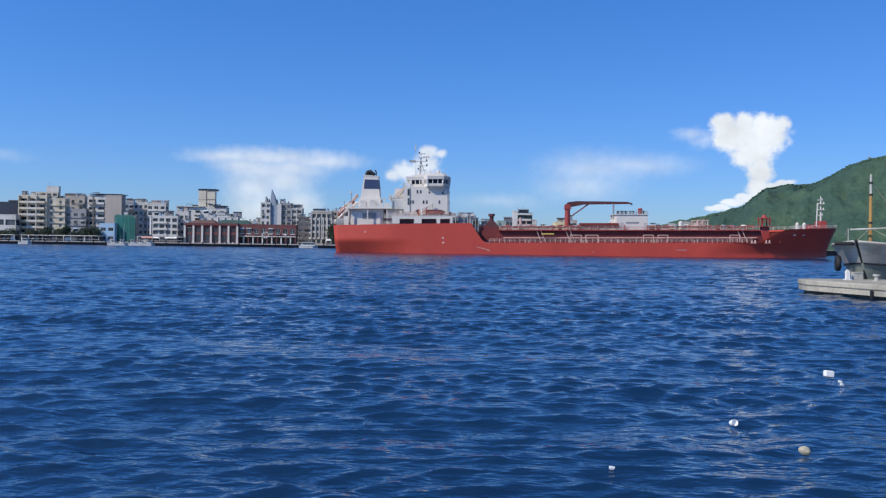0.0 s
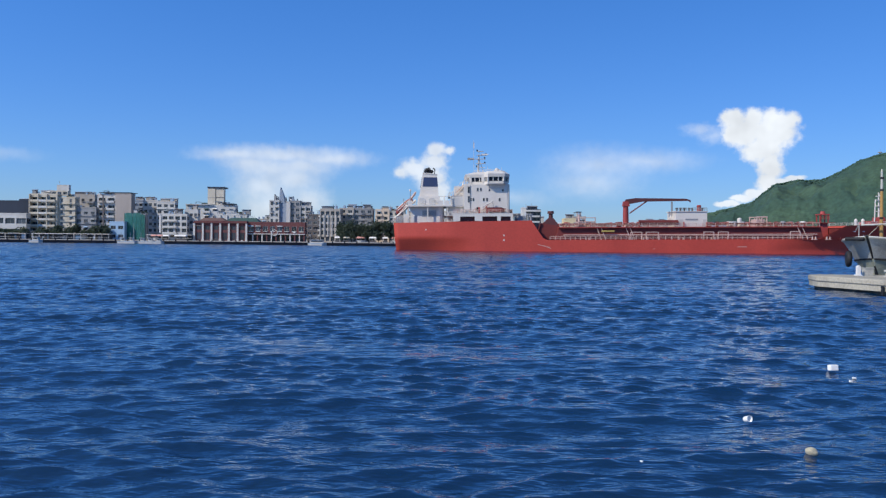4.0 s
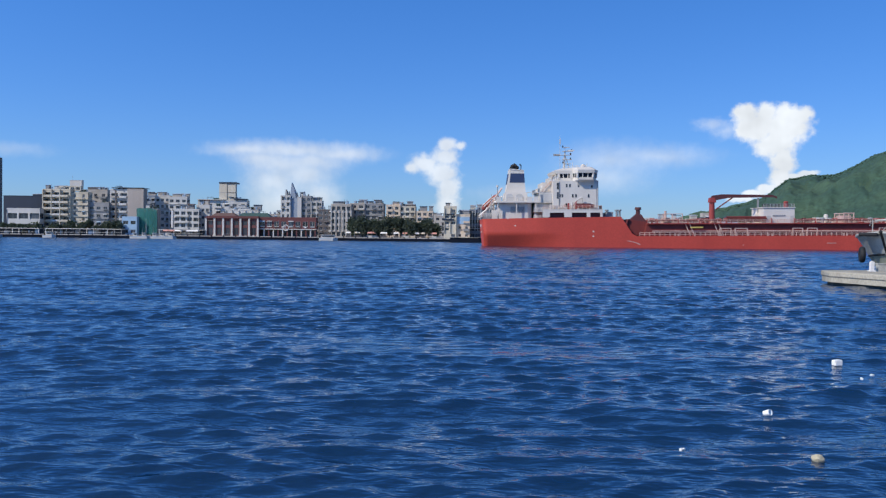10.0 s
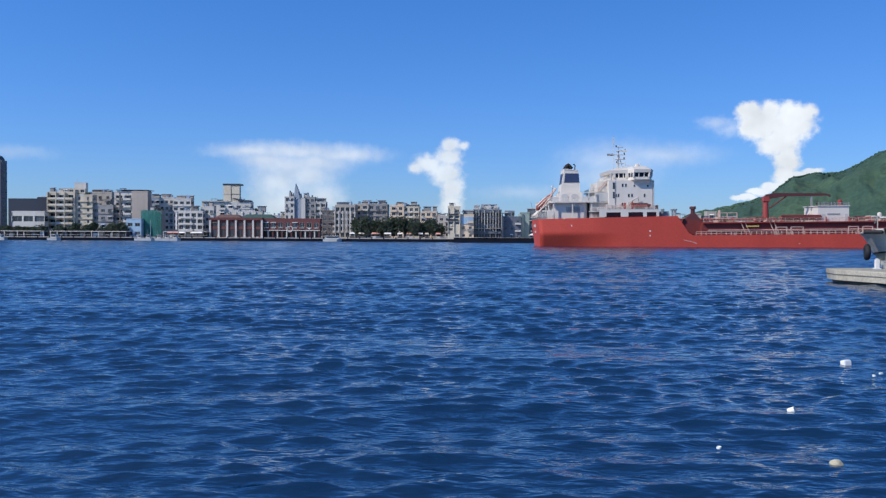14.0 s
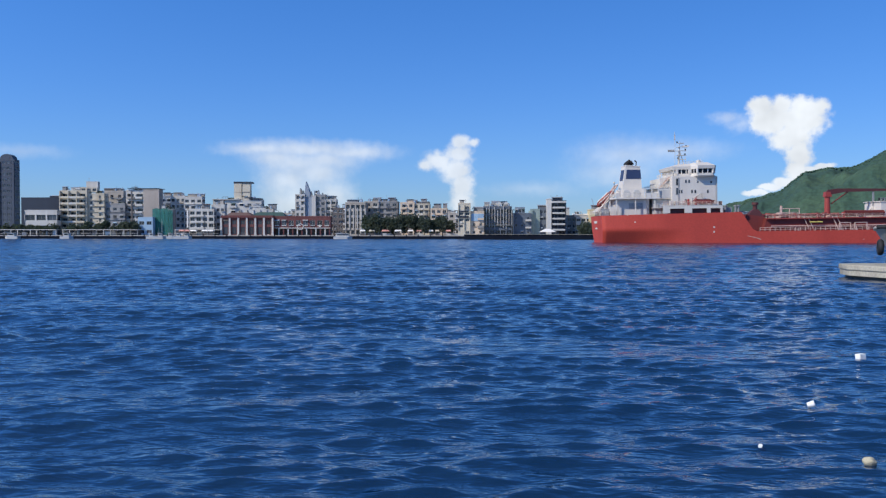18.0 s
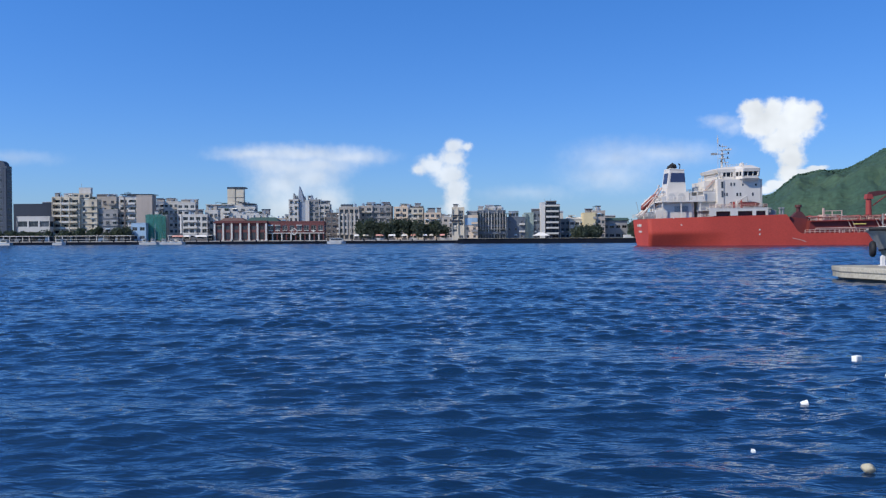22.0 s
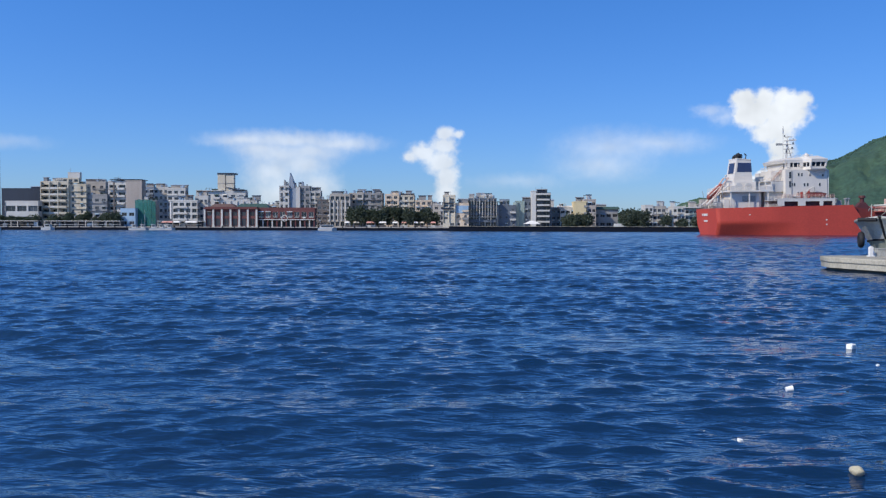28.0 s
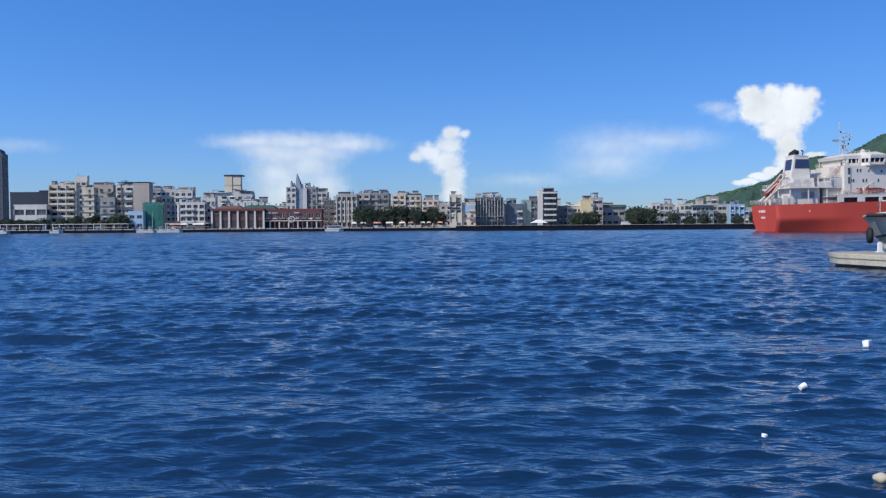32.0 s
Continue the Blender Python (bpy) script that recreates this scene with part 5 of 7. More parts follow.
part("forecastle_bulkhead", Shape().box(122.2, 122.5, -8.6, 8.6, 3.0, 6.29), DECK_RED, ship)

# transom name bars and draught marks
for v0, v1, z0, z1 in ((-1.2, 1.8, 6.0, 6.7), (2.3, 3.0, 6.0, 6.7), (-0.9, 1.9, 4.3, 4.8)):
    u = 0.6 + 0.7 * (1 - (z0 + z1) / 2 / 8.6)
    part("name_bar", Shape().box(u - 0.10, u - 0.02, v0, v1, z0, z1, taper=(-0.05, 0.05, 0, 0)), WHITE, ship, "white lettering bar")
for u, z, w, h in ((9.5, 6.0, 2.2, 0.35), (7.5, 8.0, 4.2, 0.18), (31, 3.0, 0.4, 0.4), (31, 4.3, 0.4, 0.4), (126, 5.2, 0.8, 0.2), (129, 5.2, 0.8, 0.2)):
    v = half_breadth(u, z)
    part("draught_mark", Shape().box(u, u + w, -v - 0.06, -v + 0.1, z, z + h), WHITE, ship, "small white hull mark")


for u, z, w in ((40.5, 1.9, 3.4), (42.2, 1.6, 2.0), (72.0, 1.4, 0.3), (93.0, 1.9, 2.6)):
    part("hull_scuff", Shape().box(u, u + w, -HALF - 0.05, -HALF + 0.1, z, z + 0.16), RAIL, ship, "pale scuff on the hull")


def rail(name, points, height=1.05, gap=1.5, material=WHITE, r=0.045, bars=3):
    """Stanchions and bars along a line of deck points."""
    s = Shape()
    for p, q in zip(points, points[1:]):
        p, q = Vector(p), Vector(q)
        count = max(1, round((q - p).length / gap))
        for i in range(count + 1):
            c = p.lerp(q, i / count)
            s.rod(c, c + Vector((0, 0, height)), r, sides=4)
        for b in range(bars):
            up = Vector((0, 0, height * (b + 1) / bars))
            s.rod(p + up, q + up, r * 0.8, sides=4)
    return part(name, s, material, ship)


# ---- trunk and cargo deck ----
part("cargo_trunk", Shape().box(46, 118, -8.0, 8.0, 3.86, 7.6, taper=(0.8, 0.8, 0.25, 0.25)), DECK_RED, ship, "dark red raised cargo trunk")
for side in (-1, 1):
    edge = [(u, side * (half_breadth(u, 3.9) - 0.15), 3.98) for u in range(44, 118, 7)]
    rail("deck_rail", edge, gap=1.3, r=0.085, bars=2, material=RAIL)
    rail("trunk_rail", [(u, side * 7.6, 7.6) for u in (47, 70, 95, 117)], gap=1.8, material=RAIL, r=0.06)
    rail("forecastle_rail", [(u, side * (half_breadth(u, gunwale(u)) - 0.2), gunwale(u)) for u in range(126, 145, 3)], height=0.9)
    rail("poop_rail", [(u, side * (half_breadth(u, 8.6) - 0.15), 8.6) for u in (0.6, 3, 6)], height=1.0)
rail("stern_rail", [(0.5, -8.2, 8.6), (0.5, 8.2, 8.6)], height=1.0)


def pipe(name, points, r, material, label=""):
    s = Shape()
    for p, q in zip(points, points[1:]):
        s.rod(p, q, r, sides=6)
    return part(name, s, material, ship, label)


rngs = random.Random(3)
for v, r, m in ((-5.2, 0.28, DECK_RED), (-4.2, 0.22, GREY), (-3.1, 0.3, CRANE_RED), (2.5, 0.3, CRANE_RED), (4.0, 0.25, GREY)):
    pipe("cargo_pipe", [(48, v, 8.5), (116, v, 8.5)], r, m)
for v, z in ((-6.4, 8.3), (-6.8, 8.9), (-6.1, 9.3)):
    pipe("hose_line", [(69.5, v, z), (78.6, v, z)], 0.3, DECK_RED)
for i in range(12):
    u = 50 + i * 6
    s = Shape().box(u - 0.12, u + 0.12, -6, -5.8, 7.6, 8.75).box(u - 0.12, u + 0.12, 5.0, 5.2, 7.6, 8.75).box(u - 0.12, u + 0.12, -6, 5.2, 8.75, 8.95)
    part("pipe_support", s, CRANE_RED, ship)
for i in range(26):
    u, v = rngs.uniform(49, 116), rngs.uniform(-6.5, 6)
    s = Shape().rod((u, v, 7.6), (u, v, 7.6 + rngs.uniform(0.8, 1.5)), rngs.uniform(0.25, 0.6), sides=8)
    s.rod((u, v, 8.7), (u, v, 9.1), 0.75, 0.65, sides=8)
    part("tank_hatch", s, rngs.choice((DECK_RED, CRANE_RED, GREY, WHITE)), ship)
# inverted pipe bends at the manifold, and their legs down the trunk side
for u, w in ((66.5, 5.6), (70.6, 5.0), (84.0, 5.0), (88.0, 5.0), (108, 5.0)):
    v = -9.6
    pipe("hose_arch", [(u, v, 3.9), (u, v, 6.1), (u + w * 0.55, v, 6.1), (u + w * 0.55, v, 3.9)], 0.13, RAIL, "pale pinkish hose handling frame")
for u in (57.2, 58.4, 65.3, 66.5, 110.5, 111.8):
    pipe("trunk_ladder", [(u, -7.9, 7.9), (u + 1.3, -9.2, 3.9)], 0.10, RAIL, "pale inclined ladder")
for side in (-1, 1):
    part("trunk_ledge", Shape().box(46.6, 117.4, min(side * 8.75, side * 7.8), max(side * 8.75, side * 7.8), 7.35, 7.62), CRANE_RED, ship, "faded red ledge along the trunk")
    pipe("trunk_pipe", [(48, side * 8.35, 5.4), (116, side * 8.35, 5.4)], 0.16, RAIL)
pipe("yellow_pipe", [(58.5, -9.0, 6.4), (62.0, -9.0, 6.4)], 0.22, YELLOW, "yellow cargo pipe")
for u in range(46, 120, 4):
    s = Shape().rod((u, -9.9, 3.9), (u, -9.9, 4.7), 0.22, sides=6).rod((u + 0.9, -9.9, 3.9), (u + 0.9, -9.9, 4.7), 0.22, sides=6).box(u - 0.4, u + 1.3, -10.2, -9.6, 3.86, 3.96)
    part("mooring_bitts", s, rngs.choice((RAIL, CRANE_RED, RAIL)), ship)

# cowl vents
for u, h in ((45.0, 12.2),):
    s = Shape().box(u - 2.6, u + 2.6, -5.4, -3.2, 7.6, 10.2, taper=(1.9, 1.9, 0.4, 0.4)).rod((u, -4.3, 10.1), (u, -4.3, h - 0.7), 0.6, sides=10)
    s.rod((u, -4.3, h - 0.7), (u, -4.3, h), 0.95, 0.9, sides=12)
    part("cowl_vent", s, MAROON, ship, "dark maroon cowl ventilator")
part("vent_base", Shape().box(41.0, 47.5, -6.2, 6.2, 3.86, 8.0, taper=(1, 0.3, 0.3, 0.3)), DECK_RED, ship)

# manifold control house
def cabin(name, u0, u1, v0, v1, z0, z1, glass_rows=(), material=WHITE, label=""):
    ob = part(name, Shape().box(u0, u1, v0, v1, z0, z1), material, ship, label)
    part("cabin_roof", Shape().box(u0 - 0.25, u1 + 0.25, v0 - 0.25, v1 + 0.25, z1 + 0.003, z1 + 0.2), material, ob)
    for z, h in glass_rows:
        part("window", Shape().box(u0 + 0.4, u1 - 0.4, v0 - 0.04, v0 + 0.04, z, z + h), GLASS, ob)
        part("window", Shape().box(u0 - 0.04, u0 + 0.04, v0 + 0.5, v1 - 0.5, z, z + h), GLASS, ob)
    return ob


winch_frame = Shape().box(52.6, 54.4, -3.8, 0.5, 7.6, 9.3, taper=(0.2, 0.2, 0.3, 0.3)).box(55.2, 57.4, -4.2, 1.2, 7.6, 8.9)
for u in (52.2, 54.8, 57.6):
    winch_frame.rod((u, -4.3, 7.6), (u, -4.3, 10.4), 0.14, sides=6)
winch_frame.rod((52.2, -4.3, 10.3), (57.6, -4.3, 10.3), 0.12, sides=6).rod((52.2, -4.3, 9.2), (57.6, -4.3, 9.2), 0.1, sides=6).rod((53.4, -2, 9.3), (53.4, -2, 11.2), 0.35, sides=8)
part("deck_machinery", winch_frame, RAIL, ship, "pale pinkish deck machinery frame")
cabin("pump_house", 78.3, 86.2, -5.5, 3.5, 7.6, 11.9, (), WHITE, "pale grey-white deck house")
for u in (79.0, 79.9, 80.8, 81.9, 82.7, 85.6):
    part("roof_vent", Shape().rod((u, -3, 12.0), (u, -3, 12.7), 0.2, sides=8).rod((u, -3, 12.7), (u, -3, 13.0), 0.32, sides=8), BLACK, ship)
part("wall_louvre", Shape().box(80.4, 83.6, -5.58, -5.45, 9.5, 9.9), GREY, ship)
for u in (79.0, 85.0):
    part("wall_door", Shape().box(u, u + 0.9, -5.57, -5.45, 7.7, 9.7), PALE_GREY, ship)
part("roof_vent", Shape().rod((84.4, -3.8, 12.0), (84.4, -3.8, 13.5), 0.6, sides=10).rod((84.4, -3.8, 13.5), (84.4, -3.8, 13.8), 0.75, 0.5, sides=10), CRANE_RED, ship)
rail("house_rail", [(78.3, -5.4, 12.1), (86.2, -5.4, 12.1)], height=0.9, gap=0.8, material=GREY, r=0.07)
frame_shape = Shape().box(101.0, 103.4, -3.0, 1.0, 7.6, 9.8)
for u in (100.8, 102.2, 103.6):
    for v in (-4.2, 1.4):
        frame_shape.rod((u, v, 7.6), (u, v, 10.4), 0.16, sides=6)
    frame_shape.rod((u, -4.2, 10.3), (u, 1.4, 10.3), 0.14, sides=6)
for v in (-4.2, 1.4):
    for z in (9.2, 10.4):
        frame_shape.rod((100.6, v, z), (103.8, v, z), 0.14, sides=6)
part("manifold_frame", frame_shape, RAIL, ship, "pale pinkish manifold frame")
part("deck_machinery", Shape().rod((96.2, -3, 7.6), (96.2, -3, 9.9), 0.6, sides=10).rod((96.2, -3, 9.9), (96.2, -3, 10.2), 0.6, 0.1, sides=10), WHITE, ship, "white vent post")
part("deck_machinery", Shape().box(93.2, 95.0, -3.6, -1, 7.6, 9.2), WHITE, ship)
vent = part("vent_tower", Shape().box(119.6, 122.0, -2.4, 0.0, 3.9, 8.6, taper=(0.2, 0.2, 0.2, 0.2)), CRANE_RED, ship, "red forward vent tower")
for u in (119.6, 121.9):
    for v in (-2.3, -0.1):
        part("vent_leg", Shape().box(u - 0.14, u + 0.14, v - 0.14, v + 0.14, 8.6, 10.9), CRANE_RED, vent)
part("vent_head", Shape().box(119.3, 122.3, -2.6, 0.2, 10.9, 11.2).rod((120.8, -1.2, 11.2), (120.8, -1.2, 12.0), 0.8, 0.55, sides=10).rod((120.2, -1.2, 8.6), (120.2, -1.2, 10.9), 0.3, sides=8), CRANE_RED, vent)
part("vent_platform", Shape().box(118.6, 123.4, -3.0, 0.6, 8.62, 8.74), CRANE_RED, vent)
rail("vent_rail", [(119.3, -2.7, 9.6), (122.1, -2.7, 9.6)], height=0.9, gap=0.7, material=CRANE_RED)

# ---- hose crane ----
crane = part("crane_post", Shape().rod((66.9, -1.5, 7.6), (66.9, -1.5, 13.6), 0.85, 0.75, sides=14).box(66.0, 67.9, -2.4, -0.6, 13.6, 15.0, taper=(0.2, 0.4, 0.1, 0.1)), CRANE_RED, ship, "faded red crane column")
part("crane_jib", Shape().prism([(66.1, 14.4), (67.0, 15.6), (69.6, 15.95), (81.4, 15.75), (82.7, 15.3), (82.7, 14.7), (82.1, 15.1), (71.5, 14.95), (67.8, 14.2)], -1.8, -1.2, "y"), MAROON, crane, "dark maroon jib")
part("jib_ram", Shape().rod((68.0, -1.5, 11.6), (72.3, -1.5, 15.0), 0.18, sides=8), DECK_RED, crane)
part("jib_rest", Shape().box(78.05, 78.4, -1.7, -1.3, 7.6, 14.9), GREY, ship, "grey jib rest post")
part("jib_rest_frame", Shape().rod((75.8, -1.5, 7.6), (78.1, -1.5, 10.8), 0.18, sides=6).rod((78.6, -6.0, 7.6), (78.4, -1.5, 10.8), 0.18, sides=6).box(77.4, 79.0, -2.2, -0.8, 7.6, 10.6, taper=(0.4, 0.4, 0.3, 0.3)), WHITE, ship)
part("crane_base", Shape().rod((67.3, -1.5, 7.3), (67.3, -1.5, 8.6), 1.3, 1.1, sides=14), RAIL, crane)

# ---- poop gear ----
for u, v in ((2.2, -5.0), (2.4, 4.6), (36.4, -6.0), (37.2, -1.0), (36.6, 5.0)):
    s = Shape().rod((u, v - 1.1, 9.2), (u, v + 1.1, 9.2), 0.6, sides=12).box(u - 0.9, u + 0.9, v - 1.4, v - 1.1, 8.03, 10.0).box(u - 0.9, u + 0.9, v + 1.1, v + 1.4, 8.03, 10.0)
    part("mooring_winch", s, GREY, ship, "grey mooring winch")
for u in (35.4, 38.2, 39.0):
    part("deck_vent", Shape().rod((u, -7.8, 8.03), (u, -7.8, 10.2), 0.3, sides=8).rod((u, -7.8, 10.2), (u, -7.8, 10.6), 0.55, sides=8), GREY, ship)
pipe("flag_staff", [(0.5, -0.6, 8.6), (-0.6, -0.6, 13.2)], 0.06, GREY)
pipe("stern_light_pole", [(3.4, -5.4, 8.5), (3.4, -5.4, 15.0)], 0.1, GREY)

# ---- forecastle ----
foremast = part("foremast", Shape().rod((137.6, 0, 6.3), (137.6, 0, 16.6), 0.32, 0.16, sides=8).rod((136.3, 0, 6.3), (136.7, 0, 14.6), 0.18, sides=6), WHITE, ship, "white foremast with lamps")
for z, w in ((11.0, 0.5), (12.6, 1.1), (14.3, 1.2), (15.4, 0.5)):
    part("mast_crosstree", Shape().box(136.8, 137.6 + w, -w * 0.5, w * 0.5, z, z + 0.2), WHITE, foremast)
    part("mast_lamp", Shape().rod((137.5 + w, 0, z + 0.2), (137.5 + w, 0, z + 0.65), 0.22, sides=8), WHITE, foremast)
part("windlass", Shape().rod((134.2, -3.5, 8.6), (134.2, 3.5, 8.6), 0.8, sides=12).box(133.2, 135.2, -0.8, 0.8, 7.6, 9.6), CRANE_RED, ship, "red anchor windlass")
for u in (129.6, 131.6):
    part("deck_vent", Shape().rod((u, -2.8, 7.6), (u, -2.8, 9.6), 0.45, sides=10).rod((u, -2.8, 9.6), (u, -2.8, 10.2), 0.55, 0.2, sides=10), WHITE, ship)
part("forecastle_locker", Shape().box(136.6, 139.0, -2.2, 2.2, 6.3, 9.4, taper=(0.2, 0.4, 0.2, 0.2)), CRANE_RED, ship)

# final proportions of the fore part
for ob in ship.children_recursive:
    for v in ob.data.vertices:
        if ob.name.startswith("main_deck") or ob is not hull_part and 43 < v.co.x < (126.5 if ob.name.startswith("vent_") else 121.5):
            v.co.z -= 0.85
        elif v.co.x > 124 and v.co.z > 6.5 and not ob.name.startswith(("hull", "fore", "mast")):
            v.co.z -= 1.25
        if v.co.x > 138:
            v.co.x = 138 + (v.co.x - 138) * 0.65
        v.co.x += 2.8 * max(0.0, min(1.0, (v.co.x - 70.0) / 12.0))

# ---- superstructure ----
poop_house = part("poop_house", Shape().prism([(5.4, -6.6), (13.6, -6.6), (14.4, -6.2), (14.8, -5.2), (14.8, 5.2), (14.4, 6.2), (13.6, 6.6), (5.4, 6.6)], 8.03, 12.62), WHITE, ship, "white aft deck house with rounded corners")
part("vent_panel", Shape().box(8.6, 12.6, -6.67, -6.55, 9.9, 11.6), PALE_GREY, poop_house, "pale grey louvred panel")
for i in range(7):
    part("louvre", Shape().box(8.7, 12.5, -6.74, -6.66, 10.0 + i * 0.22, 10.12 + i * 0.22), GREY, poop_house)
part("door", Shape().box(6.2, 7.1, -6.66, -6.56, 8.1, 10.1), PALE_GREY, poop_house)
part("door", Shape().box(5.34, 5.44, -3.2, -2.3, 8.1, 10.1), PALE_GREY, poop_house)
part("stern_locker", Shape().box(3.4, 4.9, -6.9, -4.9, 8.03, 10.6), WHITE, ship, "white deck locker")
part("house_roof", Shape().prism([(4.0, -8.0), (4.6, -8.3), (17.0, -8.3), (17.0, 8.3), (4.6, 8.3), (4.0, 8.0)], 12.63, 13.05), WHITE, ship, "white overhanging deck edge")
for v in (-7.9, 7.9):
    for u in (4.9, 10.2, 15.6):
        part("deck_pillar", Shape().box(u - 0.14, u + 0.14, v - 0.14, v + 0.14, 8.03, 12.62), WHITE, ship)
casing = part("engine_casing", Shape().box(7.2, 13.6, -4.6, 4.6, 13.05, 15.7, taper=(0.2, 0.0, 0.1, 0.1)), WHITE, ship, "white engine casing")
for u in (7.6, 10.4):
    arch = [(u, 13.2), (u + 1.9, 13.2), (u + 1.9, 14.7), (u + 1.5, 15.2), (u + 0.4, 15.2), (u, 14.7)]
    part("casing_hatch", Shape().prism(arch, -4.72, -4.5, "y"), PALE_GREY, casing, "pale grey arched hatch")
# bulwark panels and rails round the funnel deck
for u in (4.6, 13.2, 15.0):
    part("bulwark_panel", Shape().box(u, u + 1.3, -8.2, -8.1, 13.05, 14.3), WHITE, ship)
for u in (13.0, 14.8, 16.6):
    part("bulwark_post", Shape().box(u - 0.12, u + 0.12, -8.1, -7.8, 13.05, 15.5), WHITE, ship)
part("bulwark_rail", Shape().box(12.9, 16.8, -8.05, -7.85, 15.4, 15.55), WHITE, ship)
rail("funnel_deck_rail", [(4.3, 8.0, 13.05), (4.3, -8.0, 13.05), (13.0, -8.15, 13.05)], height=1.1, gap=1.2, r=0.06)
funnel = part("funnel", Shape().prism([(7.7, 15.68), (8.75, 22.3), (12.75, 21.9), (13.3, 15.68)], -2.9, 2.9, "y"), WHITE, ship, "white tapered funnel")
part("funnel_band", Shape().prism([(8.7, 18.55), (9.0, 21.15), (12.86, 21.1), (13.08, 18.5)], -2.98, 2.98, "y"), NAVY, funnel, "navy blue funnel panel")
# Flat navy plate gives the aft recess its darkness by colour alone.
part("funnel_slot", Shape().prism([(8.15, 18.2), (8.62, 21.2), (8.42, 21.2), (8.0, 18.2)], -1.8, 1.8, "y"), NAVY, funnel, "navy plate coloured like a shaded recess")
part("funnel_rim", Shape().prism([(8.68, 22.25), (8.72, 22.5), (12.85, 22.1), (12.85, 21.85)], -3.02, 3.02, "y"), WHITE, funnel)
for u, v, h in ((9.4, -1.2, 23.7), (10.0, 0.5, 24.0), (10.3, -0.5, 23.6), (9.5, 1.4, 23.5), (10.9, 0.9, 23.3)):
    part("exhaust_pipe", Shape().rod((u, v, 22.0), (u, v, h - 0.45), 0.46, sides=10).rod((u, v, h - 0.55), (u + 0.75, v, h), 0.5, 0.44, sides=10), BLACK, funnel, "sooty black exhaust pipe")
part("exhaust_pipe", Shape().rod((12.0, -1.0, 21.9), (12.2, -1.0, 23.5), 0.14, sides=8).rod((12.2, -1.0, 23.5), (11.7, -1.0, 23.9), 0.18, sides=8), BLACK, funnel, "sooty black whistle pipe")
pipe("vent_pole", [(5.2, -3.6, 13.0), (5.2, -3.6, 17.4)], 0.11, GREY)
part("vent_head", Shape().rod((5.2, -3.6, 17.2), (5.2, -3.6, 17.7), 0.3, sides=8), WHITE, ship)

# stepped house between funnel and bridge
part("link_house", Shape().box(15.4, 21.0, -6.4, 6.4, 8.03, 12.6), PALE_GREY, ship, "pale grey lower house")
part("link_deck", Shape().box(14.9, 21.0, -9.0, 9.0, 10.0, 10.15), WHITE, ship)
rail("link_rail", [(15.0, -8.9, 10.15), (19.0, -8.9, 10.15)], height=1.0, gap=0.9, r=0.06)
rail("link_rail", [(14.9, -8.6, 8.05), (18.6, -8.6, 8.05)], height=1.0, gap=0.9, r=0.06)
lower_step = part("lower_step", Shape().box(16.9, 21.0, -7.4, 7.4, 12.61, 15.55), WHITE, ship, "white stepped house")
# Grey plate puts the shade on the step's side into colour.
part("step_panel", Shape().box(17.5, 20.6, -7.48, -7.38, 12.9, 15.2), PALE_GREY, lower_step)
upper_step = part("upper_step", Shape().box(17.7, 21.0, -5.4, 5.4, 15.56, 18.4), WHITE, ship, "white stepped house")
part("door", Shape().box(17.64, 17.74, -1.0, 0.0, 15.6, 17.6), PALE_GREY, upper_step)
rail("step_rail", [(16.2, 7.3, 15.56), (16.2, -7.3, 15.56), (20.9, -7.3, 15.56)], height=1.05, gap=1.0, r=0.055)
part("step_deck", Shape().box(16.0, 21.0, -7.5, 7.5, 15.551, 15.62), WHITE, ship)
for v in (-6.6, -5.7):
    pipe("stair_stringer", [(17.4, v, 15.6), (20.2, v, 18.7)], 0.11, RAIL)
for i in range(9):
    part("stair_tread", Shape().box(17.2 + i * 0.31, 17.45 + i * 0.31, -6.6, -5.7, 15.85 + i * 0.34, 15.89 + i * 0.34), RAIL, ship)
pipe("stair_handrail", [(17.0, -6.6, 16.6), (19.8, -6.6, 19.7)], 0.07, WHITE)

block_house = part("accommodation_block", Shape().prism([(20.3, -8.6), (32.4, -8.6), (33.0, -8.2), (33.0, 8.2), (32.4, 8.6), (20.3, 8.6)], 8.03, 18.68), WHITE, ship, "white accommodation block")
for u, z in ((24.1, 17.3), (25.0, 17.3), (27.4, 17.3), (31.1, 17.2), (22.2, 14.5), (22.9, 14.5), (25.8, 14.45), (26.7, 14.45), (30.2, 14.45), (24.0, 11.9), (30.6, 11.9)):
    for side in (-1, 1):
        port = part("cabin_window", Shape().box(u - 0.24, u + 0.24, side * 8.6 - 0.05, side * 8.6 + 0.05, z - 0.45, z + 0.45), GLASS, block_house)
        part("window_rim", Shape().box(u - 0.34, u + 0.34, side * 8.6 - 0.03, side * 8.6 + 0.03, z - 0.55, z + 0.55), WHITE, port)
for z in (11.9, 14.5, 17.2):
    for v in (-6, -3.5, -1, 1, 3.5, 6):
        part("cabin_window", Shape().box(32.95, 33.05, v - 0.3, v + 0.3, z - 0.45, z + 0.45), GLASS, block_house)
for z in (16.9, 14.3):
    part("side_door", Shape().box(21.35, 21.95, -8.68, -8.55, z - 0.6, z + 1.2), GLASS, block_house, "dark side doorway")
pipe("drain_pipe", [(22.0, -8.72, 9.0), (22.0, -8.72, 18.4)], 0.09, GREY)
pipe("edge_pipe", [(32.7, -8.72, 10.6), (32.7, -8.72, 18.6)], 0.12, PALE_GREY)


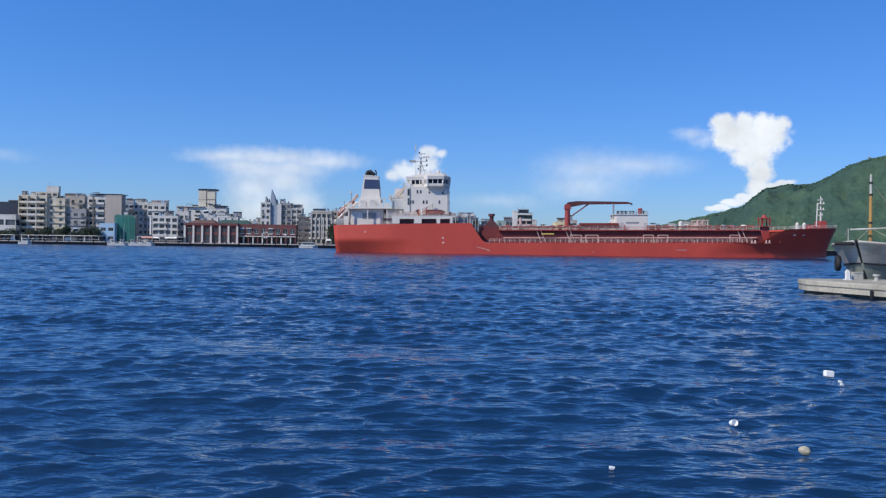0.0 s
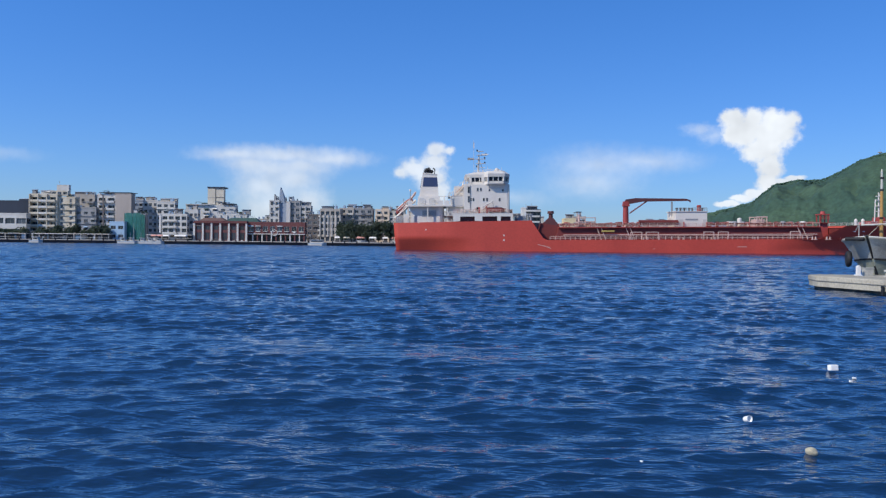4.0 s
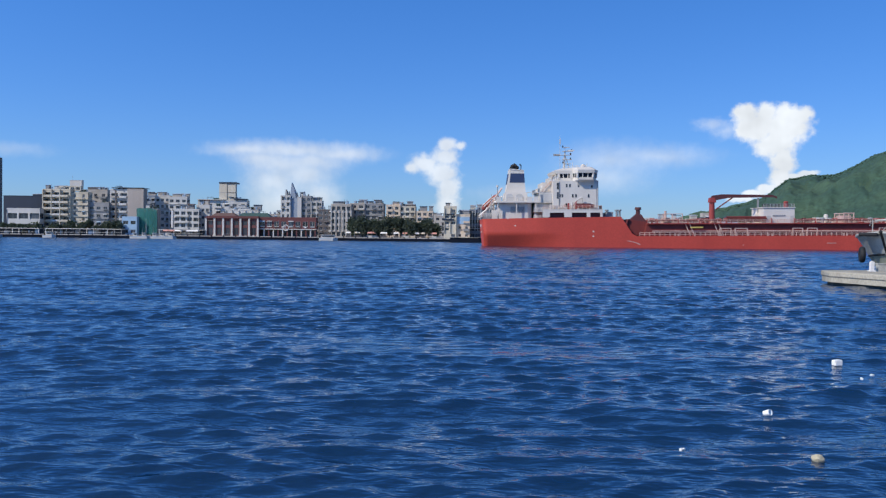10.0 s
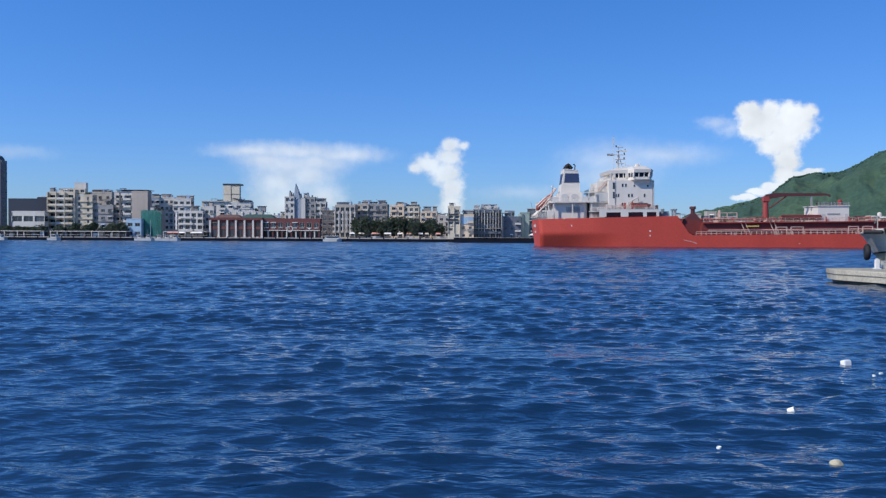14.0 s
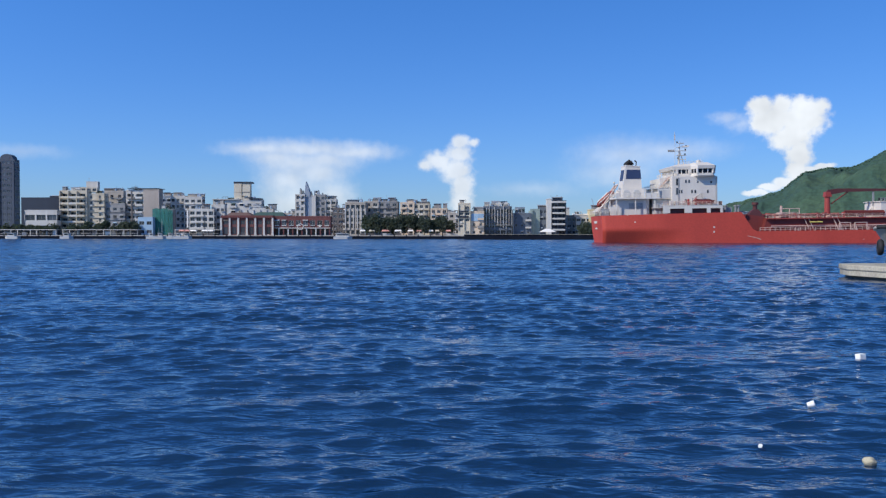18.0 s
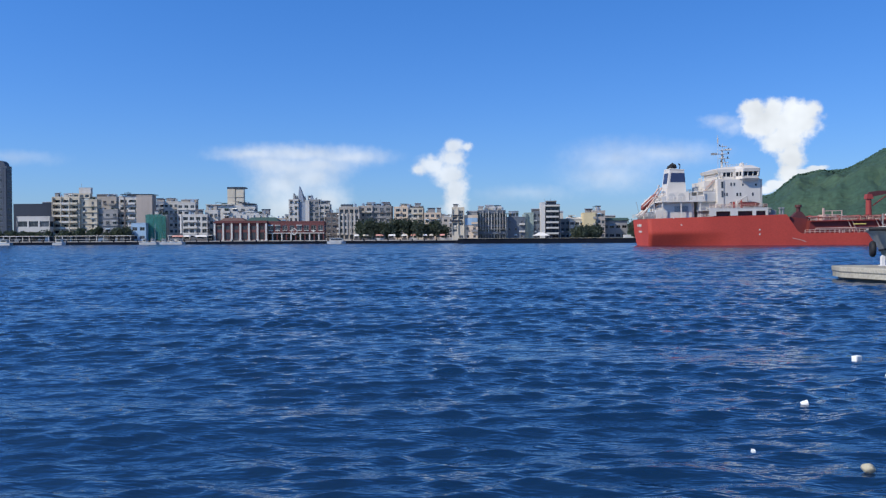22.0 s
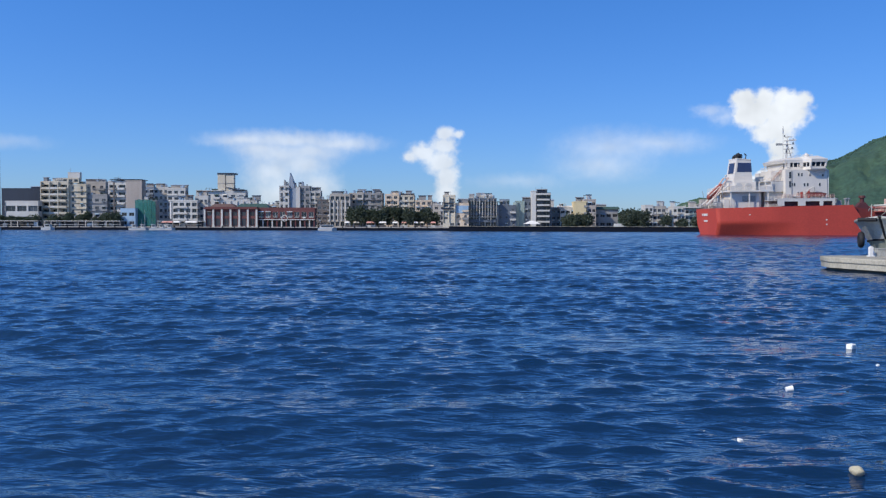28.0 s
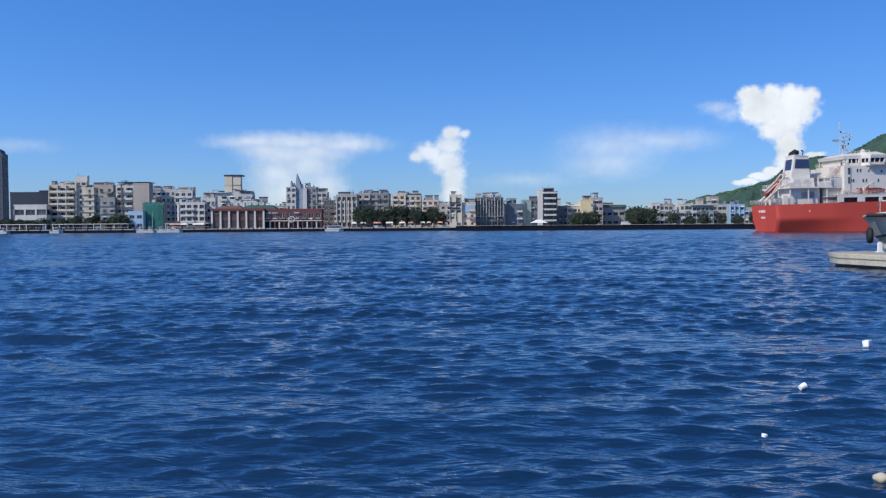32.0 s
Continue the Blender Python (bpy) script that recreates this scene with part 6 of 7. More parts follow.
# bridge: a side house with three windows and wings that reach the ship's sides
def bridge_plan(grow, aft=22.2):
    half = [(aft, -6.6), (26.0, -7.0), (26.9, -9.9), (31.2, -9.9), (32.6, -6.6), (33.0, -2.4)]
    half = half + [(u, -v) for u, v in reversed(half)]
    return [(27.0 + (u - 27.0) * (1 + grow / 7.0), v * (1 + grow / 9.0)) for u, v in half]


part("bridge_deck", Shape().loft(bridge_plan(0.2, 20.4), 18.69, bridge_plan(0.3, 20.4), 18.95), WHITE, ship, "white bridge deck edge")
wheel = part("wheelhouse", Shape().loft(bridge_plan(0.0), 18.951, bridge_plan(0.1), 19.55), WHITE, ship, "white wheelhouse with side wings")
part("window_band", Shape().loft(bridge_plan(-0.15), 19.551, bridge_plan(0.0), 20.72), GLASS, wheel, "dark wheelhouse windows")
base_plan, head_plan = bridge_plan(-0.02), bridge_plan(0.12)
for k in range(len(base_plan)):
    p, q, p2, q2 = base_plan[k], base_plan[(k + 1) % len(base_plan)], head_plan[k], head_plan[(k + 1) % len(base_plan)]
    count = max(1, round(math.dist(p, q) / 1.5))
    for i in range(count):
        f = i / count
        a, c = (p[0] + (q[0] - p[0]) * f, p[1] + (q[1] - p[1]) * f, 19.54), (p2[0] + (q2[0] - p2[0]) * f, p2[1] + (q2[1] - p2[1]) * f, 20.73)
        part("window_post", Shape().rod(a, c, 0.34 if i == 0 else 0.15, sides=6), WHITE, wheel)
part("blank_panel", Shape().box(21.9, 22.5, -6.95, -6.6, 19.55, 20.73), WHITE, wheel)
part("aft_wall", Shape().box(21.95, 22.25, -6.3, 6.3, 18.96, 20.72), WHITE, wheel, "white aft bridge wall")
part("aft_door", Shape().box(21.9, 21.96, -4.6, -3.7, 19.0, 20.5), GLASS, wheel)
part("blank_panel", Shape().box(25.2, 26.4, -7.3, -6.9, 19.55, 20.73), WHITE, wheel)
crown = Shape().loft(bridge_plan(0.45, 21.4), 20.73, bridge_plan(0.6, 21.2), 21.6)
low, high = bridge_plan(0.6, 21.2), [(28.0 + (u - 28.0) * 0.78, v * 0.66) for u, v in bridge_plan(0.3, 21.8)]
n = len(crown.v)
crown.v += [(u, v, 21.6) for u, v in low] + [(u, v, 22.3 + 0.05 * (u - 22)) for u, v in high]
m = len(low)
crown.f.append(tuple(n + m + i for i in range(m)))
for i in range(m):
    crown.f.append((n + i, n + (i + 1) % m, n + m + (i + 1) % m, n + m + i))
crown.k += [0] * (m + 1)
part("wheelhouse_top", crown, WHITE, wheel, "white sloping wheelhouse roof")
for side in (-1, 1):
    fillet = [(8.55, 16.6)] + [(10.1 - 1.5 * math.cos(a), 16.9 + 1.75 * math.sin(a)) for a in (0.25, 0.5, 0.8, 1.1, 1.4)] + [(10.1, 18.69), (8.55, 18.69)]
    part("wing_bracket", Shape().prism([(side * v, z) for v, z in fillet], 27.2, 31.6, "x"), WHITE, wheel, "white curved wing bracket")
    pipe("canopy_post", [(20.9, side * 6.6, 18.95), (21.3, side * 6.8, 20.8)], 0.1, WHITE)
rail("aft_bridge_rail", [(22.2, -6.9, 18.95), (20.2, -6.9, 18.95), (20.2, 6.9, 18.95)], height=1.05, gap=1.0, r=0.05)
rail("monkey_rail", [(23.6, -3.6, 22.4), (30.6, -3.6, 22.7)], height=0.7, r=0.04)

# radar mast: slim post with thin yards and lamps
mast = part("radar_mast", Shape().rod((24.6, 0, 22.0), (24.9, 0, 27.6), 0.34, 0.2, sides=8).rod((24.9, 0, 27.6), (25.0, 0, 29.4), 0.09, 0.05, sides=6).rod((26.3, 0, 22.2), (25.0, 0, 26.4), 0.12, sides=6), PALE_GREY, ship, "pale grey radar mast")
for z, a, c in ((24.0, 24.4, 26.6), (25.2, 24.0, 26.9), (26.5, 22.2, 26.8), (27.6, 24.2, 27.2), (28.7, 24.5, 26.2)):
    part("mast_yard", Shape().box(a, c, -0.5, 0.5, z, z + 0.12), PALE_GREY, mast)
    part("mast_yard", Shape().rod((24.8, -1.4, z + 0.05), (24.8, 1.4, z + 0.05), 0.07, sides=5), PALE_GREY, mast)
part("radar_scanner", Shape().box(21.6, 23.4, -0.25, 0.15, 26.3, 26.9), GREY, mast, "grey radar scanner bar")
part("radar_scanner", Shape().box(25.6, 27.6, -0.2, 0.15, 27.75, 28.05), WHITE, mast)
for u, v, z in ((24.2, -0.9, 24.15), (26.6, 0.4, 25.35), (26.5, -0.4, 26.65), (26.9, 0.2, 27.75), (24.4, 0.6, 28.85)):
    part("mast_lamp", Shape().rod((u, v, z), (u, v, z + 0.5), 0.2, sides=8), BLACK, mast)
pipe("whip_aerial", [(23.4, -0.6, 22.2), (23.4, -0.6, 32.0)], 0.06, PALE_GREY)
part("aerial_box", Shape().box(23.25, 23.55, -0.75, -0.45, 29.6, 31.2), PALE_GREY, ship)
dome = Shape().rod((29.9, -1.5, 22.5), (29.9, -1.5, 23.1), 0.4, 0.75, sides=14)
for i in range(7):
    a, b = math.pi * i / 14, math.pi * (i + 1) / 14
    dome.rod((29.9, -1.5, 23.1 + 0.75 * math.sin(a)), (29.9, -1.5, 23.1 + 0.75 * math.sin(b)), 0.75 * math.cos(a), 0.75 * math.cos(b) + 0.001, sides=14)
part("radome", dome, WHITE, ship, "white satellite radome", smooth=True)
for u, v, h in ((27.6, 3, 24.8), (31.6, 2, 24.4)):
    pipe("whip_aerial", [(u, v, 22.3), (u, v, h)], 0.06, WHITE)

# side screens flush with the hull, with open bays and a boat deck above
for side in (-1, 1):
    screen = Shape()
    bays = [(2.0, 6.0, 8.5, 9.75), (8.1, 12.2, 8.5, 9.75), (13.2, 15.9, 8.5, 9.75)]
    pierced(screen, *((17.2, -10.3, 1, 0) if side < 0 else (33.8, 10.3, -1, 0)), 16.6, 8.5, 10.5, bays if side < 0 else [(16.6 - b, 16.6 - a, c, d) for a, b, c, d in bays], 0.2)
    part("side_screen", screen, WHITE, ship, "white side screen with open bays", fix=False)
    # Added sheet: deck red, darkened to colour in the shade inside the bays.
    part("inner_bulkhead", Shape().box(19.0, 33.4, min(side * 9.3, side * 9.2), max(side * 9.3, side * 9.2), 8.05, 10.4), MAROON, ship, "added maroon backing with the bays' shade in its colour")
    part("boat_deck", Shape().box(17.2, 33.8, min(side * 10.35, side * 8.61), max(side * 10.35, side * 8.61), 10.5, 10.66), WHITE, ship)
    rail("boat_deck_rail", [(17.4, side * 10.2, 10.66), (33.6, side * 10.2, 10.66)], height=1.0, gap=1.1, r=0.055, material=WHITE if side > 0 else RAIL)
rescue = part("rescue_boat", Shape().loft([(26.6, -9.9), (30.4, -9.9), (31.4, -9.4), (30.4, -8.9), (26.6, -8.9)], 11.1, [(26.2, -10.1), (30.8, -10.1), (31.9, -9.4), (30.8, -8.8), (26.2, -8.8)], 11.9), CRANE_RED, ship, "dull red rescue boat")
part("boat_cover", Shape().loft([(26.2, -10.1), (30.8, -10.1), (31.9, -9.4), (30.8, -8.8), (26.2, -8.8)], 11.901, [(26.8, -9.7), (29.6, -9.7), (30.2, -9.4), (29.6, -9.2), (26.8, -9.2)], 12.3), MAROON, rescue)
for u in (27.0, 30.2):
    part("boat_chock", Shape().box(u - 0.1, u + 0.1, -9.9, -8.9, 10.67, 11.2), WHITE, rescue)
davit = part("boat_davit", Shape().rod((25.4, -9.5, 10.66), (25.4, -9.5, 12.6), 0.26, sides=8).rod((25.4, -9.5, 12.4), (28.2, -9.5, 14.0), 0.15, sides=6), WHITE, ship, "white boat crane")
part("crane_ram", Shape().rod((25.5, -9.5, 11.4), (27.0, -9.5, 13.2), 0.09, sides=6), CRANE_RED, davit)
part("crane_wire", Shape().rod((28.2, -9.5, 14.0), (28.4, -9.5, 12.2), 0.04, sides=4), BLACK, davit)
for u, w, h, m in ((19.2, 0.8, 1.3, WHITE), (20.6, 1.0, 1.0, PALE_GREY), (24.2, 0.5, 1.7, CRANE_RED), (26.4, 0.35, 1.9, CRANE_RED), (23.2, 0.5, 1.4, RAIL)):
    part("deck_locker", Shape().box(u, u + w, -10.0, -9.2, 10.67, 10.67 + h, taper=(0.05, 0.05, 0.05, 0.05)), m, ship)
part("deck_lamp", Shape().box(32.9, 33.6, -10.1, -9.4, 10.67, 11.6), BLACK, ship, "dark deck lamp box")
for u in (21.9, 22.9):
    part("life_raft", Shape().rod((u, -9.7, 11.1), (u + 0.85, -9.7, 11.1), 0.38, sides=10), WHITE, ship, "white life raft canister")

# free-fall lifeboat on its sloping ramp over the stern
ramp_from, ramp_way = Vector((1.2, 0, 9.8)), Vector((0.74, 0, 0.673))
shell = Shape()
for a, b, ra, rb in ((0.3, 0.9, 0.3, 0.75), (0.9, 2.2, 0.75, 0.98), (2.2, 4.8, 0.98, 0.98), (4.8, 6.0, 0.98, 0.75), (6.0, 6.5, 0.75, 0.35)):
    p = ramp_from + Vector((-0.35, 0, 0.9))
    shell.rod(p + ramp_way * a, p + ramp_way * b, ra, rb, sides=14)
boat = part("lifeboat", shell, LIFEBOAT, ship, "dull red enclosed free-fall lifeboat")
for turn in (-2.6, -1.2, -0.35, 0.35, 1.2, 2.6):
    p = ramp_from + Vector((-0.35, 0, 0.9)) + Vector((-0.673, 0, 0.74)) * 0.97 * math.cos(turn) + Vector((0, 1, 0)) * 0.97 * math.sin(turn)
    part("grab_rail", Shape().rod(p + ramp_way * 1.2, p + ramp_way * 5.2, 0.12, sides=6), WHITE, boat, "white lengthwise grab rail")
for side in (-1, 1):
    v = side * 1.7
    pipe("ramp_beam", [ramp_from + Vector((-1.0, v, -0.6)), ramp_from + ramp_way * 7.4 + Vector((0, v, 0))], 0.26, WHITE, "white lifeboat ramp beam")
    pipe("davit_beam", [(0.9, v, 9.0), (6.6, v, 17.0)], 0.26, RAIL, "pale pinkish lifeboat davit beam")
    pipe("ramp_leg", [(2.2, v, 8.1), (2.2, v, 11.6)], 0.16, WHITE)
    pipe("ramp_leg", [(4.4, v, 8.1), (4.4, v, 13.3)], 0.16, WHITE)
pipe("davit_head", [(6.6, -1.7, 17.0), (6.6, 1.7, 17.0)], 0.2, WHITE)


# ---- pier, boat and drift ----
def pier():
    plan = [(24.7, 57.2), (25.1, 59.4), (26.1, 60.0), (70, 58.6), (70, 22), (35.2, 22)]
    top = Shape().prism(plan, 0.62, 0.98)
    root = solid("concrete_pier", top, CONCRETE, "weathered concrete pier with stained edge", "pier", pose(0.22, 0, -0.05))
    bv = root.modifiers.new("worn_edge", "BEVEL")
    bv.width, bv.segments = 0.07, 2
    mid = [(24.78, 57.24), (25.16, 59.33), (26.16, 59.93), (69.8, 58.5), (69.8, 22.1), (35.25, 22.1)]
    part("pier_face", Shape().prism(mid, 0.26, 0.622), CONCRETE, root, "stained concrete face")
    # The foot's dark tone joins wet concrete and the reflection below the pier.
    low = [(25.1, 57.4), (25.4, 59.0), (26.5, 59.6), (69, 58.2), (69, 22.6), (35.4, 22.6)]
    part("pier_foot", Shape().prism(low, -2.0, 0.262), WET, root, "wet pier foot with the dark reflection in its colour")
    for i in range(6):
        t = 0.16 + 0.15 * i
        x, y = 24.7 + (35.2 - 24.7) * t, 57.2 + (22 - 57.2) * t
        part("drain_slot", Shape().box(-0.05, 0.05, -0.12, 0.12, 0.05, 0.6), RUBBER, root, "dark rubber fender strip", at=pose(x - 0.02, y, 0.0, 0, 0, 0))
    return root


pier()


def bollard(x, y):
    s = Shape().rod((0, 0, 0), (0, 0, 0.34), 0.14, 0.13, sides=12).rod((0, 0, 0.34), (0, 0, 0.46), 0.24, 0.24, sides=12).rod((0, 0, 0), (0, 0, 0.05), 0.26, 0.26, sides=12)
    return solid("mooring_bollard", s, BOAT_PALE, "pale painted iron mooring bollard on the pier", "bollard", pose(x, y, 0.93), "pier bollards")


bollard(29.6, 56.8), bollard(32.5, 47.5)
solid("pier_post", Shape().box(-0.12, 0.12, -0.12, 0.12, 0, 0.66).box(-0.2, 0.2, -0.2, 0.2, 0, 0.08).rod((0, 0, 0.66), (0, 0, 0.72), 0.1, sides=8), AWNING, "short white post on the pier edge", "post", pose(28.2, 58.0, 0.93))
solid("pier_box", Shape().box(-0.3, 0.3, -0.2, 0.2, 0, 0.5).box(-0.34, 0.34, -0.24, 0.24, 0.5, 0.56), BOAT_PALE, "small white crate on the pier", "crate", pose(29.0, 58.3, 0.93))


def fishing_boat():
    """Wooden fishing boat moored behind the pier, bow towards the open water."""
    boat = thing("fishing_boat", pose(30.9, 61.8, -0.2, 0, 0, 44), "worn grey-green wooden fishing boat moored at the pier", "boat")
    sh = Shape()
    ns, nz = 44, 8
    for side in (-1, 1):
        base = len(sh.v)
        for i in range(ns + 1):
            s = i / ns
            top = 3.1 + 0.75 * (1 - s) ** 3
            for j in range(nz + 1):
                f = j / nz
                z = -0.4 + (top + 0.4) * f
                u = (1.9 - 2.6 * f ** 1.4) * (1 - s) + 14.0 * s
                w = 2.6 * (1 - (1 - min(1.0, s * 4.6)) ** 2.4) * (0.35 + 0.65 * f ** 0.8) + 0.12 * f * (1 - s)
                sh.v.append((u, side * w, z))
        for i in range(ns):
            for j in range(nz):
                a = base + i * (nz + 1) + j
                sh.f.append((a, a + nz + 1, a + nz + 2, a + 1))
    n = (ns + 1) * (nz + 1)
    for j in range(nz):
        sh.f.append((j, j + 1, n + j + 1, n + j))
        k = ns * (nz + 1) + j
        sh.f.append((k, n + k, n + k + 1, k + 1))
    sh.k = [int(i < 2 * ns * nz and i % nz >= 5) for i in range(len(sh.f))]
    part("hull", sh.mesh("hull", BOAT_GREY, BOAT_PALE), None, boat, "stained grey-green planked hull with pale bulwark")
    part("deck", Shape().prism([(0.4, 0), (3, -2.2), (13.9, -2.45), (13.9, 2.45), (3, 2.2)], 2.6, 2.7), BOAT_PALE, boat)
    for side in (-1, 1):
        cap, strake = Shape(), Shape()
        for i in range(40):
            a, b = i / 40, (i + 1) / 40
            pts = []
            for s in (a, b):
                f = 1.0
                w = 2.6 * (1 - (1 - min(1.0, s * 4.6)) ** 2.4) + 0.12 * (1 - s)
                pts.append((-0.7 * (1 - s) + 14 * s, side * w, 3.1 + 0.75 * (1 - s) ** 3))
            cap.rod(pts[0], pts[1], 0.10, sides=6)
            low = []
            for s in (a, b):
                f = 0.62
                top = 3.1 + 0.75 * (1 - s) ** 3
                w = 2.6 * (1 - (1 - min(1.0, s * 4.6)) ** 2.4) * (0.35 + 0.65 * f ** 0.8) + 0.12 * f * (1 - s)
                low.append(((1.9 - 2.6 * f ** 1.4) * (1 - s) + 14 * s, side * (w + 0.02), -0.4 + (top + 0.4) * f))
            strake.rod(low[0], low[1], 0.075, sides=6)
        part("gunwale", cap, BOAT_PALE, boat, "pale worn gunwale cap")
        part("rubbing_strake", strake, RUBBER, boat, "dark rubbing strake")
    part("stem_post", Shape().rod((1.9, 0, -0.1), (0.9, 0, 2.0), 0.12, sides=6).rod((0.9, 0, 2.0), (-0.72, 0, 3.95), 0.12, sides=6), RUBBER, boat, "dark timber stem post")
    part("anchor_roller", Shape().box(-0.7, 0.9, 0.2, 1.5, 3.62, 3.8).rod((-0.7, 0.2, 3.7), (-0.7, 1.5, 3.7), 0.14, sides=8), RUBBER, boat, "dark anchor roller platform")
    ring = Shape()
    for i in range(20):
        a = 2 * math.pi * i / 20
        for j in range(10):
            b = 2 * math.pi * j / 10
            w = 0.42 + 0.20 * math.cos(b)
            ring.v.append((0.25 + 0.86 * w * math.cos(a) - 0.09 * math.sin(b), 1.62 + 0.45 * w * math.cos(a) + 0.19 * math.sin(b), 2.2 + w * math.sin(a)))
            ring.f.append((i * 10 + j, (i + 1) % 20 * 10 + j, (i + 1) % 20 * 10 + (j + 1) % 10, i * 10 + (j + 1) % 10))
    ring.k = [0] * 200
    part("tyre_fender", ring, RUBBER, boat, "black rubber tyre fender", smooth=True)
    pole = part("mast", Shape().rod((1.6, -0.2, 2.7), (1.53, -0.2, 7.3), 0.16, 0.11, sides=10), BAMBOO, boat, "yellowed timber mast with a pale upper half")
    part("upper_mast", Shape().rod((1.53, -0.2, 7.3), (1.5, -0.2, 8.7), 0.10, 0.075, sides=10), BOAT_PALE, pole, "pale painted upper mast")
    for z in (5.2, 7.3, 8.2):
        part("mast_band", Shape().rod((1.55, -0.2, z), (1.55, -0.2, z + 0.16), 0.13, sides=10), RUBBER, pole)
    part("mast_cap", Shape().rod((1.5, -0.2, 8.7), (1.5, -0.2, 8.95), 0.09, 0.04, sides=8), BOAT_PALE, pole)
    part("boom", Shape().rod((0.6, 0.9, 4.75), (1.8, -4.2, 5.0), 0.07, sides=6), BOAT_PALE, boat, "pale boom")
    for p, q in (((1.55, -0.2, 4.9), (0.0, 0.3, 3.8)), ((1.55, -0.2, 4.9), (3.0, -2.4, 3.4)), ((1.5, -0.2, 8.4), (6.0, -2.5, 3.2))):
        part("stay_rope", Shape().rod(p, q, 0.025, sides=5), ROPE, boat)
    part("deck_crate", Shape().box(1.3, 2.3, -2.2, -1.6, 2.7, 3.9), AWNING, boat, "pale fish crate")
    part("bow_rail", Shape().rod((0.5, 1.0, 3.8), (0.5, 1.0, 4.8), 0.04, sides=5).rod((0.5, 1.0, 4.8), (3.2, 2.2, 4.4), 0.04, sides=5), BOAT_PALE, boat)
    return boat


fishing_boat()


# ---- floating rubbish ----
def rough_box(sx, sy, sz, jitter, seed):
    bm = bmesh.new()
    bmesh.ops.create_cube(bm, size=1.0)
    bmesh.ops.bevel(bm, geom=bm.edges[:], offset=0.08, segments=2, affect="EDGES")
    rng = random.Random(seed)
    for v in bm.verts:
        v.co = Vector((v.co.x * sx, v.co.y * sy, v.co.z * sz)) + Vector((rng.uniform(-1, 1), rng.uniform(-1, 1), rng.uniform(-1, 1))) * jitter
    me = bpy.data.meshes.new("floating_piece")
    bm.to_mesh(me)
    bm.free()
    return me


def afloat(name, me, material, label, category):
    me.materials.append(material)
    return tagged(new(name, me), label, category, "floating rubbish")


foam_box = afloat("foam_box", rough_box(0.21, 0.15, 0.14, 0.006, 1), FOAM, "white polystyrene box floating on the water", "foam box")
cup = bmesh.new()
bmesh.ops.create_cone(cup, cap_ends=True, segments=16, radius1=0.045, radius2=0.058, depth=0.125)
bmesh.ops.inset_region(cup, faces=[f for f in cup.faces if len(f.verts) > 8 and f.normal.z > 0.5], thickness=0.02, depth=-0.05)
cup_mesh = bpy.data.meshes.new("floating_cup")
cup.to_mesh(cup_mesh)
cup.free()
floating_cup = afloat("floating_cup", cup_mesh, FOAM, "white foam cup tipped over on the water", "cup")
ball = bmesh.new()
bmesh.ops.create_icosphere(ball, subdivisions=3, radius=0.088)
for v in ball.verts:
    v.co *= 1 + 0.22 * noise.noise(v.co * 14)
    v.co.z *= 0.75
ball_mesh = bpy.data.meshes.new("foam_lump")
ball.to_mesh(ball_mesh)
ball.free()
foam_lump = afloat("foam_lump", ball_mesh, LUMP, "yellowish worn foam lump floating on the water", "foam lump")
scrap = afloat("plastic_scrap", rough_box(0.07, 0.05, 0.035, 0.008, 5), FOAM, "small white plastic scrap on the water", "scrap")
chip = afloat("plastic_scrap", rough_box(0.06, 0.05, 0.035, 0.008, 9), FOAM, "small white plastic scrap on the water", "scrap")
flake = afloat("plastic_scrap", rough_box(0.08, 0.05, 0.03, 0.008, 11), FOAM, "thin white plastic flake on the water", "scrap")


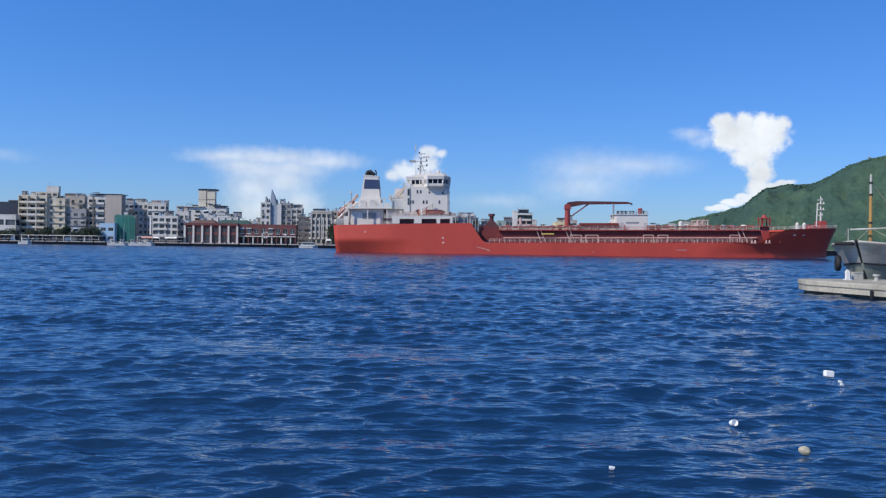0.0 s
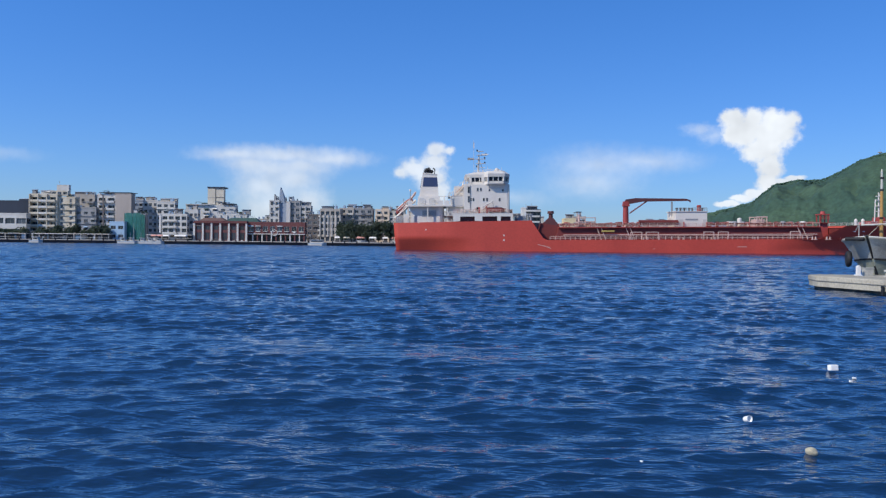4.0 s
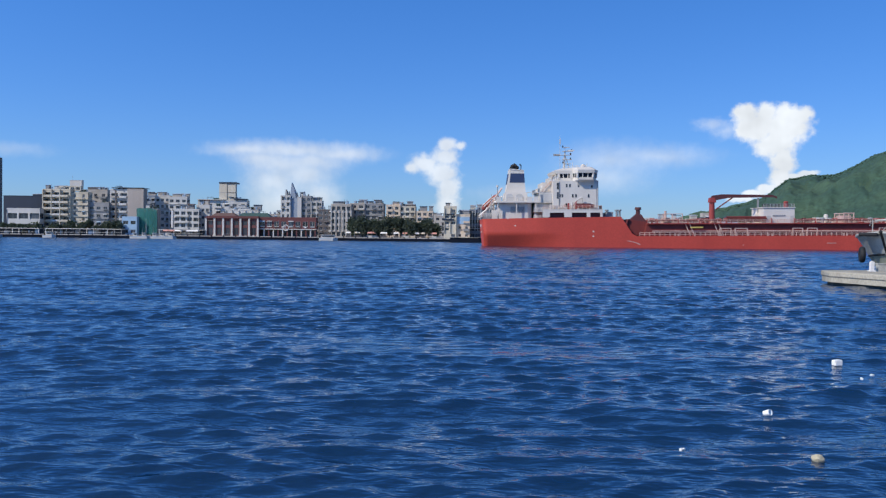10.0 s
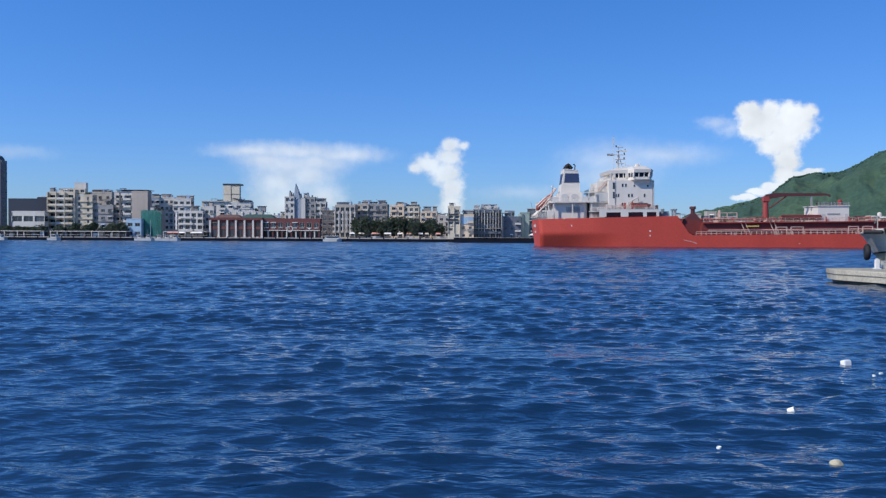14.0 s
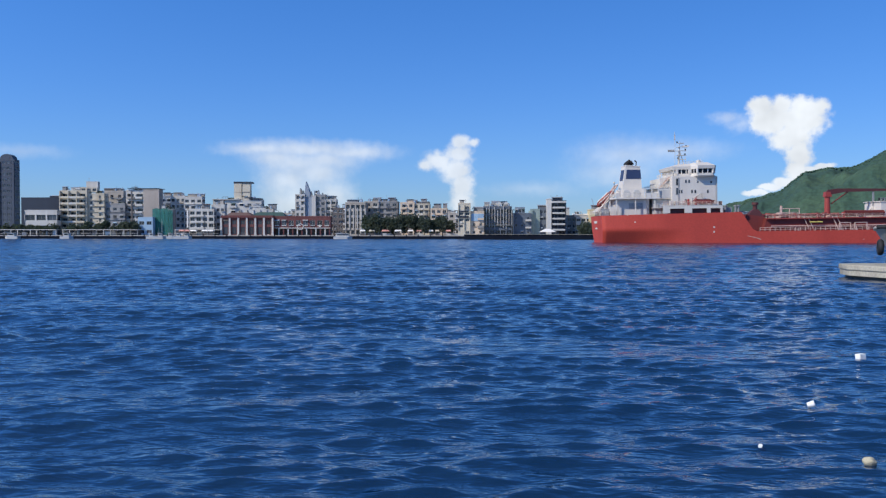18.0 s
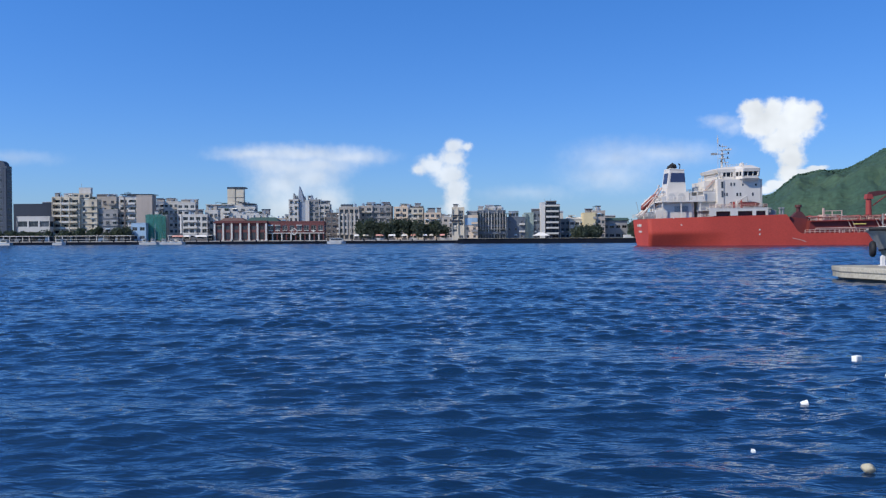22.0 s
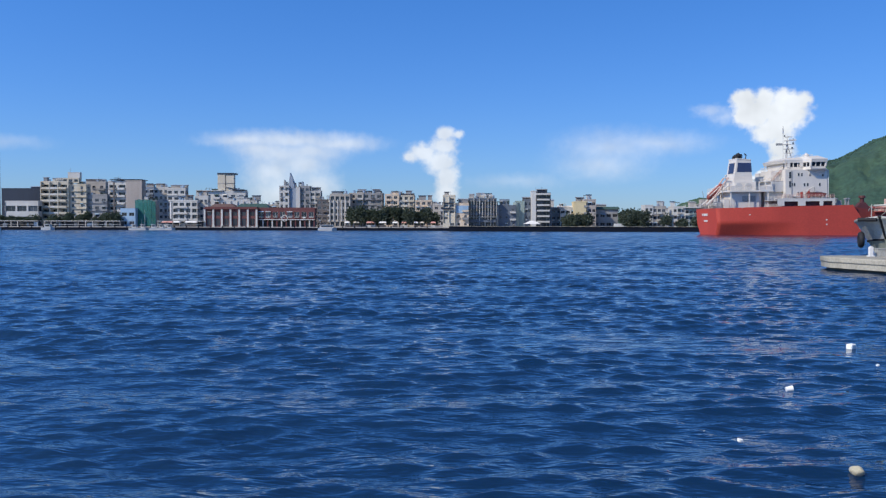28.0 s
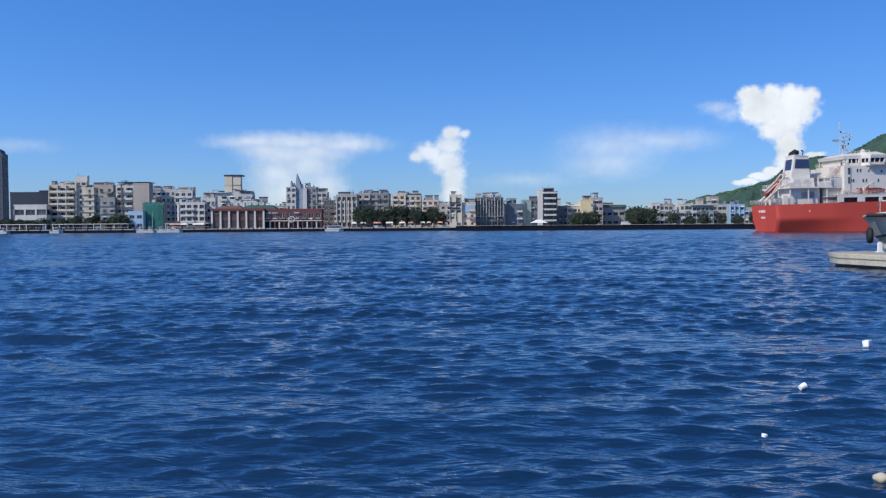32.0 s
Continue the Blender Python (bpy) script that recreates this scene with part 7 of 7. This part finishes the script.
def motions():
    rows = []
    x, y, step = SHIP_START[0], SHIP_START[1], 0.5
    for i in range(65):
        t = i * step
        a = SHIP_TURN[0] + SHIP_TURN[1] * t + SHIP_TURN[2] * t * t
        if i % 4 == 0:
            rows.append((t, pose(x, y, -0.55, 0, -0.8, a)))
        mid = radians(a + (SHIP_TURN[1] + 2 * SHIP_TURN[2] * t) * step / 2)
        pace = (SHIP_SPEED[0] + SHIP_SPEED[1] * (t + step / 2)) * step
        x, y = x + pace * math.cos(mid), y + pace * math.sin(mid)
    walk(ship, rows)
    def drift(ob, z, swing, rows, tilt=(0, 0)):
        walk(ob, [(t, pose(x, y, z + 0.02 * math.sin(t * 1.7), tilt[0] + 6 * math.sin(t * 1.3), tilt[1] + 5 * math.cos(t * 1.1), swing * t)) for t, x, y in rows])

    drift(foam_box, 0.07, 1.2, ((0, 9.52, 20.43), (4, 9.48, 20.7), (9, 9.42, 21.0), (12, 9.18, 20.5), (14, 9.32, 20.65), (19, 9.45, 20.85), (25, 9.65, 20.87), (30, 9.93, 21.24), (32, 10.03, 21.22)))
    drift(floating_cup, 0.075, 3.0, ((0, 5.12, 14.55), (5, 5.18, 14.5), (9, 5.28, 14.55), (12, 5.68, 15.15), (14, 5.81, 14.97), (19, 5.98, 15.07), (25, 6.11, 15.56), (30, 6.17, 15.65), (32, 6.22, 15.67)), (70, 30))
    drift(foam_lump, 0.07, 2.5, ((0, 5.55, 12.65), (5, 5.3, 12.2), (9, 5.1, 11.79), (12, 4.88, 11.57), (14, 5.07, 11.47), (19, 5.26, 11.27), (25, 5.11, 10.83), (30, 4.92, 10.23), (32, 4.95, 10.09)))
    drift(scrap, 0.045, 4.0, ((0, 2.4, 11.6), (6, 2.9, 11.9), (12, 3.45, 12.24), (19, 4.12, 12.12), (25, 3.97, 12.04), (32, 4.3, 12.2)))
    drift(chip, 0.045, -3.0, ((0, 9.16, 19.02), (12, 8.88, 18.63), (14, 9.2, 19.0), (25, 9.18, 18.61), (32, 9.6, 18.9)))
    drift(flake, 0.045, 2.0, ((0, 9.3, 19.4), (14, 9.5, 19.3), (25, 9.55, 18.9), (32, 10.1, 19.1)))
    walk(water, [(0.0, pose(-5.5, 1.2, 0)), (16.0, pose(0.0, 0.0, 0)), (32.0, pose(5.5, -1.2, 0))])


motions()
